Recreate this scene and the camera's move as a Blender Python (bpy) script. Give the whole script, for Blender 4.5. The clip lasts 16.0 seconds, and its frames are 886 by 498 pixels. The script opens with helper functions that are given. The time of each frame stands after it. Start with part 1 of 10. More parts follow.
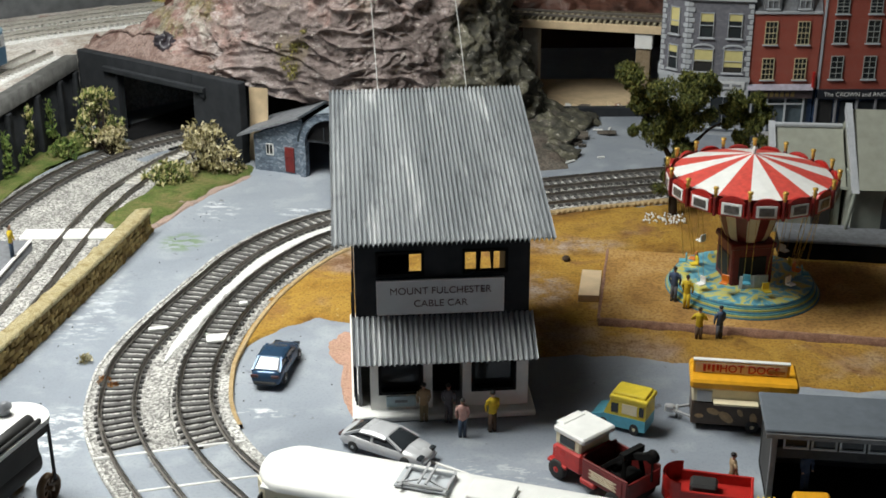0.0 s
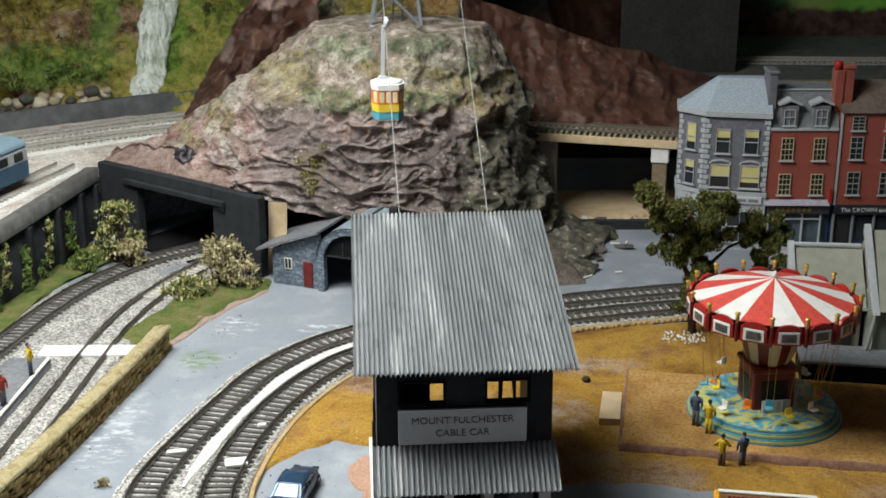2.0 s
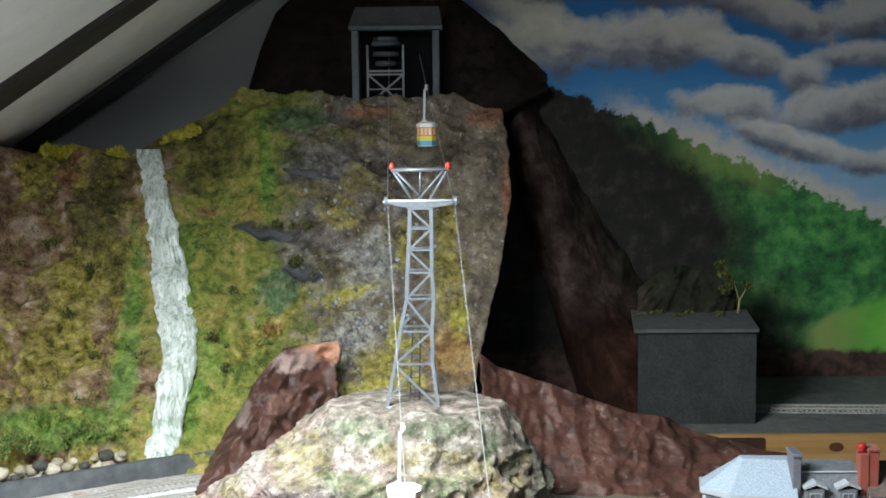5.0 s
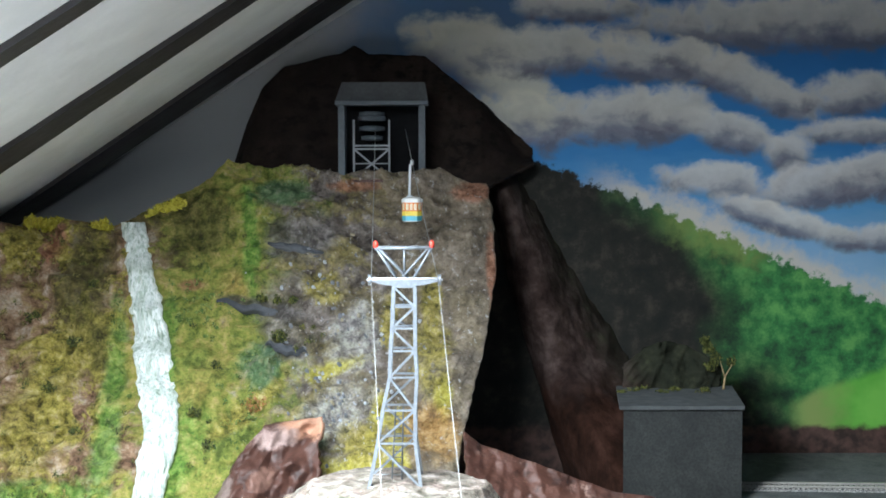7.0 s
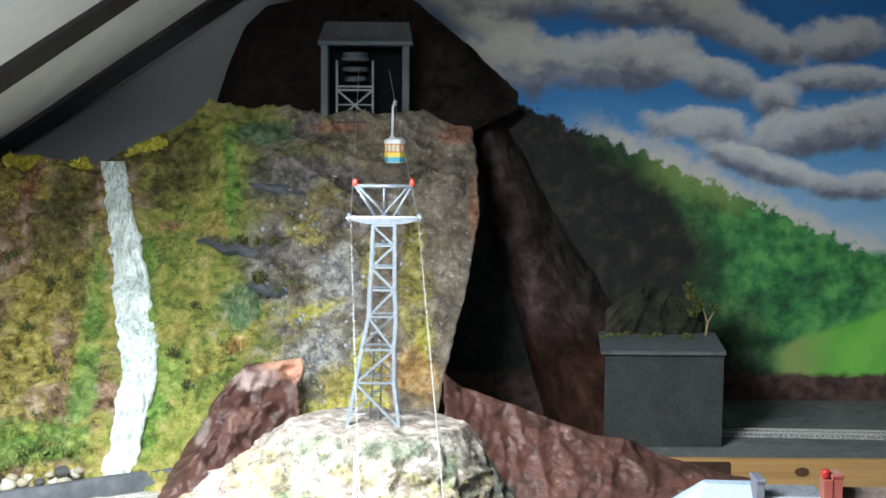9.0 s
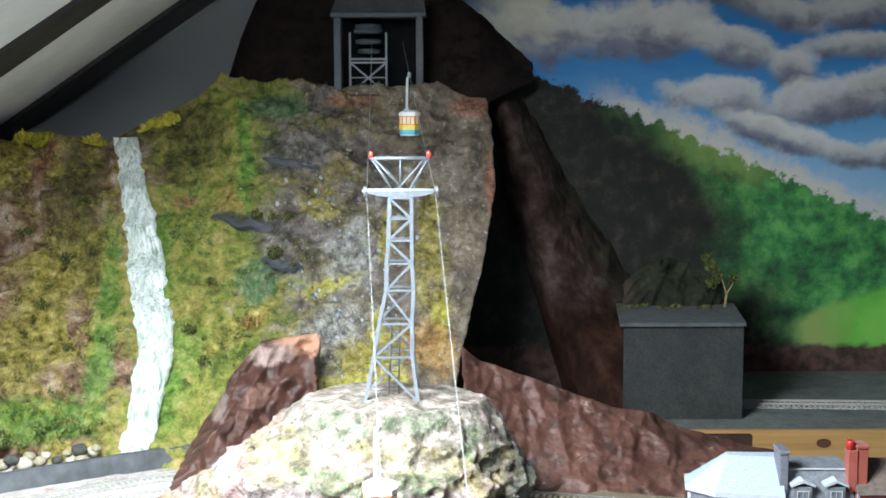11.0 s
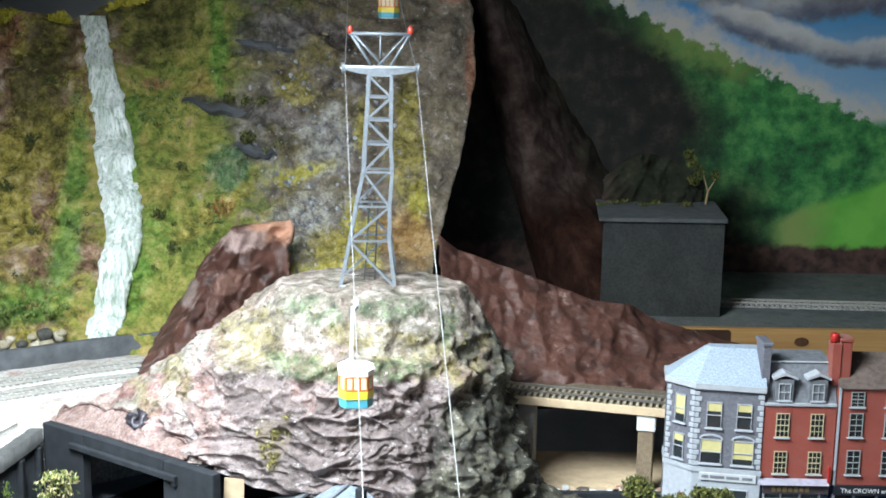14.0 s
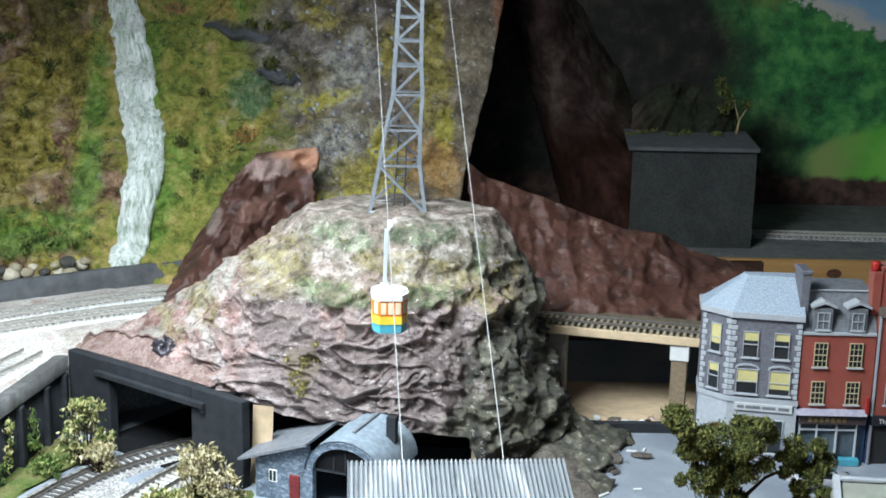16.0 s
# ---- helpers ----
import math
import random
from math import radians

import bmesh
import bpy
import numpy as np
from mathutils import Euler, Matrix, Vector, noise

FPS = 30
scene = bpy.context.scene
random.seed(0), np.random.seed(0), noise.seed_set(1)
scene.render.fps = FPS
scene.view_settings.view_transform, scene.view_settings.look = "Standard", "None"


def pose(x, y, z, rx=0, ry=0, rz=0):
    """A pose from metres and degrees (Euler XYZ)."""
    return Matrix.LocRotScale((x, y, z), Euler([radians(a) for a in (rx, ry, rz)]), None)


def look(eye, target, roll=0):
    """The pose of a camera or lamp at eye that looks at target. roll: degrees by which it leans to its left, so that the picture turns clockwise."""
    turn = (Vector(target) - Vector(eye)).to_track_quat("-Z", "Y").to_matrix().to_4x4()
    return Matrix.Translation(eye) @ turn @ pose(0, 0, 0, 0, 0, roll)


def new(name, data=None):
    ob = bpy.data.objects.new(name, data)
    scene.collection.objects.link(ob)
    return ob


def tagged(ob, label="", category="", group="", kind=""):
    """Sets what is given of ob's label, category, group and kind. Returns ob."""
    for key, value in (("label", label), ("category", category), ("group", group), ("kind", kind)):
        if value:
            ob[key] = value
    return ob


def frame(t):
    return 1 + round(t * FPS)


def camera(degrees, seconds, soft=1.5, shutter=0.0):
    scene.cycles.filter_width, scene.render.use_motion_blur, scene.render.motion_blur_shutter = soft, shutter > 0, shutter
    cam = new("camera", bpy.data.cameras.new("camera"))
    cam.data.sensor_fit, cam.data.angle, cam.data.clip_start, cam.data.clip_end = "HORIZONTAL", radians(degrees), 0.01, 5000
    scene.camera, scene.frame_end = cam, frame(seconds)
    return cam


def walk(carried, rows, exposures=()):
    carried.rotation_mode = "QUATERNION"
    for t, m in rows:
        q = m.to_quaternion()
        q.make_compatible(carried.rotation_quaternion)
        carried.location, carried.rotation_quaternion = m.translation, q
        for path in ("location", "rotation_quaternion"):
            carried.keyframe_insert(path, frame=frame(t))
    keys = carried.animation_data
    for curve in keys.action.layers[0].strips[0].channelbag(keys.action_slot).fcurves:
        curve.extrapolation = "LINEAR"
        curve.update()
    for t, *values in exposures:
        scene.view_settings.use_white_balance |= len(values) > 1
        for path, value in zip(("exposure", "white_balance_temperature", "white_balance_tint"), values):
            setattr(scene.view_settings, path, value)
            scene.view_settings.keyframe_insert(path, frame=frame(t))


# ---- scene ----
cam = camera(38.0, 16.0, soft=1.7)
PATH = [
    (0.0, pose(-0.0000, -0.0000, 0.3226, 67.173, 0.259, -0.546)),
    (0.5, pose(-0.0033, 0.0022, 0.3222, 67.544, 0.132, -0.013)),
    (1.0, pose(-0.0041, 0.0037, 0.3269, 68.354, 0.185, 0.099)),
    (1.5, pose(-0.0066, 0.0055, 0.3306, 69.494, 0.172, 0.350)),
    (2.0, pose(-0.0059, 0.0068, 0.3394, 71.216, 0.166, -0.040)),
    (2.5, pose(-0.0048, 0.0141, 0.3493, 73.318, 0.354, 0.073)),
    (3.0, pose(-0.0048, 0.0202, 0.3608, 75.242, 0.737, 0.000)),
    (3.5, pose(-0.0054, 0.0239, 0.3776, 77.822, 0.912, 0.470)),
    (4.0, pose(-0.0055, 0.0303, 0.3922, 79.489, 0.742, 0.401)),
    (4.5, pose(-0.0070, 0.0345, 0.4055, 81.249, 0.747, 0.463)),
    (4.7, pose(-0.0062, 0.0336, 0.4104, 82.470, 0.545, 0.670)),
    (6.8, pose(-0.0046, 0.0380, 0.4255, 85.966, 0.113, 0.309)),
    (7.0, pose(-0.0026, 0.0375, 0.4253, 86.562, 0.141, 0.137)),
    (7.5, pose(0.0112, 0.0322, 0.4229, 86.400, 0.963, 1.162)),
    (8.0, pose(0.0114, 0.0321, 0.4202, 85.604, 0.370, 1.304)),
    (8.5, pose(0.0043, 0.0395, 0.4164, 84.833, -0.103, 0.576)),
    (9.0, pose(0.0040, 0.0470, 0.4146, 84.415, -0.472, -0.328)),
    (9.2, pose(0.0019, 0.0541, 0.4102, 84.205, -0.195, -0.343)),
    (11.5, pose(-0.0011, 0.0593, 0.4111, 83.303, 0.228, 0.216)),
    (12.0, pose(-0.0031, 0.0607, 0.4109, 83.407, 0.299, 0.233)),
    (12.5, pose(-0.0026, 0.0615, 0.4091, 83.268, 0.468, -0.009)),
    (13.0, pose(-0.0020, 0.0647, 0.4041, 82.723, 0.174, -0.085)),
    (13.5, pose(-0.0031, 0.0751, 0.3945, 81.106, -0.260, -0.825)),
    (14.0, pose(-0.0065, 0.0873, 0.3861, 79.314, -1.088, -0.972)),
    (14.5, pose(-0.0116, 0.1021, 0.3729, 77.451, -1.423, -0.774)),
    (15.0, pose(-0.0182, 0.1070, 0.3727, 76.923, -1.260, -0.377)),
    (15.5, pose(-0.0189, 0.1065, 0.3708, 76.476, -1.210, -0.365)),
    (16.0, pose(-0.0188, 0.1060, 0.3719, 76.590, -1.111, -0.331)),
]
walk(cam, PATH, [(0.0, -0.35, 6500, 10), (2.5, -0.35, 6500, 10), (3.0, -0.05, 6400, 10), (3.5, 0.35, 6300, 9), (4.5, 0.65, 6050, 8), (7.0, 1.6, 5600, 9), (8.5, 1.6, 5650, 9), (9.2, 1.5, 5700, 9), (12.5, 1.47, 5650, 8), (14.0, 1.05, 5650, 8), (15.0, 0.72, 5650, 8), (16.0, 0.54, 5650, 8)])

# ---- light: daylight through the dormer window at the left, plus an added fill from behind ----
world = bpy.data.worlds.new("daylight")
scene.world = world
world.use_nodes = True
_sky = world.node_tree.nodes.new("ShaderNodeTexSky")
_sky.sky_type, _sky.sun_disc = "NISHITA", False
_sky.sun_elevation, _sky.sun_rotation = radians(40), radians(-70)
world.node_tree.links.new(_sky.outputs[0], world.node_tree.nodes["Background"].inputs[0])
world.node_tree.nodes["Background"].inputs[1].default_value = 0.06


def area_lamp(name, eye, target, sx, sy, watts, colour, spread=180.0):
    lamp = bpy.data.lights.new(name, "AREA")
    lamp.shape, lamp.size, lamp.size_y, lamp.energy, lamp.color = "RECTANGLE", sx, sy, watts, colour
    lamp.spread = radians(spread)      # set below 180 to dim surfaces lit at a grazing angle
    ob = new(name, lamp)
    ob.matrix_world = look(eye, target)
    return ob


SLOPE = 0.632                      # rise of the sloping ceiling towards +x


def ceil_z(x):
    return 0.364 + SLOPE * (x + 0.545)


area_lamp("dormer_window_light", (-0.262, 0.655, 0.618), (-0.235, 0.715, 0.0), 0.30, 0.42, 12.0, (0.97, 0.985, 0.93), 168.0)
# unseen fill lamp added behind the view to lift the fronts
area_lamp("front_window_light", (0.25, -1.46, 0.75), (0.1, 1.0, 0.1), 1.1, 0.9, 0.08, (0.95, 0.97, 1.0))


# ---- mesh building ----
class Mesh:
    """Collects faces, then becomes one mesh object."""

    def __init__(self):
        self.v, self.f, self.m, self.s = [], [], [], []

    def add(self, verts, faces, mat=0, smooth=False, M=None):
        n = len(self.v)
        for p in verts:
            p = Vector(p)
            self.v.append(tuple(M @ p if M else p))
        for q in faces:
            self.f.append(tuple(n + i for i in q))
            self.m.append(mat)
            self.s.append(smooth)
        return self

    def box(self, c, size, bev=0.0, mat=0, M=None):
        h = [a / 2 for a in size]
        if bev <= 0:
            vs = [(c[0] + h[0] * x, c[1] + h[1] * y, c[2] + h[2] * z) for x in (-1, 1) for y in (-1, 1) for z in (-1, 1)]
            return self.add(vs, [(0, 1, 3, 2), (4, 6, 7, 5), (0, 4, 5, 1), (2, 3, 7, 6), (0, 2, 6, 4), (1, 5, 7, 3)], mat, False, M)
        bev = min(bev, *(a * 0.49 for a in h))
        ids, vs = {}, []
        for x in (-1, 1):
            for y in (-1, 1):
                for z in (-1, 1):
                    for ax in range(3):
                        s = (x, y, z)
                        ids[(x, y, z, ax)] = len(vs)
                        vs.append([c[i] + s[i] * (h[i] if i == ax else h[i] - bev) for i in range(3)])
        fs = []
        for ax in range(3):
            b, d = (ax + 1) % 3, (ax + 2) % 3
            for sgn in (-1, 1):
                def key(p, q, a=ax):
                    s = [0, 0, 0]
                    s[ax], s[b], s[d] = sgn, p, q
                    return ids[(*s, a)]
                quad = [key(-1, -1), key(1, -1), key(1, 1), key(-1, 1)]
                fs.append(tuple(quad if sgn > 0 else quad[::-1]))
            for p in (-1, 1):
                for q in (-1, 1):
                    s0, s1 = [0, 0, 0], [0, 0, 0]
                    s0[ax], s1[ax] = -1, 1
                    for s in (s0, s1):
                        s[b], s[d] = p, q
                    fs.append((ids[(*s0, b)], ids[(*s1, b)], ids[(*s1, d)], ids[(*s0, d)]))
        for x in (-1, 1):
            for y in (-1, 1):
                for z in (-1, 1):
                    fs.append(tuple(ids[(x, y, z, a)] for a in range(3)))
        return self.add(vs, fs, mat, False, M)

    def lathe(self, prof, n=16, c=(0, 0, 0), mat=0, smooth=True, M=None, sx=1.0, sy=1.0):
        vs, fs, k = [], [], len(prof)
        for i in range(n):
            a = 2 * math.pi * i / n
            for r, z in prof:
                vs.append((c[0] + r * math.cos(a) * sx, c[1] + r * math.sin(a) * sy, c[2] + z))
        for i in range(n):
            j = (i + 1) % n
            for q in range(k - 1):
                fs.append((i * k + q, j * k + q, j * k + q + 1, i * k + q + 1))
        fs.append(tuple(i * k for i in range(n))[::-1])
        fs.append(tuple(i * k + k - 1 for i in range(n)))
        return self.add(vs, fs, mat, smooth, M)

    def rod(self, a, b, r, r2=None, n=8, mat=0, smooth=True):
        a, b = Vector(a), Vector(b)
        d = b - a
        q = d.to_track_quat("Z", "Y").to_matrix().to_4x4()
        return self.lathe([(r, 0), (r if r2 is None else r2, d.length)], n, (0, 0, 0), mat, smooth, Matrix.Translation(a) @ q)

    def bar(self, a, b, w, h, mat=0):
        """A square bar from a to b."""
        a, b = Vector(a), Vector(b)
        d = b - a
        q = d.to_track_quat("Z", "Y").to_matrix().to_4x4()
        return self.box((0, 0, d.length / 2), (w, h, d.length), 0, mat, Matrix.Translation(a) @ q)

    def polybar(self, pts, w):
        """A square bar bent along several points, as one piece."""
        vs, n = [], len(pts)
        for p in pts:
            vs += [(p[0] + a * w / 2, p[1] + b * w / 2, p[2]) for a, b in ((-1, -1), (1, -1), (1, 1), (-1, 1))]
        fs = [(i * 4 + j, i * 4 + (j + 1) % 4, (i + 1) * 4 + (j + 1) % 4, (i + 1) * 4 + j) for i in range(n - 1) for j in range(4)]
        return self.add(vs, fs + [(3, 2, 1, 0), tuple(range(4 * n - 4, 4 * n))])

    def tube(self, pts, r, n=6):
        """A round tube along many points, as one piece."""
        vs, k = [], len(pts)
        for i, p in enumerate(pts):
            t = (Vector(pts[min(i + 1, k - 1)]) - Vector(pts[max(i - 1, 0)])).normalized()
            a = t.cross(Vector((1, 0, 0))).normalized()
            b = t.cross(a)
            vs += [tuple(Vector(p) + (a * math.cos(2 * math.pi * j / n) + b * math.sin(2 * math.pi * j / n)) * r) for j in range(n)]
        return self.add(vs, [(i * n + j, i * n + (j + 1) % n, (i + 1) * n + (j + 1) % n, (i + 1) * n + j) for i in range(k - 1) for j in range(n)], 0, True)

    def sheet(self, fn, nu, nv, mat=0, smooth=True, loop=False):
        vs = [fn(i / nu, j / nv) for i in range(nu + (0 if loop else 1)) for j in range(nv + 1)]
        k, cols = nv + 1, nu if loop else nu
        fs = []
        for i in range(cols):
            i2 = (i + 1) % nu if loop else i + 1
            for j in range(nv):
                fs.append((i * k + j, i2 * k + j, i2 * k + j + 1, i * k + j + 1))
        return self.add(vs, fs, mat, smooth)

    def prism(self, poly, a, b, axis="y", mat=0, M=None):
        """A polygon pushed along an axis from a to b; its 2D points lie in the other two axes, in order."""
        def put(p, t):
            return {"y": (p[0], t, p[1]), "x": (t, p[0], p[1]), "z": (p[0], p[1], t)}[axis]
        n = len(poly)
        vs = [put(p, a) for p in poly] + [put(p, b) for p in poly]
        fs = [tuple(range(n)), tuple(range(2 * n - 1, n - 1, -1))]
        fs += [(i, i + n, (i + 1) % n + n, (i + 1) % n) for i in range(n)]
        return self.add(vs, fs, mat, False, M)

    def ball(self, c, r, n=10, mat=0, squash=(1, 1, 1)):
        k = max(4, n // 2)
        prof = [(r * math.sin(math.pi * j / k), -r * math.cos(math.pi * j / k)) for j in range(k + 1)]
        prof[0], prof[-1] = (r * 0.02, -r), (r * 0.02, r)
        return self.lathe(prof, n, (0, 0, 0), mat, True, Matrix.Translation(c) @ Matrix.Diagonal((*squash, 1)))

    def data(self, name, mats, normals=True):
        me = bpy.data.meshes.new(name)
        me.from_pydata(self.v, [], self.f)
        for m in mats:
            me.materials.append(m)
        me.polygons.foreach_set("material_index", self.m)
        me.polygons.foreach_set("use_smooth", self.s)
        if normals and len(self.f) < 30000:
            bm = bmesh.new()
            bm.from_mesh(me)
            bmesh.ops.recalc_face_normals(bm, faces=bm.faces)
            bm.to_mesh(me)
            bm.free()
        me.update()
        return me


def part(name, mb, material, parent=None, label="", normals=True):
    mats = material if isinstance(material, (list, tuple)) else [material]
    ob = new(name, mb.data(name, mats, normals))
    if parent:
        ob.parent = parent
    if label:
        ob["label"] = label
    return ob


def thing(name, label, category, m=None, group="", kind=""):
    ob = new(name)
    ob.empty_display_size = 0.01
    if m is not None:
        ob.matrix_world = m
    return tagged(ob, label, category, group, kind)


def setting(name, mb, material, label="", category="", normals=True):
    return tagged(part(name, mb, material, None, "", normals), label, category, "", "structure")


def spline(pts, n):
    """Smooth points through the given ones."""
    pts = [Vector(p) for p in pts]
    out, k = [], len(pts) - 1
    for i in range(n + 1):
        t = i / n * k
        j = min(int(t), k - 1)
        u = t - j
        p0, p1, p2, p3 = pts[max(j - 1, 0)], pts[j], pts[j + 1], pts[min(j + 2, k)]
        out.append(0.5 * ((2 * p1) + (p2 - p0) * u + (2 * p0 - 5 * p1 + 4 * p2 - p3) * u * u + (3 * p1 - p0 - 3 * p2 + p3) * u ** 3))
    return out


def interp(x, xs, ys):
    return float(np.interp(x, xs, ys))


def nz(x, y, z, s):
    return noise.noise(Vector((x * s, y * s, z * s)))


def fbm(x, y, z, s, o=4):
    return noise.fractal(Vector((x * s, y * s, z * s)), 1.0, 2.0, o)


# ---- materials ----
def ring_frame(m, w, h, t, d, M0, mat=0):
    """A rectangular frame in one piece, standing in local x and z."""
    rects = [(w / 2 + t / 2, h / 2 + t / 2), (w / 2 - t / 2, h / 2 - t / 2)]
    vs = [(sx * a, y, sz * b) for y in (-d / 2, d / 2) for a, b in rects for sx, sz in ((-1, -1), (1, -1), (1, 1), (-1, 1))]
    fs = []
    for i in range(4):
        k = (i + 1) % 4
        fs += [(i, k, 4 + k, 4 + i), (8 + i, 12 + i, 12 + k, 8 + k), (i, 8 + i, 8 + k, k), (4 + i, 4 + k, 12 + k, 12 + i)]
    return m.add(vs, fs, mat, False, M0)


def pierced(m, xs, zs, holes, y0, y1):
    """A wall in one piece over a grid of cells, open at the cells in holes."""
    nx, nz_ = len(xs), len(zs)
    vs = [(x, y, z) for y in (y0, y1) for x in xs for z in zs]
    at = lambda k, i, j: k * nx * nz_ + i * nz_ + j
    solid = {(i, j) for i in range(nx - 1) for j in range(nz_ - 1)} - set(holes)
    fs = []
    for i, j in solid:
        fs += [(at(0, i, j), at(0, i + 1, j), at(0, i + 1, j + 1), at(0, i, j + 1)), (at(1, i, j), at(1, i, j + 1), at(1, i + 1, j + 1), at(1, i + 1, j))]
        for di, dj, a, b in ((-1, 0, (i, j), (i, j + 1)), (1, 0, (i + 1, j), (i + 1, j + 1)), (0, -1, (i, j), (i + 1, j)), (0, 1, (i, j + 1), (i + 1, j + 1))):
            if (i + di, j + dj) not in solid:
                fs.append((at(0, *a), at(0, *b), at(1, *b), at(1, *a)))
    return m.add(vs, fs)


class Nodes:
    def __init__(self, name):
        self.mat = bpy.data.materials.new(name)
        self.mat.use_nodes = True
        self.t = self.mat.node_tree
        self.b = self.t.nodes["Principled BSDF"]
        self.co = self.t.nodes.new("ShaderNodeTexCoord").outputs["Object"]

    def set(self, socket, v):
        if isinstance(v, bpy.types.NodeSocket):
            self.t.links.new(v, socket)
        elif v is not None:
            socket.default_value = (*v, 1.0) if isinstance(v, tuple) and len(v) == 3 and socket.type == "RGBA" else v

    def noise(self, scale, detail=4.0, rough=0.55, vec=None, dist=0.0):
        n = self.t.nodes.new("ShaderNodeTexNoise")
        self.set(n.inputs["Vector"], vec or self.co)
        n.inputs["Scale"].default_value, n.inputs["Detail"].default_value = scale, detail
        n.inputs["Roughness"].default_value, n.inputs["Distortion"].default_value = rough, dist
        return n.outputs["Fac"]

    def cells(self, scale, out="Distance", feature="F1", vec=None):
        n = self.t.nodes.new("ShaderNodeTexVoronoi")
        n.feature = feature
        self.set(n.inputs["Vector"], vec or self.co)
        n.inputs["Scale"].default_value = scale
        return n.outputs[out]

    def stretch(self, sx, sy, sz, rz=0.0):
        n = self.t.nodes.new("ShaderNodeMapping")
        self.set(n.inputs[0], self.co)
        n.inputs["Scale"].default_value = (sx, sy, sz)
        n.inputs["Rotation"].default_value = (0, 0, rz)
        return n.outputs[0]

    def ramp(self, fac, *stops):
        n = self.t.nodes.new("ShaderNodeValToRGB")
        self.set(n.inputs[0], fac)
        e = n.color_ramp.elements
        while len(e) < len(stops):
            e.new(0.5)
        for el, (p, c) in zip(e, stops):
            el.position, el.color = p, (*c, 1.0) if isinstance(c, tuple) else (c, c, c, 1.0)
        return n.outputs[0]

    def mix(self, fac, a, b, mode="MIX"):
        n = self.t.nodes.new("ShaderNodeMix")
        n.data_type, n.blend_type = "RGBA", mode
        self.set(n.inputs[0], fac)
        self.set(n.inputs[6], a)
        self.set(n.inputs[7], b)
        return n.outputs[2]

    def math(self, op, a, b=None, c=None):
        n = self.t.nodes.new("ShaderNodeMath")
        n.operation = op
        for i, v in enumerate((a, b, c)):
            self.set(n.inputs[i], v)
        return n.outputs[0]

    def step(self, v, lo, hi):
        n = self.t.nodes.new("ShaderNodeMapRange")
        n.interpolation_type = "SMOOTHSTEP"
        self.set(n.inputs[0], v)
        n.inputs[1].default_value, n.inputs[2].default_value = lo, hi
        return n.outputs[0]

    def spot(self, a, b, ca, cb, ra, rb, rag, tilt=0.0, wob=1.5, lo=1.15, hi=0.6):
        """A ragged oval patch round (ca, cb) in the two coordinates given."""
        da = self.math("SUBTRACT", a, ca)
        db = self.math("SUBTRACT", self.math("SUBTRACT", b, cb), self.math("MULTIPLY", da, tilt))
        da, db = self.math("DIVIDE", da, ra), self.math("DIVIDE", db, rb)
        d = self.math("ADD", self.math("MULTIPLY", da, da), self.math("MULTIPLY", db, db))
        return self.step(self.math("ADD", d, self.math("MULTIPLY", self.math("SUBTRACT", rag, 0.5), wob)), lo, hi)

    def xyz(self):
        n = self.t.nodes.new("ShaderNodeSeparateXYZ")
        self.set(n.inputs[0], self.co)
        return n.outputs[0], n.outputs[1], n.outputs[2]

    def random(self):
        return self.t.nodes.new("ShaderNodeObjectInfo").outputs["Random"]

    def island(self):
        return self.t.nodes.new("ShaderNodeNewGeometry").outputs["Random Per Island"]

    def done(self, colour, rough=0.7, metal=0.0, bump=None, strength=0.4, dist=0.0006):
        self.set(self.b.inputs["Base Color"], colour)
        self.set(self.b.inputs["Roughness"], rough)
        self.set(self.b.inputs["Metallic"], metal)
        if not isinstance(rough, bpy.types.NodeSocket) and rough > 0.84:
            self.b.inputs["Specular IOR Level"].default_value = 0.15
        if bump is not None:
            n = self.t.nodes.new("ShaderNodeBump")
            n.inputs["Strength"].default_value, n.inputs["Distance"].default_value = strength, dist
            self.set(n.inputs["Height"], bump)
            self.t.links.new(n.outputs[0], self.b.inputs["Normal"])
        return self.mat


def plain(name, c, rough=0.6, metal=0.0, vary=0.25, scale=300.0, bump=0.25, dist=0.0003):
    """Paint or plastic with fine grain and a few broader stains."""
    n = Nodes(name)
    fine, wide = n.noise(scale, 5), n.noise(scale * 0.12, 3)
    dark = tuple(a * (1 - vary) for a in c)
    light = tuple(min(1.0, a * (1 + vary * 0.6)) for a in c)
    col = n.mix(n.ramp(wide, (0.35, 0.0), (0.7, 0.6)), n.ramp(fine, (0.3, dark), (0.7, light)), dark)
    if rough > 0.84:
        return n.done(col, rough, metal, fine, bump, dist)
    return n.done(col, n.ramp(wide, (0.3, max(0.05, rough - 0.1)), (0.7, min(1.0, rough + 0.1))), metal, fine, bump, dist)


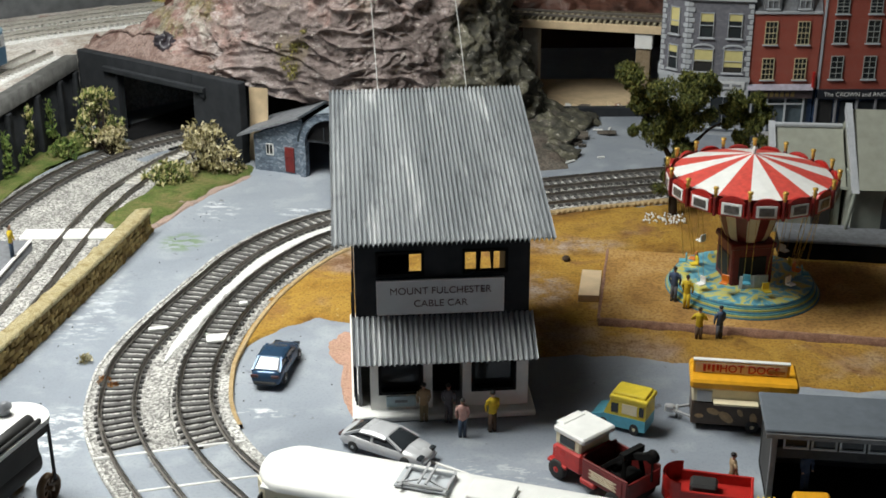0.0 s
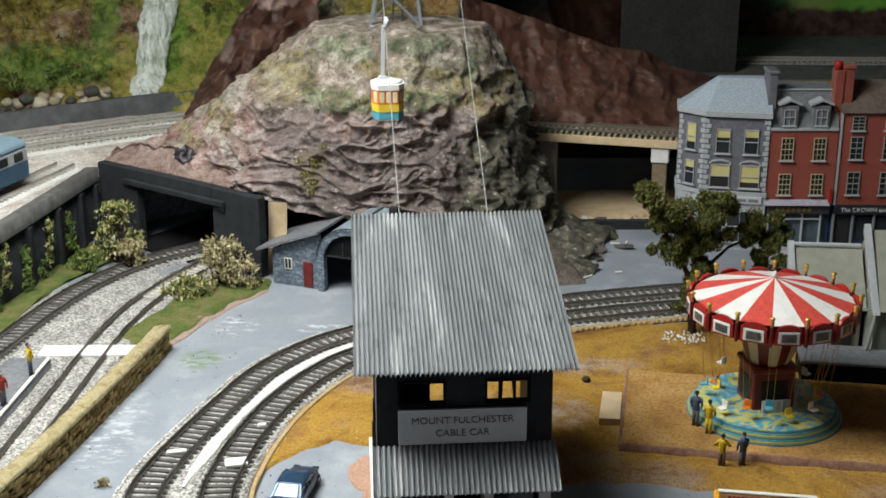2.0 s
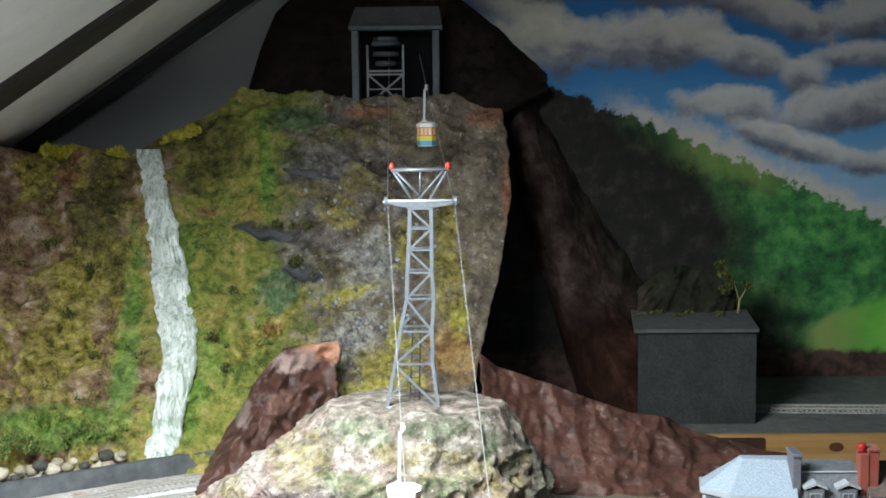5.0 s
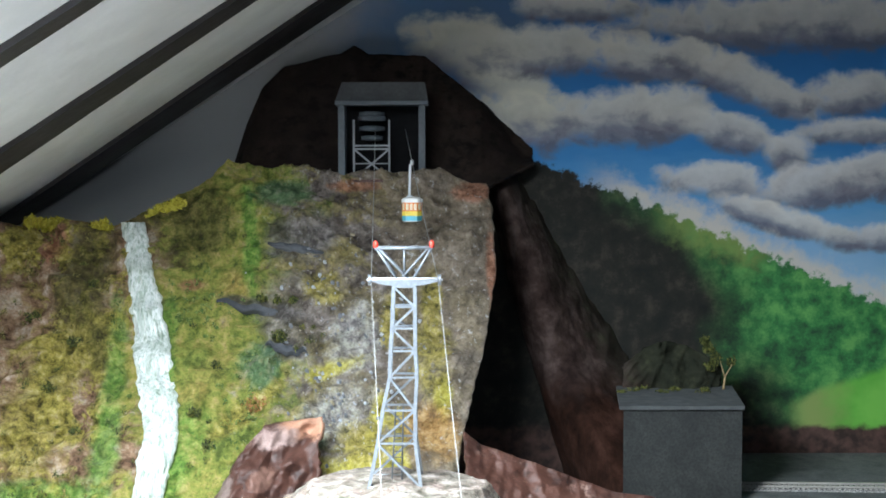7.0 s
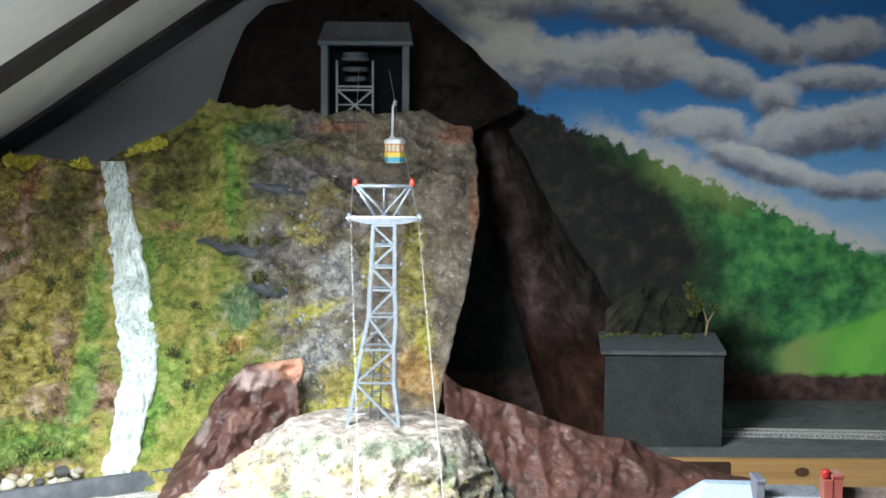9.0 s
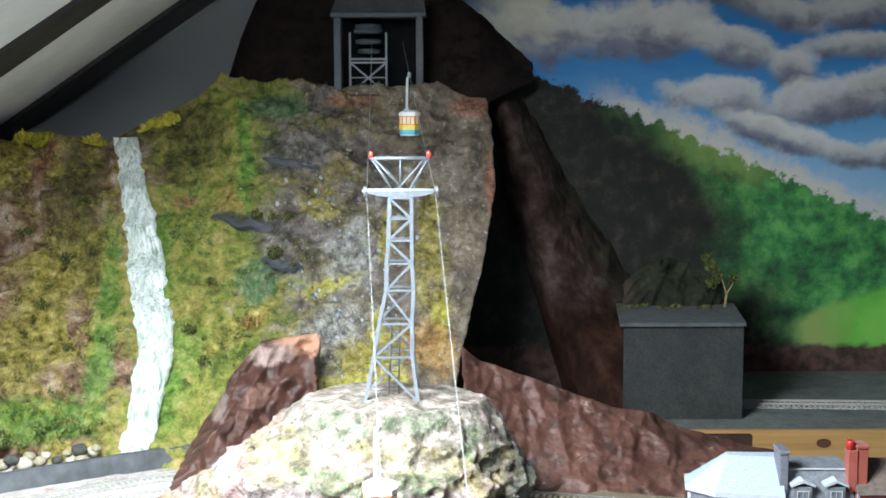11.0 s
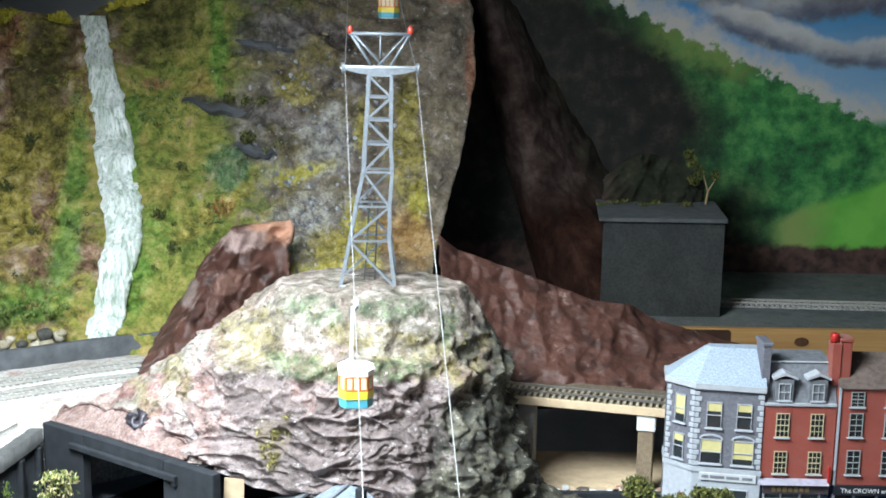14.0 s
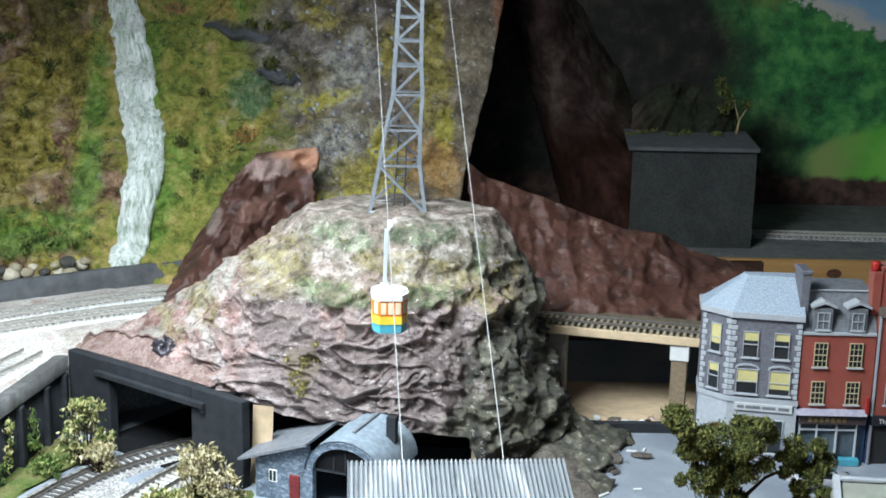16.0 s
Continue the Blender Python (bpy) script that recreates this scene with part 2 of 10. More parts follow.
def blotched(name, cols, scale, rough=0.85, bump=0.5, dist=0.0012, fine=6.0):
    """Scenic scatter: several colours in patches with grain on top."""
    n = Nodes(name)
    a, b, g = n.noise(scale, 5, 0.6, dist=0.6), n.noise(scale * 2.7, 4, 0.6), n.noise(scale * fine * 2.5, 3, 0.7)
    k = len(cols) - 1
    base = n.ramp(a, *[(0.28 + 0.44 * i / k, c) for i, c in enumerate(cols)])
    other = n.ramp(b, *[(0.28 + 0.44 * i / k, c) for i, c in enumerate(cols[::-1])])
    col = n.mix(0.35, base, other)
    col = n.mix(n.ramp(g, (0.35, 0.55), (0.6, 0.0)), col, tuple(c * 0.35 for c in cols[0]))
    return n.done(col, rough, 0.0, n.math("ADD", b, n.math("MULTIPLY", g, 0.8)), bump, dist)


M = {}


def make_road():
    n = Nodes("painted_grey_baseboard")
    wide, mid, fine = n.noise(7, 5, 0.6, dist=0.8), n.noise(38, 5), n.noise(700, 3)
    col = n.ramp(wide, (0.3, (0.20, 0.225, 0.265)), (0.5, (0.255, 0.285, 0.33)), (0.75, (0.33, 0.36, 0.40)))
    col = n.mix(n.ramp(mid, (0.52, 0.0), (0.72, 0.55)), col, (0.42, 0.45, 0.48))
    col = n.mix(n.ramp(n.noise(95, 4), (0.66, 0.0), (0.72, 0.7)), col, (0.09, 0.09, 0.09))
    col = n.mix(n.ramp(fine, (0.3, 0.25), (0.5, 0.0)), col, (0.12, 0.13, 0.15))
    x, y, z = n.xyz()
    smear = n.noise(150, 5, 0.7, n.stretch(0.6, 1.4, 1.0, 0.5))
    for cx, cy, rx, ry, tone, lo in ((-0.088, 0.558, 0.022, 0.006, (0.66, 0.68, 0.70), 0.50), (-0.183, 0.540, 0.020, 0.030, (0.62, 0.65, 0.68), 0.47), (-0.150, 0.842, 0.018, 0.024, (0.60, 0.63, 0.66), 0.52), (-0.09, 0.835, 0.024, 0.010, (0.62, 0.65, 0.68), 0.50),
                                     (-0.20, 0.68, 0.025, 0.06, (0.46, 0.49, 0.53), 0.50), (-0.165, 0.782, 0.018, 0.020, (0.17, 0.24, 0.15), 0.44), (0.02, 0.50, 0.05, 0.02, (0.42, 0.44, 0.47), 0.52), (-0.10, 0.60, 0.02, 0.04, (0.13, 0.13, 0.14), 0.58)):
        dx, dy = n.math("DIVIDE", n.math("SUBTRACT", x, cx), rx), n.math("DIVIDE", n.math("SUBTRACT", y, cy), ry)
        near = n.step(n.math("ADD", n.math("MULTIPLY", dx, dx), n.math("MULTIPLY", dy, dy)), 1.0, 0.1)
        col = n.mix(n.math("MULTIPLY", near, n.step(smear, lo, lo + 0.10)), col, tone)
    return n.done(col, n.ramp(mid, (0.3, 0.42), (0.7, 0.62)), 0, fine, 0.25, 0.0003)


M["road"] = make_road()
def make_turf():
    n = Nodes("ochre_scatter")
    a, b, g = n.noise(18, 5, 0.62, dist=0.8), n.noise(60, 5, 0.65), n.noise(650, 3, 0.7)
    col = n.ramp(a, (0.30, (0.17, 0.085, 0.025)), (0.44, (0.33, 0.18, 0.035)), (0.55, (0.42, 0.25, 0.05)), (0.68, (0.26, 0.13, 0.05)))
    col = n.mix(n.ramp(n.noise(9, 4, 0.6), (0.55, 0.0), (0.66, 0.75)), col, n.ramp(b, (0.35, (0.26, 0.16, 0.11)), (0.6, (0.42, 0.33, 0.27))))
    x, y, z = n.xyz()
    for cx, cy, rx, ry in ((0.066, 0.700, 0.022, 0.030), (0.085, 0.765, 0.05, 0.018), (0.30, 0.60, 0.06, 0.02), (0.02, 0.79, 0.03, 0.015)):
        dx, dy = n.math("DIVIDE", n.math("SUBTRACT", x, cx), rx), n.math("DIVIDE", n.math("SUBTRACT", y, cy), ry)
        near = n.step(n.math("ADD", n.math("MULTIPLY", dx, dx), n.math("MULTIPLY", dy, dy)), 1.0, 0.0)
        col = n.mix(n.math("MULTIPLY", near, n.ramp(n.noise(70, 5, 0.7), (0.40, 0.0), (0.58, 0.85))), col, n.ramp(b, (0.35, (0.24, 0.16, 0.12)), (0.6, (0.46, 0.38, 0.33))))
    col = n.mix(n.ramp(b, (0.30, 0.55), (0.45, 0.0)), col, (0.11, 0.055, 0.02))
    col = n.mix(n.ramp(g, (0.36, 0.55), (0.52, 0.0)), col, (0.09, 0.045, 0.015))
    col = n.mix(n.ramp(n.noise(420, 3, 0.7), (0.66, 0.0), (0.72, 0.7)), col, (0.58, 0.45, 0.22))
    return n.done(col, 0.95, 0, n.math("ADD", b, n.math("MULTIPLY", g, 0.9)), 0.8, 0.0014)


M["turf"] = make_turf()
M["grass"] = blotched("green_scatter", [(0.04, 0.075, 0.018), (0.085, 0.135, 0.03), (0.15, 0.18, 0.055), (0.24, 0.20, 0.09), (0.10, 0.12, 0.03)], 42, 0.95, 0.8, 0.0015, 10)
M["pinkearth"] = blotched("bare_pink_filler", [(0.42, 0.24, 0.17), (0.52, 0.32, 0.24), (0.40, 0.26, 0.18)], 60, 0.9, 0.5)


def make_ballast(name, a, b, c):
    n = Nodes(name)
    cell = n.cells(900, "Color")
    d = n.cells(900)
    s = n.t.nodes.new("ShaderNodeSeparateColor")
    n.set(s.inputs[0], cell)
    col = n.ramp(s.outputs[0], (0.1, a), (0.5, b), (0.9, c))
    col = n.mix(n.ramp(n.noise(40, 4), (0.4, 0.0), (0.7, 0.5)), col, a)
    return n.done(col, 0.9, 0, n.math("SUBTRACT", 1.0, d), 0.9, 0.0009)


M["ballast"] = make_ballast("grey_ballast", (0.16, 0.155, 0.15), (0.40, 0.39, 0.37), (0.66, 0.65, 0.62))
M["paleballast"] = make_ballast("pale_ballast", (0.24, 0.235, 0.225), (0.52, 0.51, 0.49), (0.78, 0.77, 0.74))
M["whiteballast"] = make_ballast("white_ballast", (0.62, 0.62, 0.60), (0.78, 0.78, 0.76), (0.86, 0.86, 0.84))
M["sleeper"] = plain("dark_sleeper", (0.095, 0.092, 0.09), 0.7, 0, 0.35, 400)
M["palesleeper"] = plain("dusty_sleeper", (0.56, 0.54, 0.50), 0.8, 0, 0.35, 400)
M["rail"] = plain("rail_steel", (0.24, 0.22, 0.20), 0.4, 0.6, 0.3, 500)
M["palerail"] = plain("dusty_rail", (0.44, 0.42, 0.38), 0.6, 0, 0.3, 500)
M["railtop"] = plain("polished_rail_head", (0.62, 0.60, 0.57), 0.25, 1.0, 0.15, 300)
M["wood"] = plain("bare_softwood", (0.52, 0.36, 0.19), 0.7, 0, 0.25, 120)
M["palewood"] = plain("pale_wood", (0.68, 0.52, 0.33), 0.7, 0, 0.2, 120)
M["cork"] = blotched("cork_edging", [(0.36, 0.25, 0.12), (0.52, 0.38, 0.20), (0.62, 0.48, 0.29)], 160, 0.9)
M["black"] = plain("matt_black_card", (0.009, 0.009, 0.010), 0.9, 0, 0.3, 150)
M["charcoal"] = plain("charcoal_painted_wood", (0.032, 0.035, 0.040), 0.86, 0, 0.35, 90)
M["white"] = plain("white_paint", (0.78, 0.78, 0.76), 0.5, 0, 0.10, 150)
M["glassdark"] = plain("dark_glazing", (0.03, 0.035, 0.04), 0.12, 0, 0.3, 60, 0.05)


def make_rock(name, cols, dust, scale=16.0, dark=(0.03, 0.026, 0.024), chip=(), rough=0.5):
    n = Nodes(name)
    lay = n.stretch(1.0, 1.0, 1.5)
    a, b, g = n.noise(scale, 6, 0.62, lay, dist=1.2), n.noise(scale * 3.4, 5, 0.65, lay), n.noise(scale * 22, 4, 0.7)
    col = n.ramp(a, *[(0.27 + 0.46 * i / (len(cols) - 1), c) for i, c in enumerate(cols)])
    col = n.mix(n.ramp(n.noise(scale * 0.45, 3), (0.42, 0.0), (0.60, 0.6)), col, cols[3 % len(cols)])
    col = n.mix(n.ramp(b, (0.35, 0.9), (0.48, 0.0)), col, dark)
    if dust:
        # chalky dabs, in loose groups
        dab = n.math("MULTIPLY", n.ramp(n.noise(scale * 5, 6, 0.74), (0.57, 0.0), (0.66, 0.75)), n.ramp(n.noise(scale * 1.2, 3), (0.42, 0.15), (0.58, 1.0)))
        col = n.mix(dab, col, dust)
    px, py, pz = n.xyz()
    for cx, cz, wx, wz, cc in chip:
        # bare plaster where the paint has chipped off
        col = n.mix(n.math("MULTIPLY", n.spot(px, pz, cx, cz, wx, wz, n.noise(70, 5, 0.7), 0.0, 3.5, 1.4, 0.4), 0.85), col, cc)
    col = n.mix(n.ramp(g, (0.3, 0.35), (0.5, 0.0)), col, dark)
    bump = n.math("ADD", n.math("ADD", b, n.math("MULTIPLY", n.noise(scale * 9, 4, 0.6), 0.5)), n.math("MULTIPLY", g, 0.25))
    return n.done(col, rough, 0, bump, 0.6, 0.0018)


def make_hill():
    """Painted plaster cloth: mauve-grey folds, a dusty mossy cap, a mossy flank darker towards +x, pale pink skirts."""
    n = Nodes("hill_plaster_cloth")
    x, y, z = n.xyz()
    lay = n.stretch(1.0, 1.0, 1.7)
    rag, rag2 = n.noise(30, 7, 0.70, dist=0.5), n.noise(75, 6, 0.72)
    a, b, g = n.noise(15, 7, 0.66, lay, 1.2), n.noise(60, 6, 0.70, lay), n.noise(380, 4, 0.7)
    cloth = n.ramp(n.math("ADD", n.math("MULTIPLY", a, 0.55), n.math("MULTIPLY", b, 0.45)), (0.36, (0.062, 0.048, 0.045)), (0.44, (0.145, 0.112, 0.104)), (0.52, (0.225, 0.180, 0.170)), (0.62, (0.36, 0.305, 0.295)))
    pink = n.ramp(b, (0.36, (0.15, 0.075, 0.062)), (0.5, (0.32, 0.195, 0.17)), (0.62, (0.52, 0.40, 0.37)))
    dusty = n.ramp(n.math("ADD", n.math("MULTIPLY", b, 0.5), n.math("MULTIPLY", rag2, 0.5)), (0.38, (0.055, 0.045, 0.034)), (0.45, (0.150, 0.128, 0.098)), (0.53, (0.255, 0.228, 0.185)), (0.61, (0.52, 0.49, 0.44)))
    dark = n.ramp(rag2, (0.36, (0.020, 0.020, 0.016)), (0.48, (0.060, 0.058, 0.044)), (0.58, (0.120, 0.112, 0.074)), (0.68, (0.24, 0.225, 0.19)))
    ochre = n.ramp(rag2, (0.38, (0.080, 0.064, 0.016)), (0.50, (0.225, 0.185, 0.075)), (0.62, (0.36, 0.31, 0.16)))
    teal = n.ramp(rag2, (0.38, (0.040, 0.058, 0.028)), (0.50, (0.105, 0.140, 0.072)), (0.62, (0.22, 0.27, 0.15)))
    col = n.mix(n.step(n.noise(9, 4, 0.6), 0.50, 0.60), cloth, pink)
    col = n.mix(n.step(rag, 0.57, 0.66), col, cloth)
    # dark lines for crack shade and pale flecks for highlights, put into the colour
    vein = n.math("ABSOLUTE", n.math("SUBTRACT", n.noise(26, 6, 0.68, n.stretch(0.6, 0.6, 1.5), 0.8), 0.5))
    col = n.mix(n.math("MULTIPLY", n.step(vein, 0.022, 0.004), n.ramp(rag2, (0.44, 0.0), (0.56, 0.75))), col, (0.035, 0.026, 0.024))
    col = n.mix(n.ramp(n.noise(120, 5, 0.72, lay), (0.585, 0.0), (0.66, 0.7)), col, (0.48, 0.44, 0.43))
    # the dusty cap and the pale skirt towards the tracks
    cap = n.math("ADD", z, n.math("MULTIPLY", n.math("SUBTRACT", rag, 0.5), 0.10))
    wash = n.ramp(n.math("ADD", n.math("MULTIPLY", rag, 0.5), n.math("MULTIPLY", b, 0.5)), (0.47, 0.0), (0.58, 0.40))
    capm = n.step(n.math("SUBTRACT", cap, n.math("MULTIPLY", n.math("ABSOLUTE", n.math("ADD", x, 0.05)), 0.08)), 0.112, 0.126)
    col = n.mix(capm, col, n.mix(wash, dusty, pink))
    skirt = n.step(n.math("ADD", n.math("ADD", x, n.math("MULTIPLY", z, -0.55)), n.math("MULTIPLY", n.math("SUBTRACT", rag, 0.5), 0.12)), -0.205, -0.245)
    col = n.mix(skirt, col, n.mix(n.step(rag, 0.46, 0.56), n.mix(0.35, dusty, (0.62, 0.58, 0.53)), pink))
    moss = n.math("ADD", n.math("MULTIPLY", rag, 0.55), n.math("MULTIPLY", rag2, 0.45))
    # mossy patches, thin enough to show the plaster
    tuft = n.ramp(n.noise(95, 6, 0.76), (0.42, 0.15), (0.54, 0.85))
    for cx, cz, rx, rz in ((-0.132, 0.140, 0.024, 0.017), (-0.003, 0.136, 0.030, 0.012), (-0.19, 0.105, 0.022, 0.008), (-0.05, 0.150, 0.022, 0.008), (0.035, 0.125, 0.020, 0.016), (-0.075, 0.130, 0.03, 0.006), (-0.22, 0.085, 0.02, 0.006)):
        col = n.mix(n.math("MULTIPLY", n.spot(x, z, cx, cz, rx * 1.25, rz * 1.25, moss, 0.0, 7.0, 1.3, 0.3), tuft), col, ochre)
    for cx, cz, rx, rz in ((-0.080, 0.163, 0.020, 0.008), (-0.028, 0.167, 0.022, 0.006), (-0.085, 0.128, 0.030, 0.007), (0.02, 0.150, 0.012, 0.010), (-0.02, 0.128, 0.020, 0.006)):
        col = n.mix(n.math("MULTIPLY", n.spot(x, z, cx, cz, rx * 1.2, rz * 1.2, moss, 0.0, 7.0, 1.3, 0.3), tuft), col, teal)
    col = n.mix(n.math("MULTIPLY", n.spot(x, z, -0.108, 0.080, 0.011, 0.016, moss, 0.0, 7.0, 1.3, 0.3), 0.6), col, (0.135, 0.105, 0.060))
    # the mossy flank, darker towards +x
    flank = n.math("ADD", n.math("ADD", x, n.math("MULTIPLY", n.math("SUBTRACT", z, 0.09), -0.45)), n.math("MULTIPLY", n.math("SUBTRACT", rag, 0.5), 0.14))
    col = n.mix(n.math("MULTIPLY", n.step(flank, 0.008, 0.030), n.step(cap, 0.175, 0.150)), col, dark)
    fl = n.noise(170, 5, 0.76)
    col = n.mix(n.ramp(fl, (0.37, 0.75), (0.44, 0.0)), col, (0.040, 0.033, 0.026))
    col = n.mix(n.ramp(fl, (0.60, 0.0), (0.67, 0.75)), col, (0.60, 0.56, 0.50))
    col = n.mix(n.ramp(g, (0.33, 0.35), (0.48, 0.0)), col, (0.02, 0.017, 0.014))
    return n.done(col, n.ramp(a, (0.4, 0.62), (0.6, 0.88)), 0, n.math("ADD", n.math("ADD", n.math("MULTIPLY", b, 0.8), n.math("MULTIPLY", rag2, 0.8)), n.math("MULTIPLY", g, 0.35)), 0.9, 0.0026)


M["hill"] = make_hill()
M["redrock"] = make_rock("red_brown_rock", [(0.024, 0.010, 0.007), (0.066, 0.027, 0.018), (0.120, 0.052, 0.036), (0.058, 0.023, 0.015), (0.102, 0.045, 0.032)], (0.31, 0.205, 0.165), 15, (0.034, 0.015, 0.011),
                         ((-0.141, 0.176, 0.024, 0.012, (0.56, 0.30, 0.19)), (-0.170, 0.168, 0.022, 0.010, (0.38, 0.27, 0.24)), (-0.215, 0.128, 0.012, 0.012, (0.22, 0.165, 0.145)), (-0.178, 0.135, 0.012, 0.010, (0.22, 0.12, 0.09))), 0.56)
M["darkrock"] = make_rock("dark_brown_rock", [(0.014, 0.010, 0.009), (0.030, 0.021, 0.017), (0.05, 0.034, 0.028)], None, 13, (0.010, 0.008, 0.007), (), 0.88)


def make_cliff():
    """Flock and paint on plaster: red earth and olive scrub, a green slope by the fall, grey rock with lichen."""
    n = Nodes("cliff_scenery")
    x, y, z = n.xyz()
    rag, f, g = n.noise(24, 7, 0.70, dist=0.6), n.noise(85, 6, 0.74), n.noise(330, 4, 0.7)
    a, b = n.noise(11, 6, 0.66, dist=1.2), n.noise(44, 6, 0.72)
    tone = {
        "red": n.ramp(b, (0.36, (0.072, 0.042, 0.026)), (0.45, (0.225, 0.135, 0.082)), (0.54, (0.38, 0.255, 0.165)), (0.65, (0.60, 0.50, 0.40))),
        "olive": n.ramp(f, (0.36, (0.066, 0.058, 0.016)), (0.45, (0.250, 0.215, 0.046)), (0.55, (0.43, 0.36, 0.086)), (0.66, (0.62, 0.52, 0.24))),
        "shade": n.ramp(f, (0.36, (0.026, 0.024, 0.011)), (0.50, (0.098, 0.095, 0.027)), (0.66, (0.221, 0.183, 0.067))),
        "vivid": n.ramp(f, (0.36, (0.047, 0.116, 0.019)), (0.48, (0.124, 0.250, 0.040)), (0.62, (0.286, 0.403, 0.094))),
        "green": n.ramp(n.math("ADD", n.math("MULTIPLY", rag, 0.5), n.math("MULTIPLY", f, 0.5)), (0.40, (0.094, 0.122, 0.027)), (0.47, (0.215, 0.250, 0.051)), (0.54, (0.345, 0.323, 0.080)), (0.62, (0.520, 0.390, 0.161))),
        "orange": n.ramp(f, (0.36, (0.195, 0.104, 0.035)), (0.50, (0.403, 0.238, 0.078)), (0.66, (0.598, 0.415, 0.188))),
        "grey": n.ramp(n.noise(34, 6, 0.70), (0.36, (0.049, 0.040, 0.036)), (0.45, (0.137, 0.113, 0.097)), (0.54, (0.235, 0.201, 0.177)), (0.64, (0.459, 0.410, 0.382))),
        "slate": n.ramp(b, (0.36, (0.037, 0.033, 0.034)), (0.50, (0.109, 0.097, 0.093)), (0.64, (0.284, 0.256, 0.248))),
        "teal": n.ramp(f, (0.36, (0.046, 0.098, 0.048)), (0.52, (0.130, 0.220, 0.110)), (0.66, (0.299, 0.342, 0.228))),
        "lichen": n.ramp(f, (0.36, (0.273, 0.232, 0.038)), (0.52, (0.520, 0.470, 0.067)), (0.66, (0.720, 0.659, 0.214))),
        "chips": n.ramp(f, (0.38, (0.120, 0.113, 0.114)), (0.48, (0.328, 0.307, 0.303)), (0.60, (0.605, 0.605, 0.533))),
        "tan": n.ramp(n.math("ADD", n.math("MULTIPLY", b, 0.6), n.math("MULTIPLY", f, 0.4)), (0.38, (0.115, 0.092, 0.065)), (0.50, (0.235, 0.192, 0.141)), (0.62, (0.382, 0.318, 0.248))),
        "rust": n.ramp(f, (0.38, (0.182, 0.073, 0.038)), (0.60, (0.468, 0.232, 0.147))),
    }
    col = n.mix(n.step(rag, 0.46, 0.54), tone["red"], tone["olive"])
    col = n.mix(n.step(n.math("ADD", x, n.math("MULTIPLY", n.math("SUBTRACT", rag, 0.5), 0.30)), -0.350, -0.310), col, tone["green"])
    edge = n.math("ADD", n.math("ADD", x, n.math("MULTIPLY", z, 0.10)), n.math("MULTIPLY", n.math("SUBTRACT", rag, 0.5), 0.42))
    col = n.mix(n.step(edge, -0.190, -0.110), col, n.mix(n.math("MULTIPLY", n.step(n.noise(19, 5, 0.65), 0.46, 0.56), 0.75), tone["grey"], n.mix(0.4, tone["olive"], tone["tan"])))
    col = n.mix(n.math("MULTIPLY", n.step(edge, -0.085, 0.0), 0.8), col, tone["tan"])
    for spots in (SCRUB, SLOPE_GREEN, GREY_ROCK, LICHEN):
        for name, cx, cz, rx, rz, tilt in spots:
            col = n.mix(n.math("MULTIPLY", n.spot(x, z, cx, cz, rx * 1.15, rz * 1.15, rag, tilt, 4.5, 1.5, 0.1), 0.85), col, tone[name])
    col = n.mix(n.math("MULTIPLY", n.ramp(n.noise(130, 5, 0.74), (0.60, 0.0), (0.66, 0.85)), n.step(x, -0.26, -0.10)), col, (0.56, 0.55, 0.54))
    col = n.mix(n.ramp(g, (0.34, 0.40), (0.5, 0.0)), col, (0.02, 0.02, 0.014))
    return n.done(col, 0.9, 0, n.math("ADD", n.math("ADD", b, n.math("MULTIPLY", f, 0.7)), n.math("MULTIPLY", g, 0.25)), 1.0, 0.006)


# patches of paint and flock on the cliff: tone, x, z, half sizes, lean
SCRUB = [("red", -0.485, 0.265, 0.050, 0.050, 0), ("red", -0.455, 0.205, 0.030, 0.030, -1), ("shade", -0.400, 0.300, 0.026, 0.080, 0), ("olive", -0.420, 0.210, 0.034, 0.035, 1), ("olive", -0.430, 0.150, 0.030, 0.025, 0),
         ("red", -0.390, 0.135, 0.020, 0.016, 0), ("vivid", -0.352, 0.185, 0.014, 0.085, -2), ("vivid", -0.410, 0.098, 0.070, 0.018, 0), ("shade", -0.375, 0.240, 0.012, 0.030, 0), ("rust", -0.440, 0.350, 0.014, 0.020, 0), ("shade", -0.33, 0.385, 0.05, 0.02, 0)]
SLOPE_GREEN = [("orange", -0.238, 0.297, 0.018, 0.016, 0), ("orange", -0.258, 0.205, 0.026, 0.018, 1), ("vivid", -0.222, 0.345, 0.011, 0.050, -4), ("shade", -0.285, 0.365, 0.040, 0.040, 0), ("vivid", -0.276, 0.140, 0.026, 0.045, 0.5),
               ("green", -0.255, 0.250, 0.040, 0.060, 0), ("rust", -0.285, 0.300, 0.014, 0.006, 0), ("vivid", -0.300, 0.215, 0.012, 0.060, -3), ("olive", -0.210, 0.180, 0.030, 0.010, 0.6)]
GREY_ROCK = [("slate", -0.165, 0.350, 0.034, 0.026, 0), ("grey", -0.150, 0.275, 0.050, 0.040, 0), ("slate", -0.205, 0.279, 0.050, 0.007, -0.18), ("chips", -0.118, 0.178, 0.034, 0.026, 0.4), ("chips", -0.105, 0.240, 0.026, 0.035, 0.5), ("slate", -0.175, 0.238, 0.020, 0.010, 0),
             ("tan", 0.007, 0.375, 0.060, 0.035, 0), ("rust", -0.111, 0.409, 0.030, 0.006, 0), ("rust", 0.032, 0.402, 0.024, 0.010, 0), ("rust", 0.049, 0.300, 0.006, 0.055, -4), ("teal", -0.190, 0.400, 0.030, 0.012, 0)]
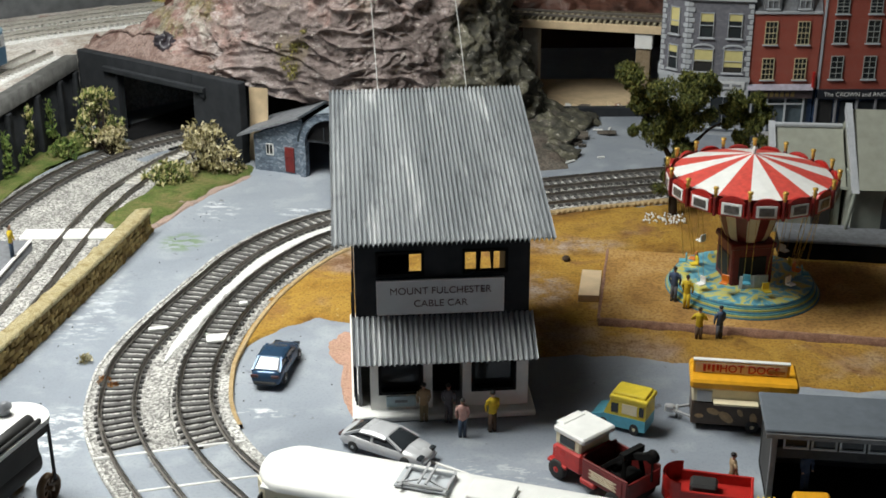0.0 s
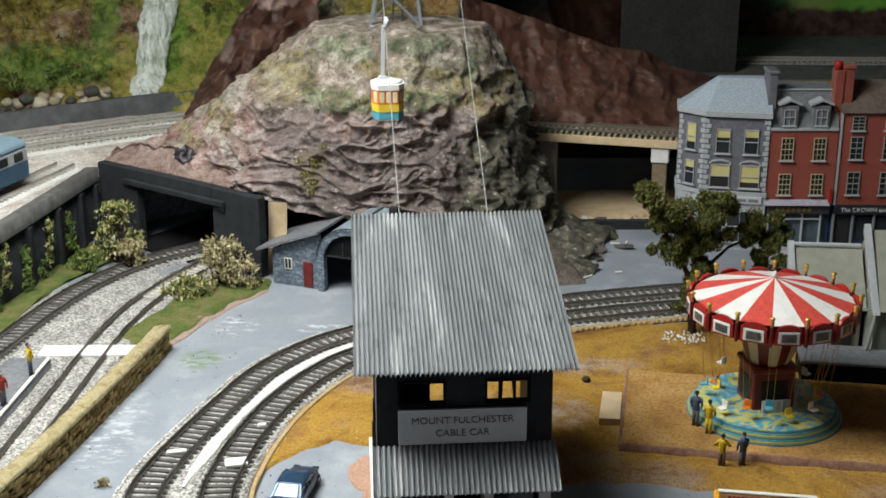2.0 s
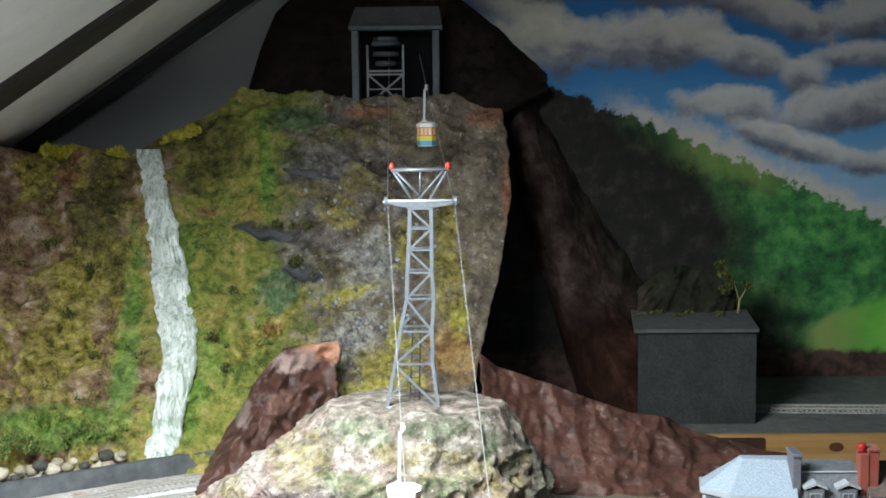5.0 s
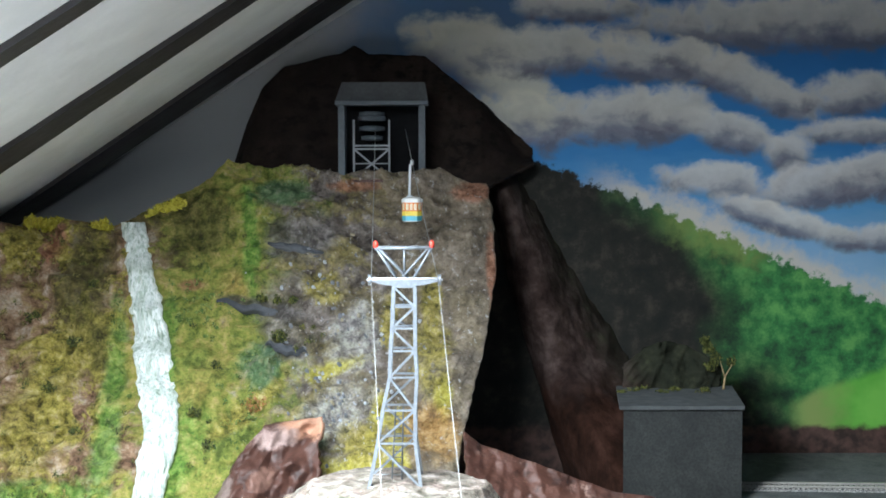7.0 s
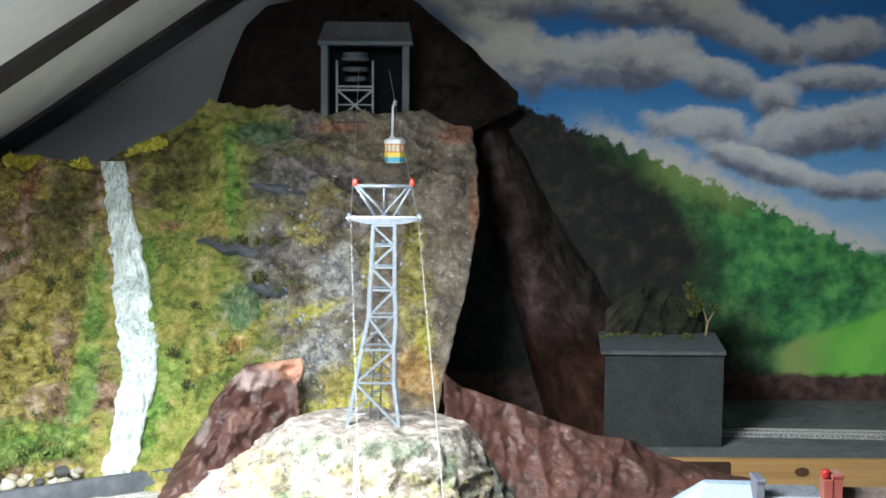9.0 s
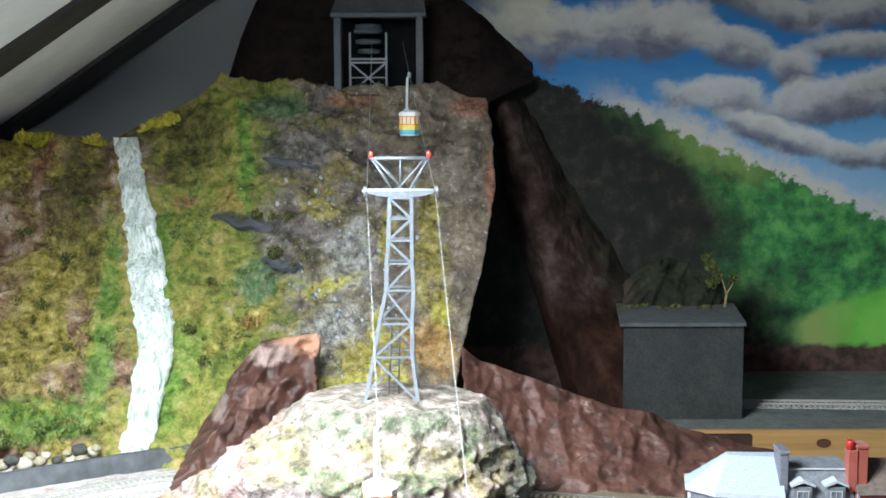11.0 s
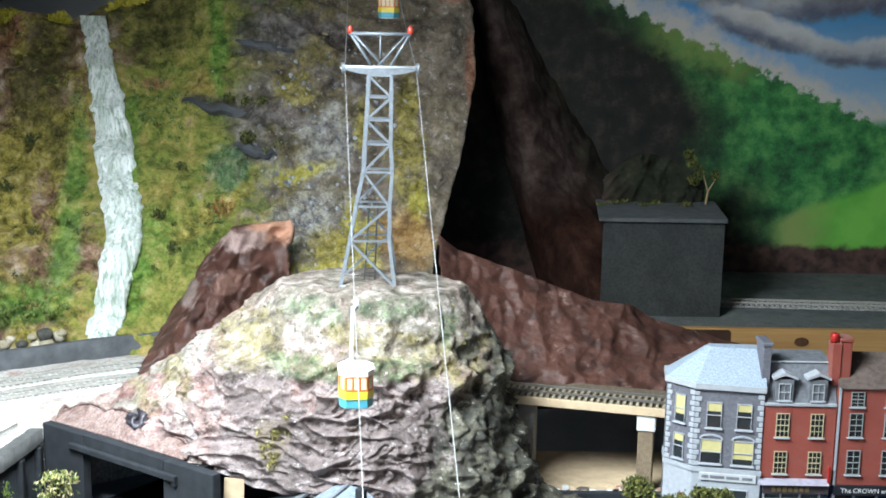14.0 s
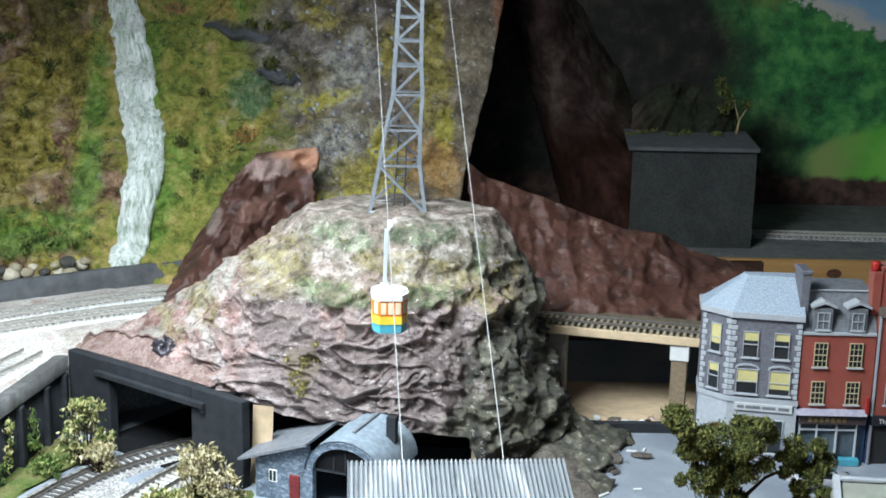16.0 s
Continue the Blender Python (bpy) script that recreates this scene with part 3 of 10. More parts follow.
LICHEN = [("teal", -0.203, 0.222, 0.020, 0.018, 0), ("lichen", -0.122, 0.217, 0.026, 0.009, 0.3), ("lichen", -0.052, 0.132, 0.012, 0.040, 0), ("olive", -0.018, 0.285, 0.010, 0.030, 0), ("lichen", -0.006, 0.193, 0.008, 0.022, 0), ("lichen", -0.075, 0.165, 0.010, 0.020, 1),
          ("olive", -0.065, 0.265, 0.008, 0.024, 0), ("lichen", -0.100, 0.128, 0.040, 0.010, 0), ("teal", -0.145, 0.150, 0.02, 0.010, 0), ("orange", -0.020, 0.155, 0.028, 0.024, 0), ("olive", -0.085, 0.150, 0.030, 0.016, 0), ("olive", -0.020, 0.230, 0.022, 0.030, 0), ("olive", -0.135, 0.300, 0.024, 0.016, 0)]
M["cliff"] = make_cliff()


def make_water():
    n = Nodes("gloss_white_waterfall")
    v = n.stretch(1.0, 1.0, 0.16)
    a, b = n.noise(260, 5, 0.72, v, 1.2), n.noise(70, 4, 0.6, v)
    col = n.ramp(a, (0.32, (0.16, 0.25, 0.16)), (0.41, (0.54, 0.62, 0.55)), (0.52, (0.90, 0.93, 0.90)))
    col = n.mix(n.ramp(b, (0.38, 0.45), (0.54, 0.0)), col, (0.24, 0.32, 0.22))
    col = n.mix(n.ramp(n.noise(120, 5, 0.7, n.stretch(1.0, 1.0, 0.45)), (0.36, 0.6), (0.46, 0.0)), col, (0.16, 0.24, 0.13))
    return n.done(col, 0.3, 0, a, 0.9, 0.002)


M["water"] = make_water()


def make_mural():
    """Painted sky with clouds, wooded hill and a light green meadow."""
    n = Nodes("painted_backdrop")
    x, y, z = n.xyz()
    puff, wisp = n.noise(30, 4, 0.55, n.stretch(1.0, 1.0, 1.25), 0.2), n.noise(11, 4, 0.6, n.stretch(0.6, 1.0, 2.2))
    c2 = n.noise(13, 5, 0.6)
    sky = n.ramp(n.math("ADD", z, n.math("MULTIPLY", n.math("SUBTRACT", wisp, 0.5), 0.10)), (0.27, (0.42, 0.60, 0.76)), (0.37, (0.16, 0.42, 0.74)), (0.45, (0.060, 0.27, 0.64)), (0.60, (0.035, 0.19, 0.54)))
    sky = n.mix(n.math("MULTIPLY", n.spot(x, z, 0.0, 0.60, 0.14, 0.08, wisp, 0.0, 2.0, 1.4, 0.2), 0.7), sky, (0.13, 0.19, 0.27))
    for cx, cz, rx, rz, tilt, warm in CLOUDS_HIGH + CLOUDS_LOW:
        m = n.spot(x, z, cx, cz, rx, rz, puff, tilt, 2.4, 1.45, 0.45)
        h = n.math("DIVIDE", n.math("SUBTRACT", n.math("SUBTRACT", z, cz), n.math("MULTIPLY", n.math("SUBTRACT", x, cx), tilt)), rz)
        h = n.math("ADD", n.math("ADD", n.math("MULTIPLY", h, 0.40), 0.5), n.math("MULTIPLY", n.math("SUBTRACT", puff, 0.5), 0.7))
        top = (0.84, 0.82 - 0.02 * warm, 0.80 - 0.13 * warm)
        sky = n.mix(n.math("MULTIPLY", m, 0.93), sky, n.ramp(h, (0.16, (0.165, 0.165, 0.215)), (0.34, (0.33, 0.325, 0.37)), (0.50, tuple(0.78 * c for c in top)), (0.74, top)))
    sky = n.mix(n.math("MULTIPLY", n.step(n.math("SUBTRACT", z, n.math("ADD", n.math("SUBTRACT", 0.512, n.math("MULTIPLY", x, 0.43)), n.math("MULTIPLY", n.math("SUBTRACT", n.noise(22, 5, 0.65), 0.5), 0.09))), 0.020, -0.015), n.step(n.math("ADD", x, n.math("MULTIPLY", wisp, 0.1)), 0.20, 0.31)), sky, (0.70, 0.66, 0.61))
    low = n.math("SUBTRACT", z, n.math("SUBTRACT", 0.488, n.math("MULTIPLY", x, 0.418)))
    edge = n.math("ADD", low, n.math("MULTIPLY", n.math("SUBTRACT", n.noise(62, 5, 0.65), 0.5), -0.06))
    lf, lb = n.noise(34, 7, 0.72), n.noise(9, 4)
    wood = n.ramp(lf, (0.36, (0.020, 0.080, 0.030)), (0.5, (0.056, 0.240, 0.060)), (0.64, (0.16, 0.42, 0.10)))
    wood = n.mix(n.step(n.math("ADD", n.math("ADD", x, n.math("MULTIPLY", z, 0.6)), n.math("MULTIPLY", lb, 0.2)), 0.68, 0.54), wood, n.ramp(lf, (0.36, (0.005, 0.006, 0.004)), (0.52, (0.015, 0.014, 0.009)), (0.66, (0.055, 0.043, 0.031))))
    wood = n.mix(n.math("MULTIPLY", n.math("MULTIPLY", n.step(edge, -0.045, -0.005), n.spot(x, z, 0.335, 0.335, 0.075, 0.09, lf, 0.0, 3.0, 1.4, 0.0)), 0.8), wood, (0.26, 0.36, 0.085))
    far = n.step(n.math("ADD", z, n.math("MULTIPLY", lb, 0.03)), 0.275, 0.262)
    hills = n.ramp(n.noise(20, 3), (0.35, (0.10, 0.30, 0.12)), (0.65, (0.22, 0.46, 0.24)))
    col = n.mix(far, sky, hills)
    col = n.mix(n.step(edge, 0.004, -0.004), col, wood)
    mead = n.math("SUBTRACT", z, n.math("ADD", 0.127, n.math("MULTIPLY", n.math("SUBTRACT", x, 0.47), 0.38)))
    mead = n.math("ADD", mead, n.math("MULTIPLY", n.math("SUBTRACT", n.noise(30, 3), 0.5), 0.02))
    mead = n.math("MULTIPLY", n.step(mead, 0.018, 0.004), n.step(n.math("ADD", x, n.math("MULTIPLY", lb, 0.04)), 0.450, 0.490))
    mcol = n.ramp(n.noise(12, 4), (0.35, (0.11, 0.44, 0.040)), (0.65, (0.24, 0.62, 0.085)))
    mcol = n.mix(n.step(n.math("ADD", x, n.math("MULTIPLY", lf, 0.06)), 0.56, 0.50), mcol, (0.30, 0.40, 0.11))
    col = n.mix(mead, col, mcol)
    bank = n.math("ADD", z, n.math("MULTIPLY", n.math("SUBTRACT", n.noise(50, 4), 0.5), 0.02))
    bcol = n.ramp(n.noise(70, 5), (0.35, (0.035, 0.02, 0.015)), (0.65, (0.13, 0.07, 0.055)))
    col = n.mix(n.step(bank, 0.101, 0.092), col, bcol)
    # bare white gable wall, its shadow put into this grey
    bare = n.math("SUBTRACT", n.math("ADD", x, n.math("MULTIPLY", c2, 0.12)), 0.0)
    col = n.mix(n.step(bare, 0.03, -0.10), col, (0.30, 0.30, 0.30))
    return n.done(col, 0.75, 0, n.noise(160, 4), 0.25, 0.001)


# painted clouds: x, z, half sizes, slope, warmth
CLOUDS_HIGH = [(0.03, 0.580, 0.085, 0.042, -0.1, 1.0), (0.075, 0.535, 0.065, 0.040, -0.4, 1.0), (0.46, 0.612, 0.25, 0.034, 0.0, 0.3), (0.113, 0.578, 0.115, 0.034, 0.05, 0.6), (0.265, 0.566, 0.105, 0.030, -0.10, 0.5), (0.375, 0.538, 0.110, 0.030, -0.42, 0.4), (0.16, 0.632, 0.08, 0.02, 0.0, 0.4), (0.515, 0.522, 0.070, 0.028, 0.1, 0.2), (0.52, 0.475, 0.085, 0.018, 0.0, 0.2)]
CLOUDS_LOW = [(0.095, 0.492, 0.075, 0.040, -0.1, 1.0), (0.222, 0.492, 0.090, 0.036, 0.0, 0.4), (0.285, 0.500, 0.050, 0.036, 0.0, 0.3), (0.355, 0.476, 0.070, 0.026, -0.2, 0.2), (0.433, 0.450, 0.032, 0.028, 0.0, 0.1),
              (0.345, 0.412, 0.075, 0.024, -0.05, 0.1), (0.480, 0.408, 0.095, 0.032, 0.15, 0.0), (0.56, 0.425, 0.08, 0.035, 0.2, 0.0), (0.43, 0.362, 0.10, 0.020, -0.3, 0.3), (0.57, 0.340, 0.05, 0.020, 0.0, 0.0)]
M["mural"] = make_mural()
M["bark2"] = plain("dark_grit", (0.05, 0.045, 0.04), 0.9)
M["ledge"] = blotched("pink_brown_plaster", [(0.14, 0.09, 0.07), (0.34, 0.24, 0.20), (0.55, 0.45, 0.41), (0.26, 0.15, 0.11), (0.10, 0.075, 0.065)], 40, 0.8, 0.7, 0.002)
M["plaster"] = plain("white_plaster", (0.66, 0.66, 0.65), 0.8, 0, 0.10, 25, 0.5, 0.003)
M["beam"] = plain("dark_stained_beam", (0.020, 0.016, 0.017), 0.6, 0, 0.35, 60, 0.5, 0.002)
# unseen room walls, kept dark to cut bounced light
M["wallgrey"] = plain("plain_room_wall", (0.16, 0.155, 0.15), 0.85, 0, 0.12, 12)
M["carpet"] = plain("brown_floor", (0.20, 0.16, 0.12), 0.9, 0, 0.2, 60)

# ---- the room ----
BACK = 1.68
mb = Mesh()
mb.box((0.35, BACK + 0.05, 0.15), (2.6, 0.1, 2.1))
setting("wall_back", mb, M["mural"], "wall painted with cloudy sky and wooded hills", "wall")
mb = Mesh()
mb.box((1.70, 0.1, 0.15), (0.1, 3.3, 2.1))
setting("wall_right", mb, M["wallgrey"], "plain dark room wall added out of view", "wall")
# unseen front wall; its opening is added for the fill lamp
mb = Mesh()
for cx, sx, cz, sz in ((-0.65, 0.70, 0.15, 2.1), (1.23, 0.86, 0.15, 2.1), (0.25, 1.10, -0.30, 1.2), (0.25, 1.10, 1.2, 0.05)):
    mb.box((cx, -1.55, cz), (sx, 0.1, sz))
setting("wall_front", mb, M["wallgrey"], "plain dark room wall with an opening added for fill light", "wall")
mb = Mesh()
mb.box((-0.98, 0.1, -0.4), (0.1, 3.3, 1.1))
setting("wall_left", mb, M["plaster"], "low white knee wall under the roof slope", "wall")
mb = Mesh()
mb.box((0.35, 0.1, -0.95), (2.8, 3.4, 0.1))
setting("floor", mb, M["carpet"], "plain brown room floor", "floor")
mb = Mesh()
SK = (-0.60, -0.14, 0.20, 0.838)    # dormer opening: x0, x1, y0, y1


def slope_panel(m, x0, x1, y0, y1, t=0.05, lift=0.0):
    z0, z1 = ceil_z(x0) + lift, ceil_z(x1) + lift
    vs = [(x0, y0, z0), (x1, y0, z1), (x1, y1, z1), (x0, y1, z0)]
    m.add(vs + [(a, b, c + t) for a, b, c in vs], [(0, 3, 2, 1), (4, 5, 6, 7), (0, 1, 5, 4), (1, 2, 6, 5), (2, 3, 7, 6), (3, 0, 4, 7)])


slope_panel(mb, -1.0, SK[0], -1.6, BACK)
slope_panel(mb, SK[1], 0.75, -1.6, BACK)
slope_panel(mb, SK[0], SK[1], -1.6, SK[2])
slope_panel(mb, SK[0], SK[1], SK[3], BACK)
mb.box((1.25, 0.05, ceil_z(0.75) + 0.025), (1.0, 3.3, 0.05))
setting("ceiling", mb, M["plaster"], "white plastered sloping attic ceiling", "ceiling")
zt, zb = ceil_z(SK[1]), ceil_z(SK[0])
mb = Mesh()
mb.box(((SK[0] + SK[1]) / 2 - 0.02, (SK[2] + SK[3]) / 2, zt + 0.03), (SK[1] - SK[0] + 0.08, SK[3] - SK[2] + 0.08, 0.04))
for y in (SK[2] - 0.012, SK[3] + 0.012):
    mb.prism([(SK[0], zb), (SK[1] + 0.02, zt + 0.02), (SK[0], zt + 0.02)], y - 0.01, y + 0.01, "y")
setting("dormer", mb, M["plaster"], "white plastered dormer cut into the roof slope", "dormer")
win = thing("window_1", "white framed dormer window letting in daylight", "window", kind="structure")
for c, sz in (((SK[0], SK[2] + 0.01, (zb + zt) / 2), (0.03, 0.02, zt - zb)), ((SK[0], SK[3] - 0.01, (zb + zt) / 2), (0.03, 0.02, zt - zb)),
              ((SK[0], 0.55, zb + 0.01), (0.03, 0.66, 0.02)), ((SK[0], 0.55, zt - 0.01), (0.03, 0.66, 0.02))):
    mb = Mesh()
    mb.box(c, sz, 0.002)
    part("window_frame", mb, M["white"], win)
for ya, yb, ka, kb in ((1.458, 1.576, -0.18, -0.16), (1.213, 1.245, -0.015, -0.132), (0.926, 0.948, -0.008, -0.045), (0.02, 0.12, 0, 0), (-0.6, -0.5, 0, 0)):
    mb = Mesh()
    for i in range(40):
        x0, x1 = -0.95 + i * 0.04, -0.95 + (i + 1) * 0.04
        vs = []
        for x in (x0, x1):
            y0, y1 = min(1.672, ya + ka * x), min(1.676, yb + kb * x)
            w = 0.004 * nz(x, ya, 0, 14)
            if yb > 1.5:
                w = min(0.0, w)
            vs += [(x, y0 + w, ceil_z(x)), (x, y1 + w, ceil_z(x)), (x, y1 + w, ceil_z(x) - 0.006), (x, y0 + w, ceil_z(x) - 0.006)]
        mb.add(vs, [(0, 4, 5, 1), (1, 5, 6, 2), (2, 6, 7, 3), (3, 7, 4, 0)])
    tagged(part("roof_beam", mb, M["beam"]), "dark stained rafter across the white sloping ceiling", "beam", "rafters", "structure")

# ---- the layout's ground ----
mb = Mesh()
mb.sheet(lambda u, v: (-0.93 + u * 2.5, 0.33 + v * 1.35, 0.0006 * fbm(u * 2.5, v * 1.35, 0, 9)), 120, 70)
mb.box((0.32, 1.0, -0.012), (2.5, 1.34, 0.02))
setting("ground", mb, M["road"], "grey-blue painted baseboard with stains and scuffs", "ground", False)


def patch(name, outline, z, material, label, edge=0.004, seed=0.0, category="grass", n=160, rim=0.001, centre=None):
    """A thin scattered patch with a ragged outline."""
    ring = spline(outline + [outline[0]], n)[:-1]
    c = Vector(centre) if centre else sum((Vector(p) for p in ring), Vector((0, 0))) / len(ring)
    m = Mesh()
    vs, rings = [], 7
    for i, p in enumerate(ring):
        d = (p - c)
        k = 1 + edge / max(d.length, 1e-4) * (1.6 * fbm(p.x + seed, p.y, 0, 45, 4))
        for j in range(rings + 1):
            f = (j / rings) ** 0.8
            q = c + d * k * f
            h = z if j < rings else -0.001
            vs.append((q.x, q.y, h + (rim * fbm(q.x, q.y, seed, 70, 3) if j < rings else 0)))
    r1 = rings + 1
    fs = []
    for i in range(len(ring)):
        k = (i + 1) % len(ring)
        for j in range(rings):
            fs.append((i * r1 + j, k * r1 + j, k * r1 + j + 1, i * r1 + j + 1))
    m.add(vs, fs, 0, True)
    return setting(name, m, material, label, category, False)


patch("turf_1", [(-0.110, 0.617), (-0.109, 0.640), (-0.105, 0.668), (-0.091, 0.707), (-0.072, 0.748), (-0.04, 0.785), (0.03, 0.81), (0.06, 0.74), (0.04, 0.66), (-0.02, 0.655), (-0.052, 0.659), (-0.068, 0.664), (-0.084, 0.657), (-0.091, 0.643), (-0.101, 0.632)], 0.0016, M["turf"],
      "ochre brown scattered turf inside the track curve", 0.003, 1.0, centre=(-0.085, 0.685))
patch("turf_5", [(-0.02, 0.63), (0.0, 0.612), (0.08, 0.612), (0.13, 0.604), (0.17, 0.583), (0.23, 0.566), (0.40, 0.565), (0.54, 0.66), (0.52, 0.82), (0.36, 0.872), (0.20, 0.858), (0.10, 0.838), (0.03, 0.812), (-0.01, 0.74)], 0.0019, M["turf"],
      "ochre brown scattered turf round the carousel", 0.003, 2.0)
patch("turf_2", [(-0.232, 0.815), (-0.20, 0.795), (-0.185, 0.82), (-0.165, 0.87), (-0.135, 0.915), (-0.137, 0.935), (-0.16, 0.94), (-0.183, 0.945), (-0.20, 0.905), (-0.215, 0.86)], 0.0022, M["grass"],
      "green scattered grass beside the tracks", 0.004, 3.0)
patch("turf_3", [(-0.325, 0.75), (-0.312, 0.80), (-0.304, 0.88), (-0.288, 0.94), (-0.264, 0.985), (-0.262, 1.01), (-0.31, 1.02), (-0.33, 0.9)], 0.0022, M["grass"],
      "green verge below the retaining wall", 0.004, 7.0)
patch("bare_patch_1", [(-0.050, 0.655), (-0.040, 0.64), (-0.037, 0.56), (-0.042, 0.553), (-0.051, 0.60), (-0.059, 0.640)], 0.0010, M["pinkearth"], "pink bare filler at the building's edge", 0.006, 4.0, "ground")
patch("bare_patch_2", [(-0.20, 0.792), (-0.186, 0.808), (-0.167, 0.857), (-0.138, 0.905), (-0.138, 0.925), (-0.145, 0.925), (-0.175, 0.87), (-0.195, 0.82)], 0.0010, blotched("dull_pink_filler", [(0.22, 0.20, 0.19), (0.36, 0.27, 0.23), (0.46, 0.33, 0.27), (0.30, 0.29, 0.29)], 70, 0.9, 0.5), "pink bare filler along the grass", 0.008, 5.0, "ground")
m = Mesh()
rnd = random.Random(8)
for i in range(80):
    a, r = rnd.uniform(0, 6.283), 0.015 * rnd.random() ** 0.7
    m.ball((0.156 + r * math.cos(a) * 1.1, 0.809 + r * math.sin(a) * 0.8, 0.0026 + 0.0012 * rnd.random()), rnd.uniform(0.0004, 0.0010), 5)
tagged(part("gravel_scatter", m, M["white"]), "white gravel scattered round the tree foot", "gravel", "", "stuff")

# chalky scuffs and dark grit on the grey ground
m = Mesh()
rnd = random.Random(77)
for i in range(110):
    x, y = rnd.choice(((-0.105, 0.575), (-0.09, 0.61), (-0.185, 0.60), (-0.16, 0.80), (-0.13, 0.60)))
    x, y, r = x + rnd.gauss(0, 0.018), y + rnd.gauss(0, 0.028), rnd.uniform(0.0002, 0.00045)
    m.ball((x, y, 0.0006), r, 4)
tagged(part("grit", m, M["bark2"]), "dark grit scattered on the grey ground", "grit", "", "stuff")

# ---- track ----
def offset_path(pts, d):
    out = []
    for i, p in enumerate(pts):
        t = (pts[min(i + 1, len(pts) - 1)] - pts[max(i - 1, 0)]).normalized()
        out.append(p + Vector((-t.y, t.x, 0)) * d)
    return out


def ribbon(m, left, right, z0, z1, bump=0.0, mat=0, crown=0.0):
    """A strip between two lines with sides going down to z0."""
    vs, n, k = [], len(left), 6
    for a, b in zip(left, right):
        row = [(a.x, a.y, z0)]
        for j in range(k + 1):
            p = a.lerp(b, j / k)
            row.append((p.x, p.y, z1 + p.z + bump * fbm(p.x, p.y, 0, 160, 2)))
        row.append((b.x, b.y, z0))
        vs += row
    w = k + 3
    fs = [(i * w + j, (i + 1) * w + j, (i + 1) * w + j + 1, i * w + j + 1) for i in range(n - 1) for j in range(w - 1)]
    return m.add(vs, fs, mat, True)


def rail_mesh(pts, z):
    """Rail with foot, web and head."""
    prof = [(-0.0011, 0), (-0.0011, 0.0004), (-0.0003, 0.0006), (-0.0003, 0.0016), (-0.00045, 0.0018), (-0.00045, 0.0025), (0.00045, 0.0025), (0.00045, 0.0018), (0.0003, 0.0016), (0.0003, 0.0006), (0.0011, 0.0004), (0.0011, 0)]
    m, k, n = Mesh(), len(prof), len(pts)
    vs = []
    for i, p in enumerate(pts):
        t = (pts[min(i + 1, n - 1)] - pts[max(i - 1, 0)]).normalized()
        s = Vector((-t.y, t.x, 0))
        vs += [(p.x + s.x * a, p.y + s.y * a, p.z + z + b) for a, b in prof]
    for i in range(n - 1):
        for j in range(k):
            j2 = (j + 1) % k
            m.add([], [], 0)
            m.f.append((i * k + j, (i + 1) * k + j, (i + 1) * k + j2, i * k + j2))
            m.m.append(1 if j == 5 else 0)
            m.s.append(False)
    m.v = vs
    return m


def sleeper_mesh(material):
    m = Mesh()
    m.box((0, 0, 0.0006), (0.0025, 0.0225, 0.0016), 0.0003)
    for s in (-1, 1):
        m.box((0, s * 0.00825, 0.0016), (0.0022, 0.0036, 0.0007))
    return m.data("sleeper", [material])


SLEEPER, PALE_SLEEPER = sleeper_mesh(M["sleeper"]), sleeper_mesh(M["palesleeper"])


def track(name, pts, z, label, width=0.040, ballast="ballast", pitch=0.0058, skip=None, singles=True, sleeper=None, bed=True, n=90):
    line = [Vector((p.x, p.y, 0)) for p in spline([(a, b, 0) for a, b in pts], n)]
    th = thing(name, label, "railway track")
    if bed:
        m = Mesh()
        ribbon(m, offset_path(line, width / 2), offset_path(line, -width / 2), z - 0.003, z + 0.0008, 0.0007)
        tagged(part("ballast", m, M[ballast], th, "grey stone ballast", False))
    for s in (-1, 1):
        part("rail", rail_mesh(offset_path(line, s * 0.00825), z + 0.0022), [M["rail"] if singles else M["palerail"], M["railtop"]], th, "", False)
    acc, joined = 0.0, Mesh()
    for i in range(len(line) - 1):
        a, b = line[i], line[i + 1]
        d = (b - a).length
        while acc < d:
            p = a.lerp(b, acc / d)
            acc += pitch
            if skip and skip(p):
                continue
            t = (b - a).normalized()
            mm = Matrix.Translation((p.x, p.y, z + 0.0006)) @ Matrix.Rotation(math.atan2(t.y, t.x) + random.uniform(-0.03, 0.03), 4, "Z")
            if singles:
                ob = new("sleeper", sleeper or SLEEPER)
                ob.parent = th
                ob.matrix_local = mm
            else:
                joined.box((0, 0, 0.0006), (0.0023, 0.0225, 0.0016), 0, 0, mm)
        acc -= d
    if not singles:
        tagged(part("sleeper_bed", joined, M["palesleeper"], th, "", False), kind="stuff")
    return th, line


A_PTS = [(-0.09, 0.43), (-0.120, 0.478), (-0.142, 0.516), (-0.157, 0.555), (-0.162, 0.600), (-0.157, 0.635), (-0.148, 0.669), (-0.136, 0.708), (-0.121, 0.751), (-0.098, 0.788), (-0.068, 0.816), (-0.02, 0.842), (0.04, 0.864), (0.12, 0.887), (0.22, 0.908), (0.36, 0.925), (0.55, 0.93)]
B_PTS = [(-0.040, 0.43), (-0.073, 0.477), (-0.101, 0.516), (-0.118, 0.555), (-0.124, 0.600), (-0.122, 0.632), (-0.116, 0.668), (-0.105, 0.707), (-0.088, 0.745), (-0.066, 0.776), (-0.03, 0.802), (0.03, 0.828), (0.12, 0.855), (0.22, 0.875), (0.36, 0.890), (0.55, 0.895)]
crossing = lambda p: p.y < 0.522 and p.x < 0.1
track_a, LINE_A = track("railway_track", A_PTS, 0.0012, "curved double-rail model track, outer line, dusty rails", 0.031, skip=crossing)
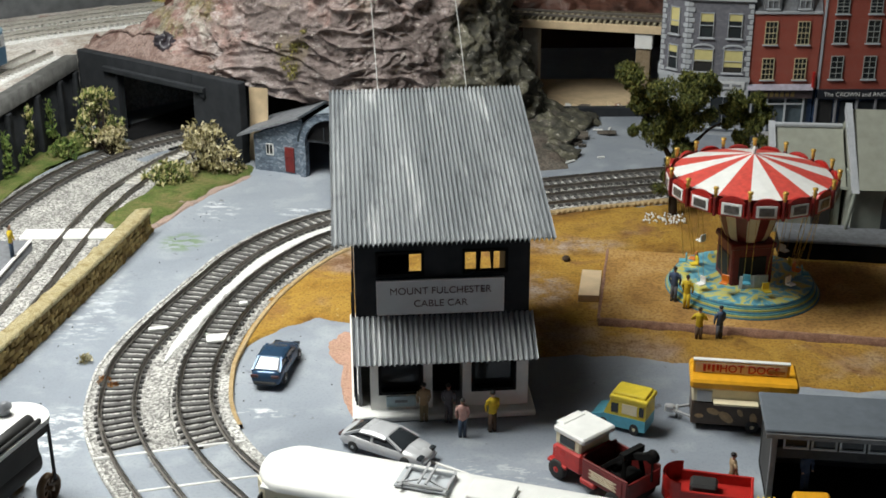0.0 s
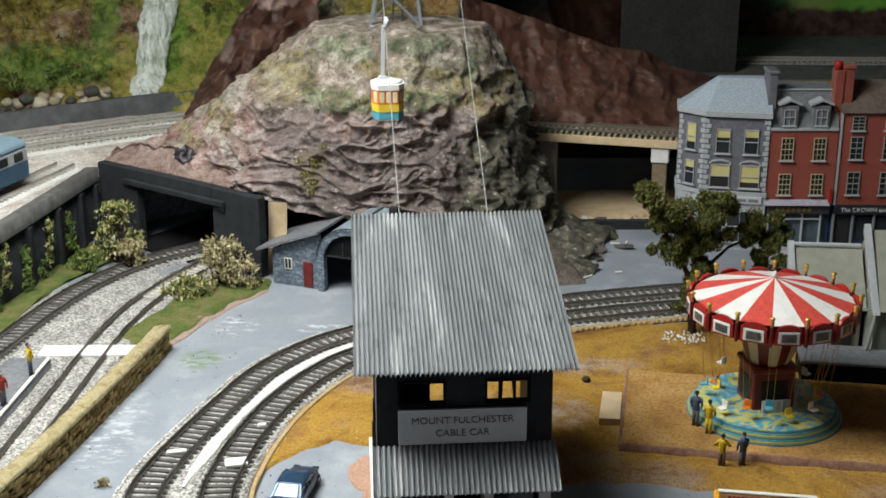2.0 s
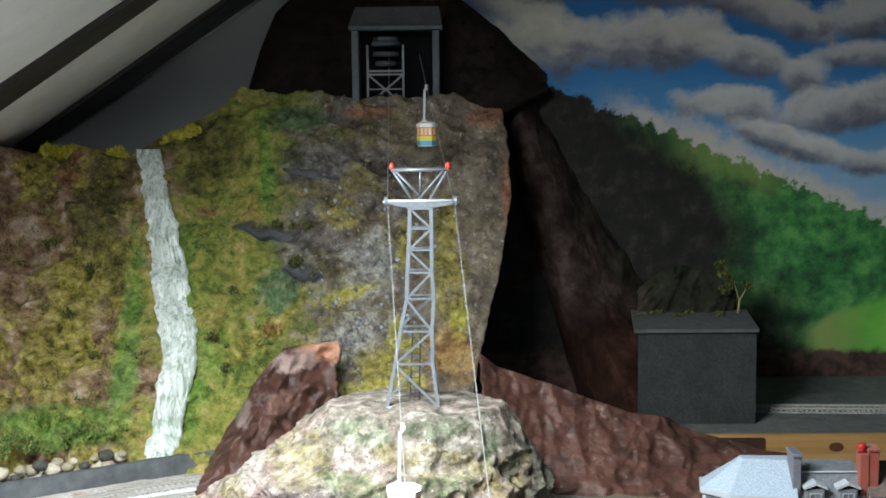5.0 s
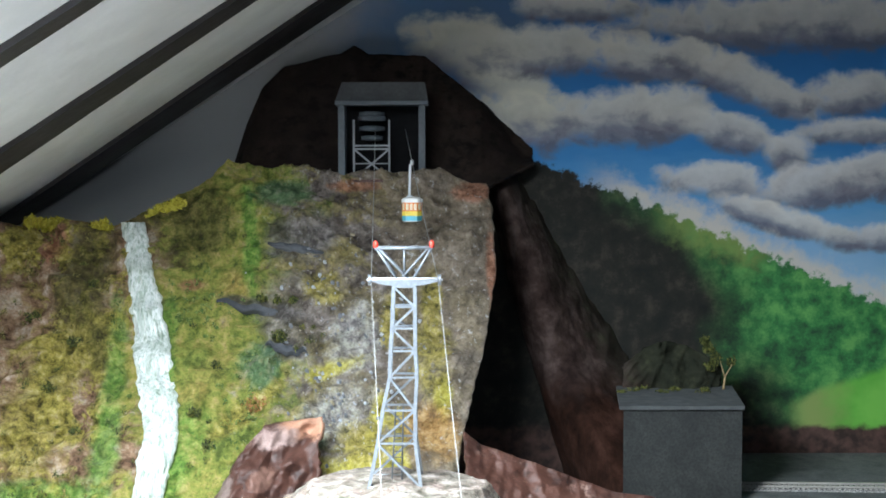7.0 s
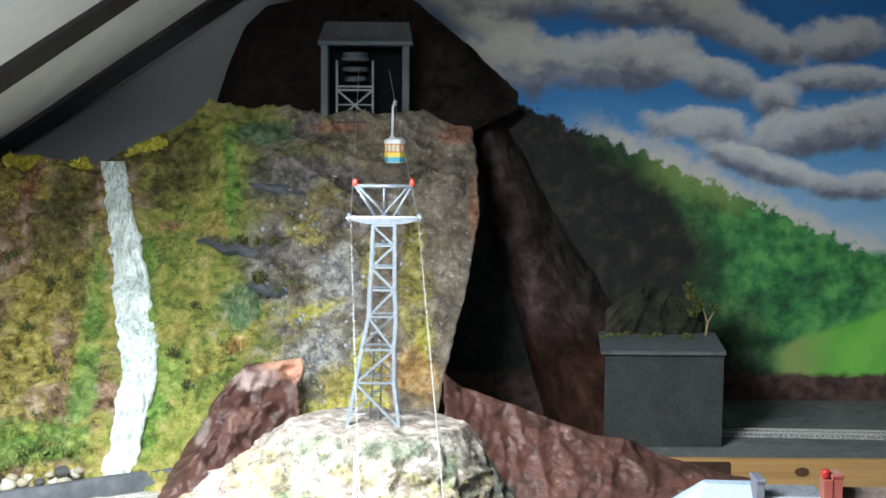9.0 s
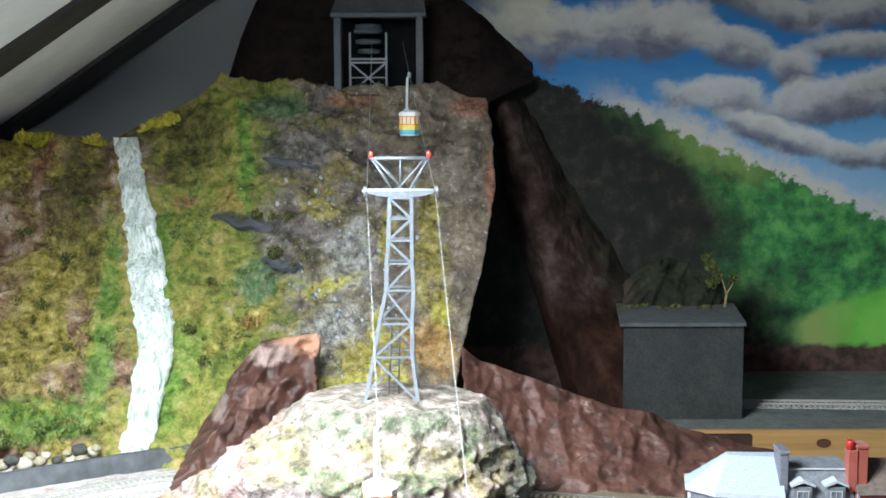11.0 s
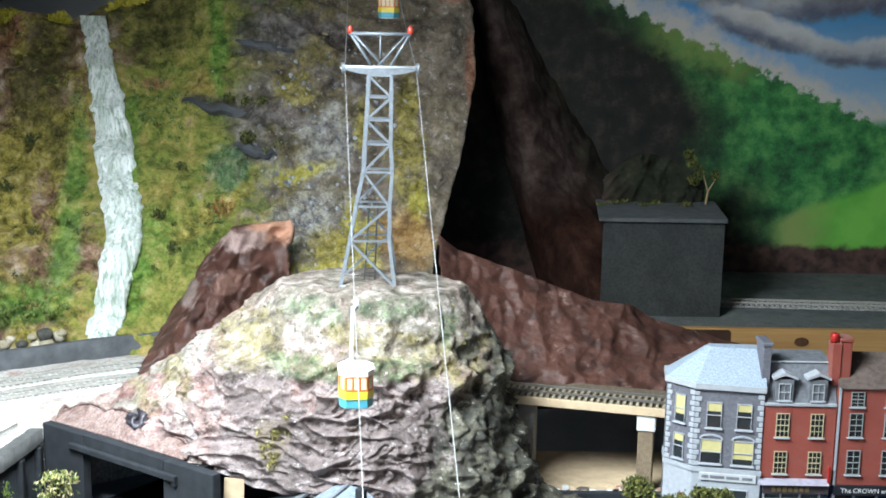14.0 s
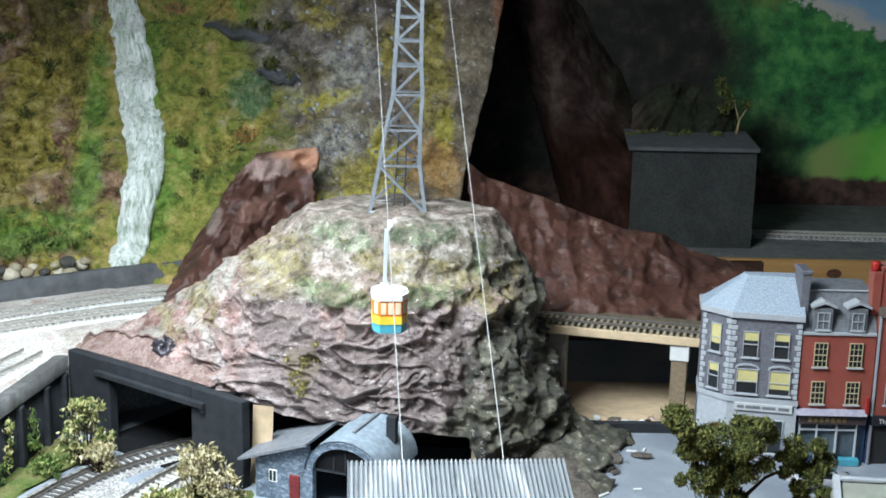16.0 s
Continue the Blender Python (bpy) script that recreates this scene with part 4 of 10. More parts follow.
track_b, LINE_B = track("railway_track", B_PTS, 0.0012, "curved double-rail model track, inner line, dusty rails", 0.031, skip=crossing)

# ballast between the two lines, white where it is heaped
m = Mesh()
half = len(LINE_A) // 2 + 12
la = [Vector((p.x, p.y, 0)) for p in offset_path(LINE_A, -0.0125)]
lb = [Vector((p.x, p.y, 0)) for p in offset_path(LINE_B, 0.0125)]
sel = [(a, min(lb, key=lambda q: (q - a).length)) for a in la if a.y > 0.515 and a.x < 0.05]
ribbon(m, [a for a, b in sel], [b for a, b in sel], -0.001, 0.0022, 0.0008)
setting("ballast_strip_1", m, M["ballast"], "grey ballast between the two curved tracks", "gravel", False)
m = Mesh()
sel = [(a.lerp(b, -0.05 + 0.1 * nz(a.x, a.y, 1, 60)), b.lerp(a, 0.02 + 0.12 * nz(a.x, a.y, 4, 60))) for a, b in sel if (a.y > 0.608)]
for i in range(min(8, len(sel))):
    k = 0.46 * (1 - i / 8) ** 0.8
    a, b = sel[i]
    sel[i] = (a.lerp(b, k + 0.04 * nz(i, 2, 0, 1.3)), b.lerp(a, k + 0.04 * nz(i, 7, 0, 1.3)))
ribbon(m, [a for a, b in sel], [b for a, b in sel], -0.001, 0.0034, 0.0008)
setting("ballast_strip_2", m, M["whiteballast"], "white chalky ballast heaped between the tracks", "gravel", False)
for (x, y), a, s in (((-0.1540, 0.6455), 0.011, 0.003), ((-0.1190, 0.6330), 0.0125, 0.0085), ((-0.1110, 0.6780), 0.005, 0.003)):
    m = Mesh()
    m.box((0, 0, 0.004), (a, s, 0.0022), 0.0008)
    tagged(part("white_card", m, M["white"]), "small white card lying between the rails", "card", "cards on the track").matrix_world = pose(x, y, 0, 0, 0, 12)
# crossing planks between the rails at the road
mb = Mesh()
for line, o in ((LINE_A, 0), (LINE_B, 0)):
    sel = [p for p in line if p.y < 0.524 and p.x < 0.05]
    ribbon(mb, offset_path(sel, 0.0066), offset_path(sel, -0.0066), -0.001, 0.0030, 0.0002)
sa = [p for p in offset_path(LINE_A, -0.0100) if p.y < 0.52 and p.x < 0.05]
sb = [min(offset_path(LINE_B, 0.0100), key=lambda q: (q - a).length) for a in sa]
ribbon(mb, sa, sb, -0.001, 0.0030, 0.0002)
setting("level_crossing", mb, M["road"], "grey road surface filling the level crossing", "road", False)
# white painted lines over the crossing
for (x0, y0), (x1, y1) in (((-0.158, 0.512), (-0.09, 0.527)), ((-0.135, 0.484), (-0.065, 0.500)), ((-0.006, 0.514), (0.052, 0.476)), ((-0.030, 0.548), (-0.006, 0.514))):
    m = Mesh()
    d = Vector((x1 - x0, y1 - y0, 0))
    s = Vector((-d.y, d.x, 0)).normalized() * 0.00045
    ring = []
    k = 24
    for i in range(k + 1):
        p = Vector((x0, y0, 0)) + d * i / k
        w = 1 + 0.9 * nz(p.x, p.y, 0, 400)
        ring.append((p + s * w, p - s * w))
    ribbon(m, [a for a, b in ring], [b for a, b in ring], 0.0, 0.0036 if x0 < -0.1 else 0.0010)
    setting("road_marking", m, M["white"], "worn white line painted across the road", "road marking", False)


def edging(name, line, d0, d1, z, material, label, lo=None):
    m = Mesh()
    a, b = offset_path(line, d0), offset_path(line, d1)
    if lo:
        keep = [i for i, p in enumerate(line) if lo(p)]
        a, b = [a[i] for i in keep], [b[i] for i in keep]
    ribbon(m, a, b, -0.001, z, 0.0006)
    return setting(name, m, material, label, "trim", False)


edging("trim_1", LINE_B, -0.0168, -0.0190, 0.0030, M["cork"], "brown cork edging along the inner track", lambda p: p.y > 0.535)
edging("trim_2", LINE_A, 0.0150, 0.0163, 0.0028, M["paleballast"], "dusty edging strip along the outer track")
edging("trim_3", LINE_B, -0.0125, -0.0168, 0.0028, M["paleballast"], "dusty ballast edge at the inner track", lambda p: p.y <= 0.60)
m = Mesh()
for i in range(22):
    x = 0.085 + i * 0.0042
    y = interp(x, [p.x for p in LINE_B], [p.y for p in LINE_B]) - 0.0198
    m.ball((x + random.uniform(-0.001, 0.001), y, 0.0015), 0.0016, 6)
tagged(part("cork_crumbs", m, M["cork"]), "row of brown cork crumbs along the track edge", "crumbs", "", "stuff")

# two left-hand tracks running into the tunnel
L1 = [(-0.315, 0.62), (-0.312, 0.72), (-0.297, 0.822), (-0.278, 0.898), (-0.250, 0.955), (-0.213, 0.995), (-0.16, 1.03)]
L2 = [(-0.246, 0.55), (-0.243, 0.650), (-0.239, 0.718), (-0.236, 0.777), (-0.232, 0.828), (-0.222, 0.882), (-0.198, 0.945), (-0.165, 0.99), (-0.12, 1.02)]
track_c, LINE_C = track("railway_track", L1, 0.0008, "model track curving into the dark tunnel mouth", 0.036, n=60)
track_d, LINE_D = track("railway_track", L2, 0.0008, "siding track joining towards the tunnel mouth", 0.036, n=60, sleeper=PALE_SLEEPER, skip=lambda p: p.y < 0.885)
m = Mesh()
la = offset_path(LINE_C, -0.0125)
sel = [(a, min(offset_path(LINE_D, 0.0125), key=lambda q: (q - a).length)) for a in la if a.y < 0.95]
ribbon(m, [a for a, b in sel], [b for a, b in sel], -0.001, 0.0026, 0.0006)
setting("ballast_strip_3", m, M["ballast"], "grey ballast between the tunnel tracks", "gravel", False)
mb = Mesh()
mb.box((-0.240, 0.790, 0.0026), (0.064, 0.016, 0.0022), 0.0006)
tagged(part("foot_crossing", mb, M["white"]), "white board crossing laid over the siding", "crossing")

# ---- tunnel portal, retaining wall, upper level ----
P0, P1 = Vector((-0.1455, 0.9355, 0)), Vector((-0.294, 1.045, 0))
pd = (P1 - P0).normalized()
pn = Vector((pd.y, -pd.x, 0))
if pn.y > 0:
    pn = -pn
PL = (P1 - P0).length
portal_m = Matrix(((pd.x, -pn.x, 0, P0.x), (pd.y, -pn.y, 0, P0.y), (0, 0, 1, 0), (0, 0, 0, 1)))   # x along, y inwards
portal = thing("tunnel_portal", "charcoal painted wooden tunnel portal with a wide square mouth", "tunnel portal", portal_m)
mb = Mesh()
O0, O1, OH = 0.050, 0.138, 0.0495
mb.box((O0 / 2, 0.004, 0.032), (O0, 0.008, 0.064), 0.0006)
mb.box(((O1 + PL) / 2, 0.004, 0.032), (PL - O1, 0.008, 0.064), 0.0006)
mb.box(((O0 + O1) / 2, 0.004, (OH + 0.064) / 2), (O1 - O0, 0.008, 0.064 - OH), 0.0)
part("wall", mb, M["charcoal"], portal)
mb = Mesh()
mb.box(((O0 + O1) / 2 - 0.001, -0.0015, OH + 0.004), (O1 - O0 + 0.028, 0.004, 0.0045), 0.0006)
mb.box((O0 - 0.013, -0.001, OH + 0.0005), (0.004, 0.003, 0.004), 0.0004)
part("lintel", mb, M["charcoal"], portal)
# added black walls and floor hold the tunnel's darkness as colour
mb = Mesh()
mb.box((PL / 2 + 0.015, 0.13, 0.03), (PL - 0.02, 0.004, 0.06))
mb.box((PL + 0.004, 0.07, 0.03), (0.004, 0.13, 0.06))
mb.box((0.026, 0.072, 0.03), (0.004, 0.125, 0.06))
mb.box(((O0 + O1) / 2, 0.060, -0.0012), (O1 - O0 + 0.02, 0.136, 0.0050))
part("tunnel_lining", mb, M["black"], portal)

wall_run = [Vector((-0.395, 0.50, 0)), Vector((-0.355, 0.70, 0)), Vector((-0.317, 0.914, 0)), Vector((-0.296, 1.042, 0))]
rw = thing("retaining_wall", "dark retaining wall with a coping and buttress ribs, ivy on it", "wall")
mb, mc, run = Mesh(), Mesh(), spline(wall_run, 40)
ribbon(mb, [p + Vector((-0.010, 0, 0)) for p in run], [p for p in run], -0.001, 0.054, 0.0008)
part("wall_face", mb, M["charcoal"], rw, "", False)
ribbon(mc, [p + Vector((-0.0065, 0, 0)) for p in run], [p + Vector((0.003, 0, 0)) for p in run], 0.0490, 0.0605, 0.0005)
part("coping", mc, plain("weathered_coping", (0.115, 0.115, 0.112), 0.8, 0, 0.5, 120), rw, "weathered grey coping", False)
for i in range(3, 40, 4):
    mb = Mesh()
    mb.box((run[i].x + 0.0015, run[i].y, 0.024), (0.005, 0.008, 0.047), 0.0008)
    part("buttress", mb, M["charcoal"], rw)

mb = Mesh()
edge = spline([(-0.40, 0.50, 0), (-0.36, 0.70, 0), (-0.322, 0.914, 0), (-0.30, 1.04, 0), (-0.24, 1.10, 0), (-0.15, 1.16, 0), (0.0, 1.2, 0)], 50)
ribbon(mb, [Vector((-0.93, p.y + 0.15, 0)) for p in edge], edge, -0.0, 0.0565, 0.001)
mb.box((-0.50, 1.27, 0.0275), (0.86, 0.16, 0.055))
setting("upper_ground", mb, blotched("upper_level_ground", [(0.30, 0.25, 0.21), (0.52, 0.47, 0.42), (0.72, 0.70, 0.67), (0.46, 0.29, 0.24)], 26, 0.9), "pale dusty upper level beside the tracks", "ground", False)
U1 = [(-0.62, 0.86), (-0.47, 1.02), (-0.37, 1.108), (-0.27, 1.175), (-0.18, 1.205), (-0.08, 1.19)]
U2 = [(-0.65, 0.92), (-0.48, 1.075), (-0.378, 1.150), (-0.27, 1.222), (-0.17, 1.25), (-0.05, 1.24)]
track("railway_track", U1, 0.0575, "upper level track on white ballast", 0.034, "whiteballast", singles=False, n=40)
track("railway_track", U2, 0.0575, "rear upper level track on white ballast", 0.034, "whiteballast", singles=False, n=40)
bw = [Vector((-0.66, 1.00, 0)), Vector((-0.50, 1.125, 0)), Vector((-0.393, 1.198, 0)), Vector((-0.262, 1.283, 0)), (Vector((-0.20, 1.305, 0)))]
mb = Mesh()
ribbon(mb, [p + Vector((-0.004, 0.006, 0)) for p in spline(bw, 30)], spline(bw, 30), 0.055, 0.074, 0.0006)
setting("parapet", mb, plain("dusty_grey_board", (0.12, 0.125, 0.132), 0.86, 0, 0.4, 70), "low dusty grey wall behind the upper tracks", "wall", False)
U0 = [(-0.46, 0.62), (-0.40, 0.80), (-0.352, 0.95), (-0.322, 1.05)]
track("railway_track", U0, 0.0575, "upper siding under the blue coach", 0.030, "whiteballast", singles=False, n=30)

# ---- scenery: cliffs, hill, rocks ----
def cliff_right(z):
    return interp(z, [0.06, 0.10, 0.148, 0.179, 0.233, 0.314, 0.375, 0.41, 0.44], [0.004, 0.004, 0.013, 0.021, 0.037, 0.053, 0.051, 0.045, 0.040])


def cliff_top(x):
    return interp(x, [-0.9, -0.5, -0.38, -0.33, -0.25, -0.12, 0.0, 0.05], [0.35, 0.368, 0.368, 0.392, 0.436, 0.424, 0.424, 0.412])


def crag(x):
    return interp(x, [-0.9, -0.42, -0.36, -0.24, -0.20, -0.05, 0.0], [1.0, 1.0, 0.4, 0.15, 0.6, 0.6, 0.2])


def cliff_disp(x, y, z):
    return 0.022 * fbm(x, y, z * 1.4, 8, 3) + 0.009 * fbm(x, z * 1.6, y, 24, 4) + 0.0045 * fbm(x, z, y, 80, 3) + 0.006 * (0.25 - abs(noise.noise(Vector((x * 38, y * 20, z * 46))))) + crag(x) * (0.030 * (0.22 - abs(noise.noise(Vector((x * 22 + 4, 2.5, z * 30))))) + 0.014 * (0.22 - abs(noise.noise(Vector((x * 60, 7.5, z * 85))))))


def cliff_pt(u, v):
    x = -0.92 + u * (0.92 + 0.05)
    zt = cliff_top(x)
    z = 0.05 + v * (zt - 0.05)
    xr = cliff_right(z)
    x = -0.92 + u * (0.92 + xr)
    y = 1.292 + 0.72 * (z - 0.09)
    r = cliff_disp(x, y, z)
    k = min(1.0, (1 - u) * 30 + 0.15)
    return (x + 0.003 * nz(z, 1, 0, 90), y - r * k * 0.9 + 0.012 * (1 - k), z + 0.4 * r * k)


mb = Mesh()
mb.sheet(cliff_pt, 460, 210)
cliff = setting("cliff", mb, M["cliff"], "tall mossy plaster cliff with green and grey rock patches", "cliff", False)
mod = cliff.modifiers.new("thickness", "SOLIDIFY")
mod.thickness, mod.offset = 0.006, -1.0


def fall_pt(u, v):
    z = 0.066 + v * (0.372 - 0.066)
    c = interp(z, [0.06, 0.105, 0.156, 0.203, 0.254, 0.308, 0.37], [-0.309, -0.2995, -0.291, -0.3045, -0.320, -0.336, -0.3585])
    w = interp(z, [0.06, 0.105, 0.156, 0.203, 0.254, 0.308, 0.37], [0.030, 0.033, 0.036, 0.041, 0.038, 0.030, 0.027])
    w *= 1 + 0.16 * nz(z, 0, 0, 40) + 0.16 * nz(z, 3, 0, 140)
    c += 0.002 * nz(z, 5, 0, 45) + 0.0014 * nz(z, 8, 0, 170)
    x = c + (u - 0.5) * w
    y = 1.292 + 0.72 * (z - 0.09)
    r = 0.022 * fbm(c, y, z * 1.4, 8, 3) + 0.004 * fbm(c, z * 1.6, y, 24, 2)
    strand = abs(noise.noise(Vector((x * 190 + 2.5 * nz(z, 2, 0, 30), z * 26, 3.0)))) + 0.6 * abs(noise.noise(Vector((x * 420 + 3 * nz(z, 6, 0, 50), z * 60, 8.0))))
    g = (0.010 + 0.0065 * strand) * (0.25 + 0.75 * math.sin(math.pi * u) ** 0.5)
    return (x, y - r * 0.9 - g, z + 0.4 * r)


mb = Mesh()
mb.sheet(fall_pt, 60, 260)
tagged(part("waterfall", mb, M["water"], None, "", False), "white glossy modelled waterfall running down the cliff", "waterfall")

# hill with the pylon on top
HC = Vector((-0.047, 1.062))


def ang_interp(a, table):
    xs = [t[0] for t in table]
    return interp(a % 360, [xs[-1] - 360] + xs + [xs[0] + 360], [table[-1][1]] + [t[1] for t in table] + [table[0][1]])


# by compass angle: 0 = +x, 90 = +y (back), 180 = -x, 270 = -y (front)
H_FOOT = [(0, 0.143), (45, 0.135), (90, 0.12), (140, 0.16), (170, 0.218), (180, 0.210), (190, 0.193), (200, 0.178), (210, 0.155), (225, 0.135), (235, 0.125), (270, 0.103), (300, 0.112), (320, 0.133), (340, 0.142)]
H_TOP = [(0, 0.078), (45, 0.06), (90, 0.05), (180, 0.066), (235, 0.046), (270, 0.046), (310, 0.062)]
H_Z = [(0, 0.0), (60, 0.05), (90, 0.06), (150, 0.06), (180, 0.060), (215, 0.060), (235, 0.047), (245, 0.044), (274, 0.037), (299, 0.030), (304, 0.0)]
H_POW = [(0, 0.82), (60, 0.85), (180, 1.0), (215, 0.85), (270, 0.62), (300, 0.66), (325, 0.80)]


def crease(v, w):
    """A thin raised line along the zero of a noise."""
    return max(0.0, 1.0 - abs(v) / w)


def hill_pt(u, v):
    a = 360.0 * u
    rf, rt, zf, pw = ang_interp(a, H_FOOT), ang_interp(a, H_TOP), ang_interp(a, H_Z), ang_interp(a, H_POW)
    if v < 0.16:
        r, z = rt * v / 0.16, 0.1775 - 0.003 * (v / 0.16) ** 2
        s = 0.0
    else:
        s = (v - 0.16) / 0.84
        r, z = rt + (rf - rt) * s ** pw, 0.1745 + (zf - 0.1745) * s
    ca, sa = math.cos(radians(a)), math.sin(radians(a))
    x, y = HC.x + r * ca, HC.y + r * sa
    arc = radians(a) * 0.14
    flank = interp(a, [0, 20, 60, 280, 315, 360], [1, 1, 0, 0, 1, 1])     # the knobbly mossy side
    skirt = interp(a, [120, 160, 195, 215], [0, 1, 1, 0])                 # the pale slope towards the tracks
    cloth = interp(a, [185, 212, 285, 310], [0, 1, 1, 0])                 # the draped front
    steep = min(1.0, 0.10 + s * 2.4)
    bend = fbm(x, y, z, 10, 2)
    swell = 0.010 * fbm(x, y, z, 14, 3)
    # the mossy cap hangs over the cloth in a rough brow
    bz = 0.121 + 0.012 * nz(arc, 2, 0, 26) + 0.004 * nz(arc, 5, 0, 90) - 0.010 * flank
    t = max(0.0, min(1.0, (z - bz + 0.004) / 0.008))
    lip = math.exp(-((z - bz - 0.006) / 0.010) ** 2)
    brow = (0.0075 * lip - 0.0045 * (1 - t) * math.exp(-max(0.0, bz - z) / 0.016)) * (0.4 + 0.9 * max(0.0, nz(arc, 9, 0, 17) + 0.35)) * (1 - 0.7 * skirt)
    # draped cloth: wide sags, thin crossing creases
    w1 = noise.noise(Vector((arc * 19 + 1.2 * bend, z * 58 + 1.5 * bend - 4 * arc, 1.5)))
    w2 = noise.noise(Vector((arc * 34 - 12 * z + 1.2 * bend, z * 84 + 22 * arc + 1.2 * bend, 7.5)))
    w3 = noise.noise(Vector((arc * 70 + 26 * z, z * 165 - 34 * arc + 2 * bend, 12.5)))
    sag = noise.noise(Vector((arc * 8 + 4, z * 38 + 1.5 * bend, 3.3)))
    drape = 0.010 * abs(sag) + 0.0056 * crease(w1, 0.24) ** 1.2 + 0.0046 * crease(w2, 0.22) ** 1.2 + 0.0026 * crease(w3, 0.30) + 0.0016 * fbm(x, y, z, 130, 3) - 0.004
    # knobbly flank
    k1 = noise.noise(Vector((x * 34 + bend, y * 34, z * 40)))
    k2 = noise.noise(Vector((x * 80, y * 80 + bend, z * 95)))
    knob = 0.013 * (0.32 - abs(k1)) + 0.0075 * (0.30 - abs(k2)) + 0.003 * fbm(x, y, z, 150, 3)
    # streaky skirt: ridges running down the slope
    k3 = noise.noise(Vector((arc * 60 + 2 * bend, s * 3, 4.4)))
    streak = 0.005 * (0.3 - abs(k3)) + 0.0035 * (0.3 - abs(k2)) + 0.0015 * fbm(x, y, z, 120, 3)
    below = max(0.0, min(1.0, (bz - z) / 0.010 + 0.3))
    rough = 0.0016 * fbm(x, y, z, 90, 4)
    d = steep * (swell + brow + cloth * below * drape + flank * min(1, s * 2.5) * knob + skirt * streak + (1 - below) * (0.008 * (0.3 - abs(k1)) + 0.006 * (0.3 - abs(k2)))) + rough
    if s > 0.97:
        d *= 0.6
    return (x + ca * d, y + sa * d, z + d * 0.25 + 0.003 * (1 - steep) * (0.3 - abs(k1)) + 0.002 * fbm(x, y, 4, 40, 3))


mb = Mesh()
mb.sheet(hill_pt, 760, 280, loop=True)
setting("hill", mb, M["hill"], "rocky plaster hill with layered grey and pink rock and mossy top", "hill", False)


def hill_at(x, z):
    """The place on the hill's front at this x and height."""
    pts = [hill_pt(0.52 + 0.40 * i / 60, 0.16 + 0.84 * j / 40) for i in range(61) for j in range(41)]
    return Vector(min(pts, key=lambda p: abs(p[0] - x) + abs(p[2] - z)))


# black sheet added to stand in for the shade under the hill
mb = Mesh()
mb.box((-0.02, 1.02, 0.015), (0.20, 0.004, 0.03))
setting("hill_backing", mb, M["black"], "black sheet added for the dark gap under the hill", "backing")

mb = Mesh()
mb.box((0.0165, 0.9720, 0.0165), (0.0060, 0.0040, 0.0350), 0.0004)
tagged(part("wooden_post", mb, M["palewood"]), "pale wooden post under the edge of the hill", "post")

# rubble slope at the hill's right foot
def scree_pt(u, v):
    x, y = 0.02 + 0.085 * u, 0.915 + 0.20 * v
    e = min(1, 8 * u, 8 * (1 - u), 8 * v, 8 * (1 - v))
    h = max(0.0, 0.017 - 0.20 * max(0, x - 0.055) - 0.04 * abs(y - 1.0)) * e
    return (x, y, -0.001 + h * (1 + 0.5 * fbm(x, y, 0, 22, 3)) + 0.0012 * e * max(0, fbm(x, y, 2, 90, 3)))


mb = Mesh()
mb.sheet(scree_pt, 90, 120)
M["scree"] = blotched("rubble_plaster", [(0.045, 0.042, 0.034), (0.12, 0.108, 0.09), (0.20, 0.175, 0.15), (0.15, 0.118, 0.10), (0.085, 0.08, 0.06)], 34, 0.9, 0.8, 0.002)
setting("scree", mb, M["scree"], "grey rubble at the foot of the hill", "rocks", False)
rnd = random.Random(5)
for i in range(26):
    x, y = 0.070 + 0.075 * rnd.random() ** 1.4, rnd.uniform(0.935, 1.08)
    r, h = rnd.uniform(0.004, 0.013), rnd.uniform(0.0016, 0.0045)
    k = rnd.randint(5, 7)
    ring = [(math.cos(6.283 * j / k + rnd.uniform(-0.3, 0.3)) * r * rnd.uniform(0.6, 1.1), math.sin(6.283 * j / k) * r * rnd.uniform(0.4, 0.9)) for j in range(k)]
    m = Mesh()
    m.prism(ring, 0, h, "z")
    ob = part("rock_slab", m, M["scree"])
    ob.matrix_world = pose(x, y, max(0.0, 0.012 - 0.25 * max(0, x - 0.055)) * 0.9 + 0.0005, rnd.uniform(-8, 14), rnd.uniform(-12, 12), rnd.uniform(0, 360))
    tagged(ob, "flat broken grey rock slab at the hill foot", "rock", "rock slabs")


# crumpled plaster ledge over the tunnel, with a black plastic lump
def ledge_pt(u, v):
    p = P1.lerp(P0, -0.04 + 0.90 * u) - pn * (0.004 + 0.085 * v)
    d = 0.0045 * fbm(p.x, p.y, 1, 30, 3) + 0.016 * (abs(noise.noise(Vector((p.x * 30 + 2 * noise.noise(p * 20), p.y * 48, 3)))) - 0.1) + 0.002 * fbm(p.x, p.y, 2, 110, 3)
    return (p.x, p.y, 0.0585 + 0.010 * v + d * min(1, v * 6 + 0.2))


mb = Mesh()
mb.sheet(ledge_pt, 120, 70)
setting("ledge", mb, M["ledge"], "pale pink and brown crumpled plaster over the tunnel", "ground", False)


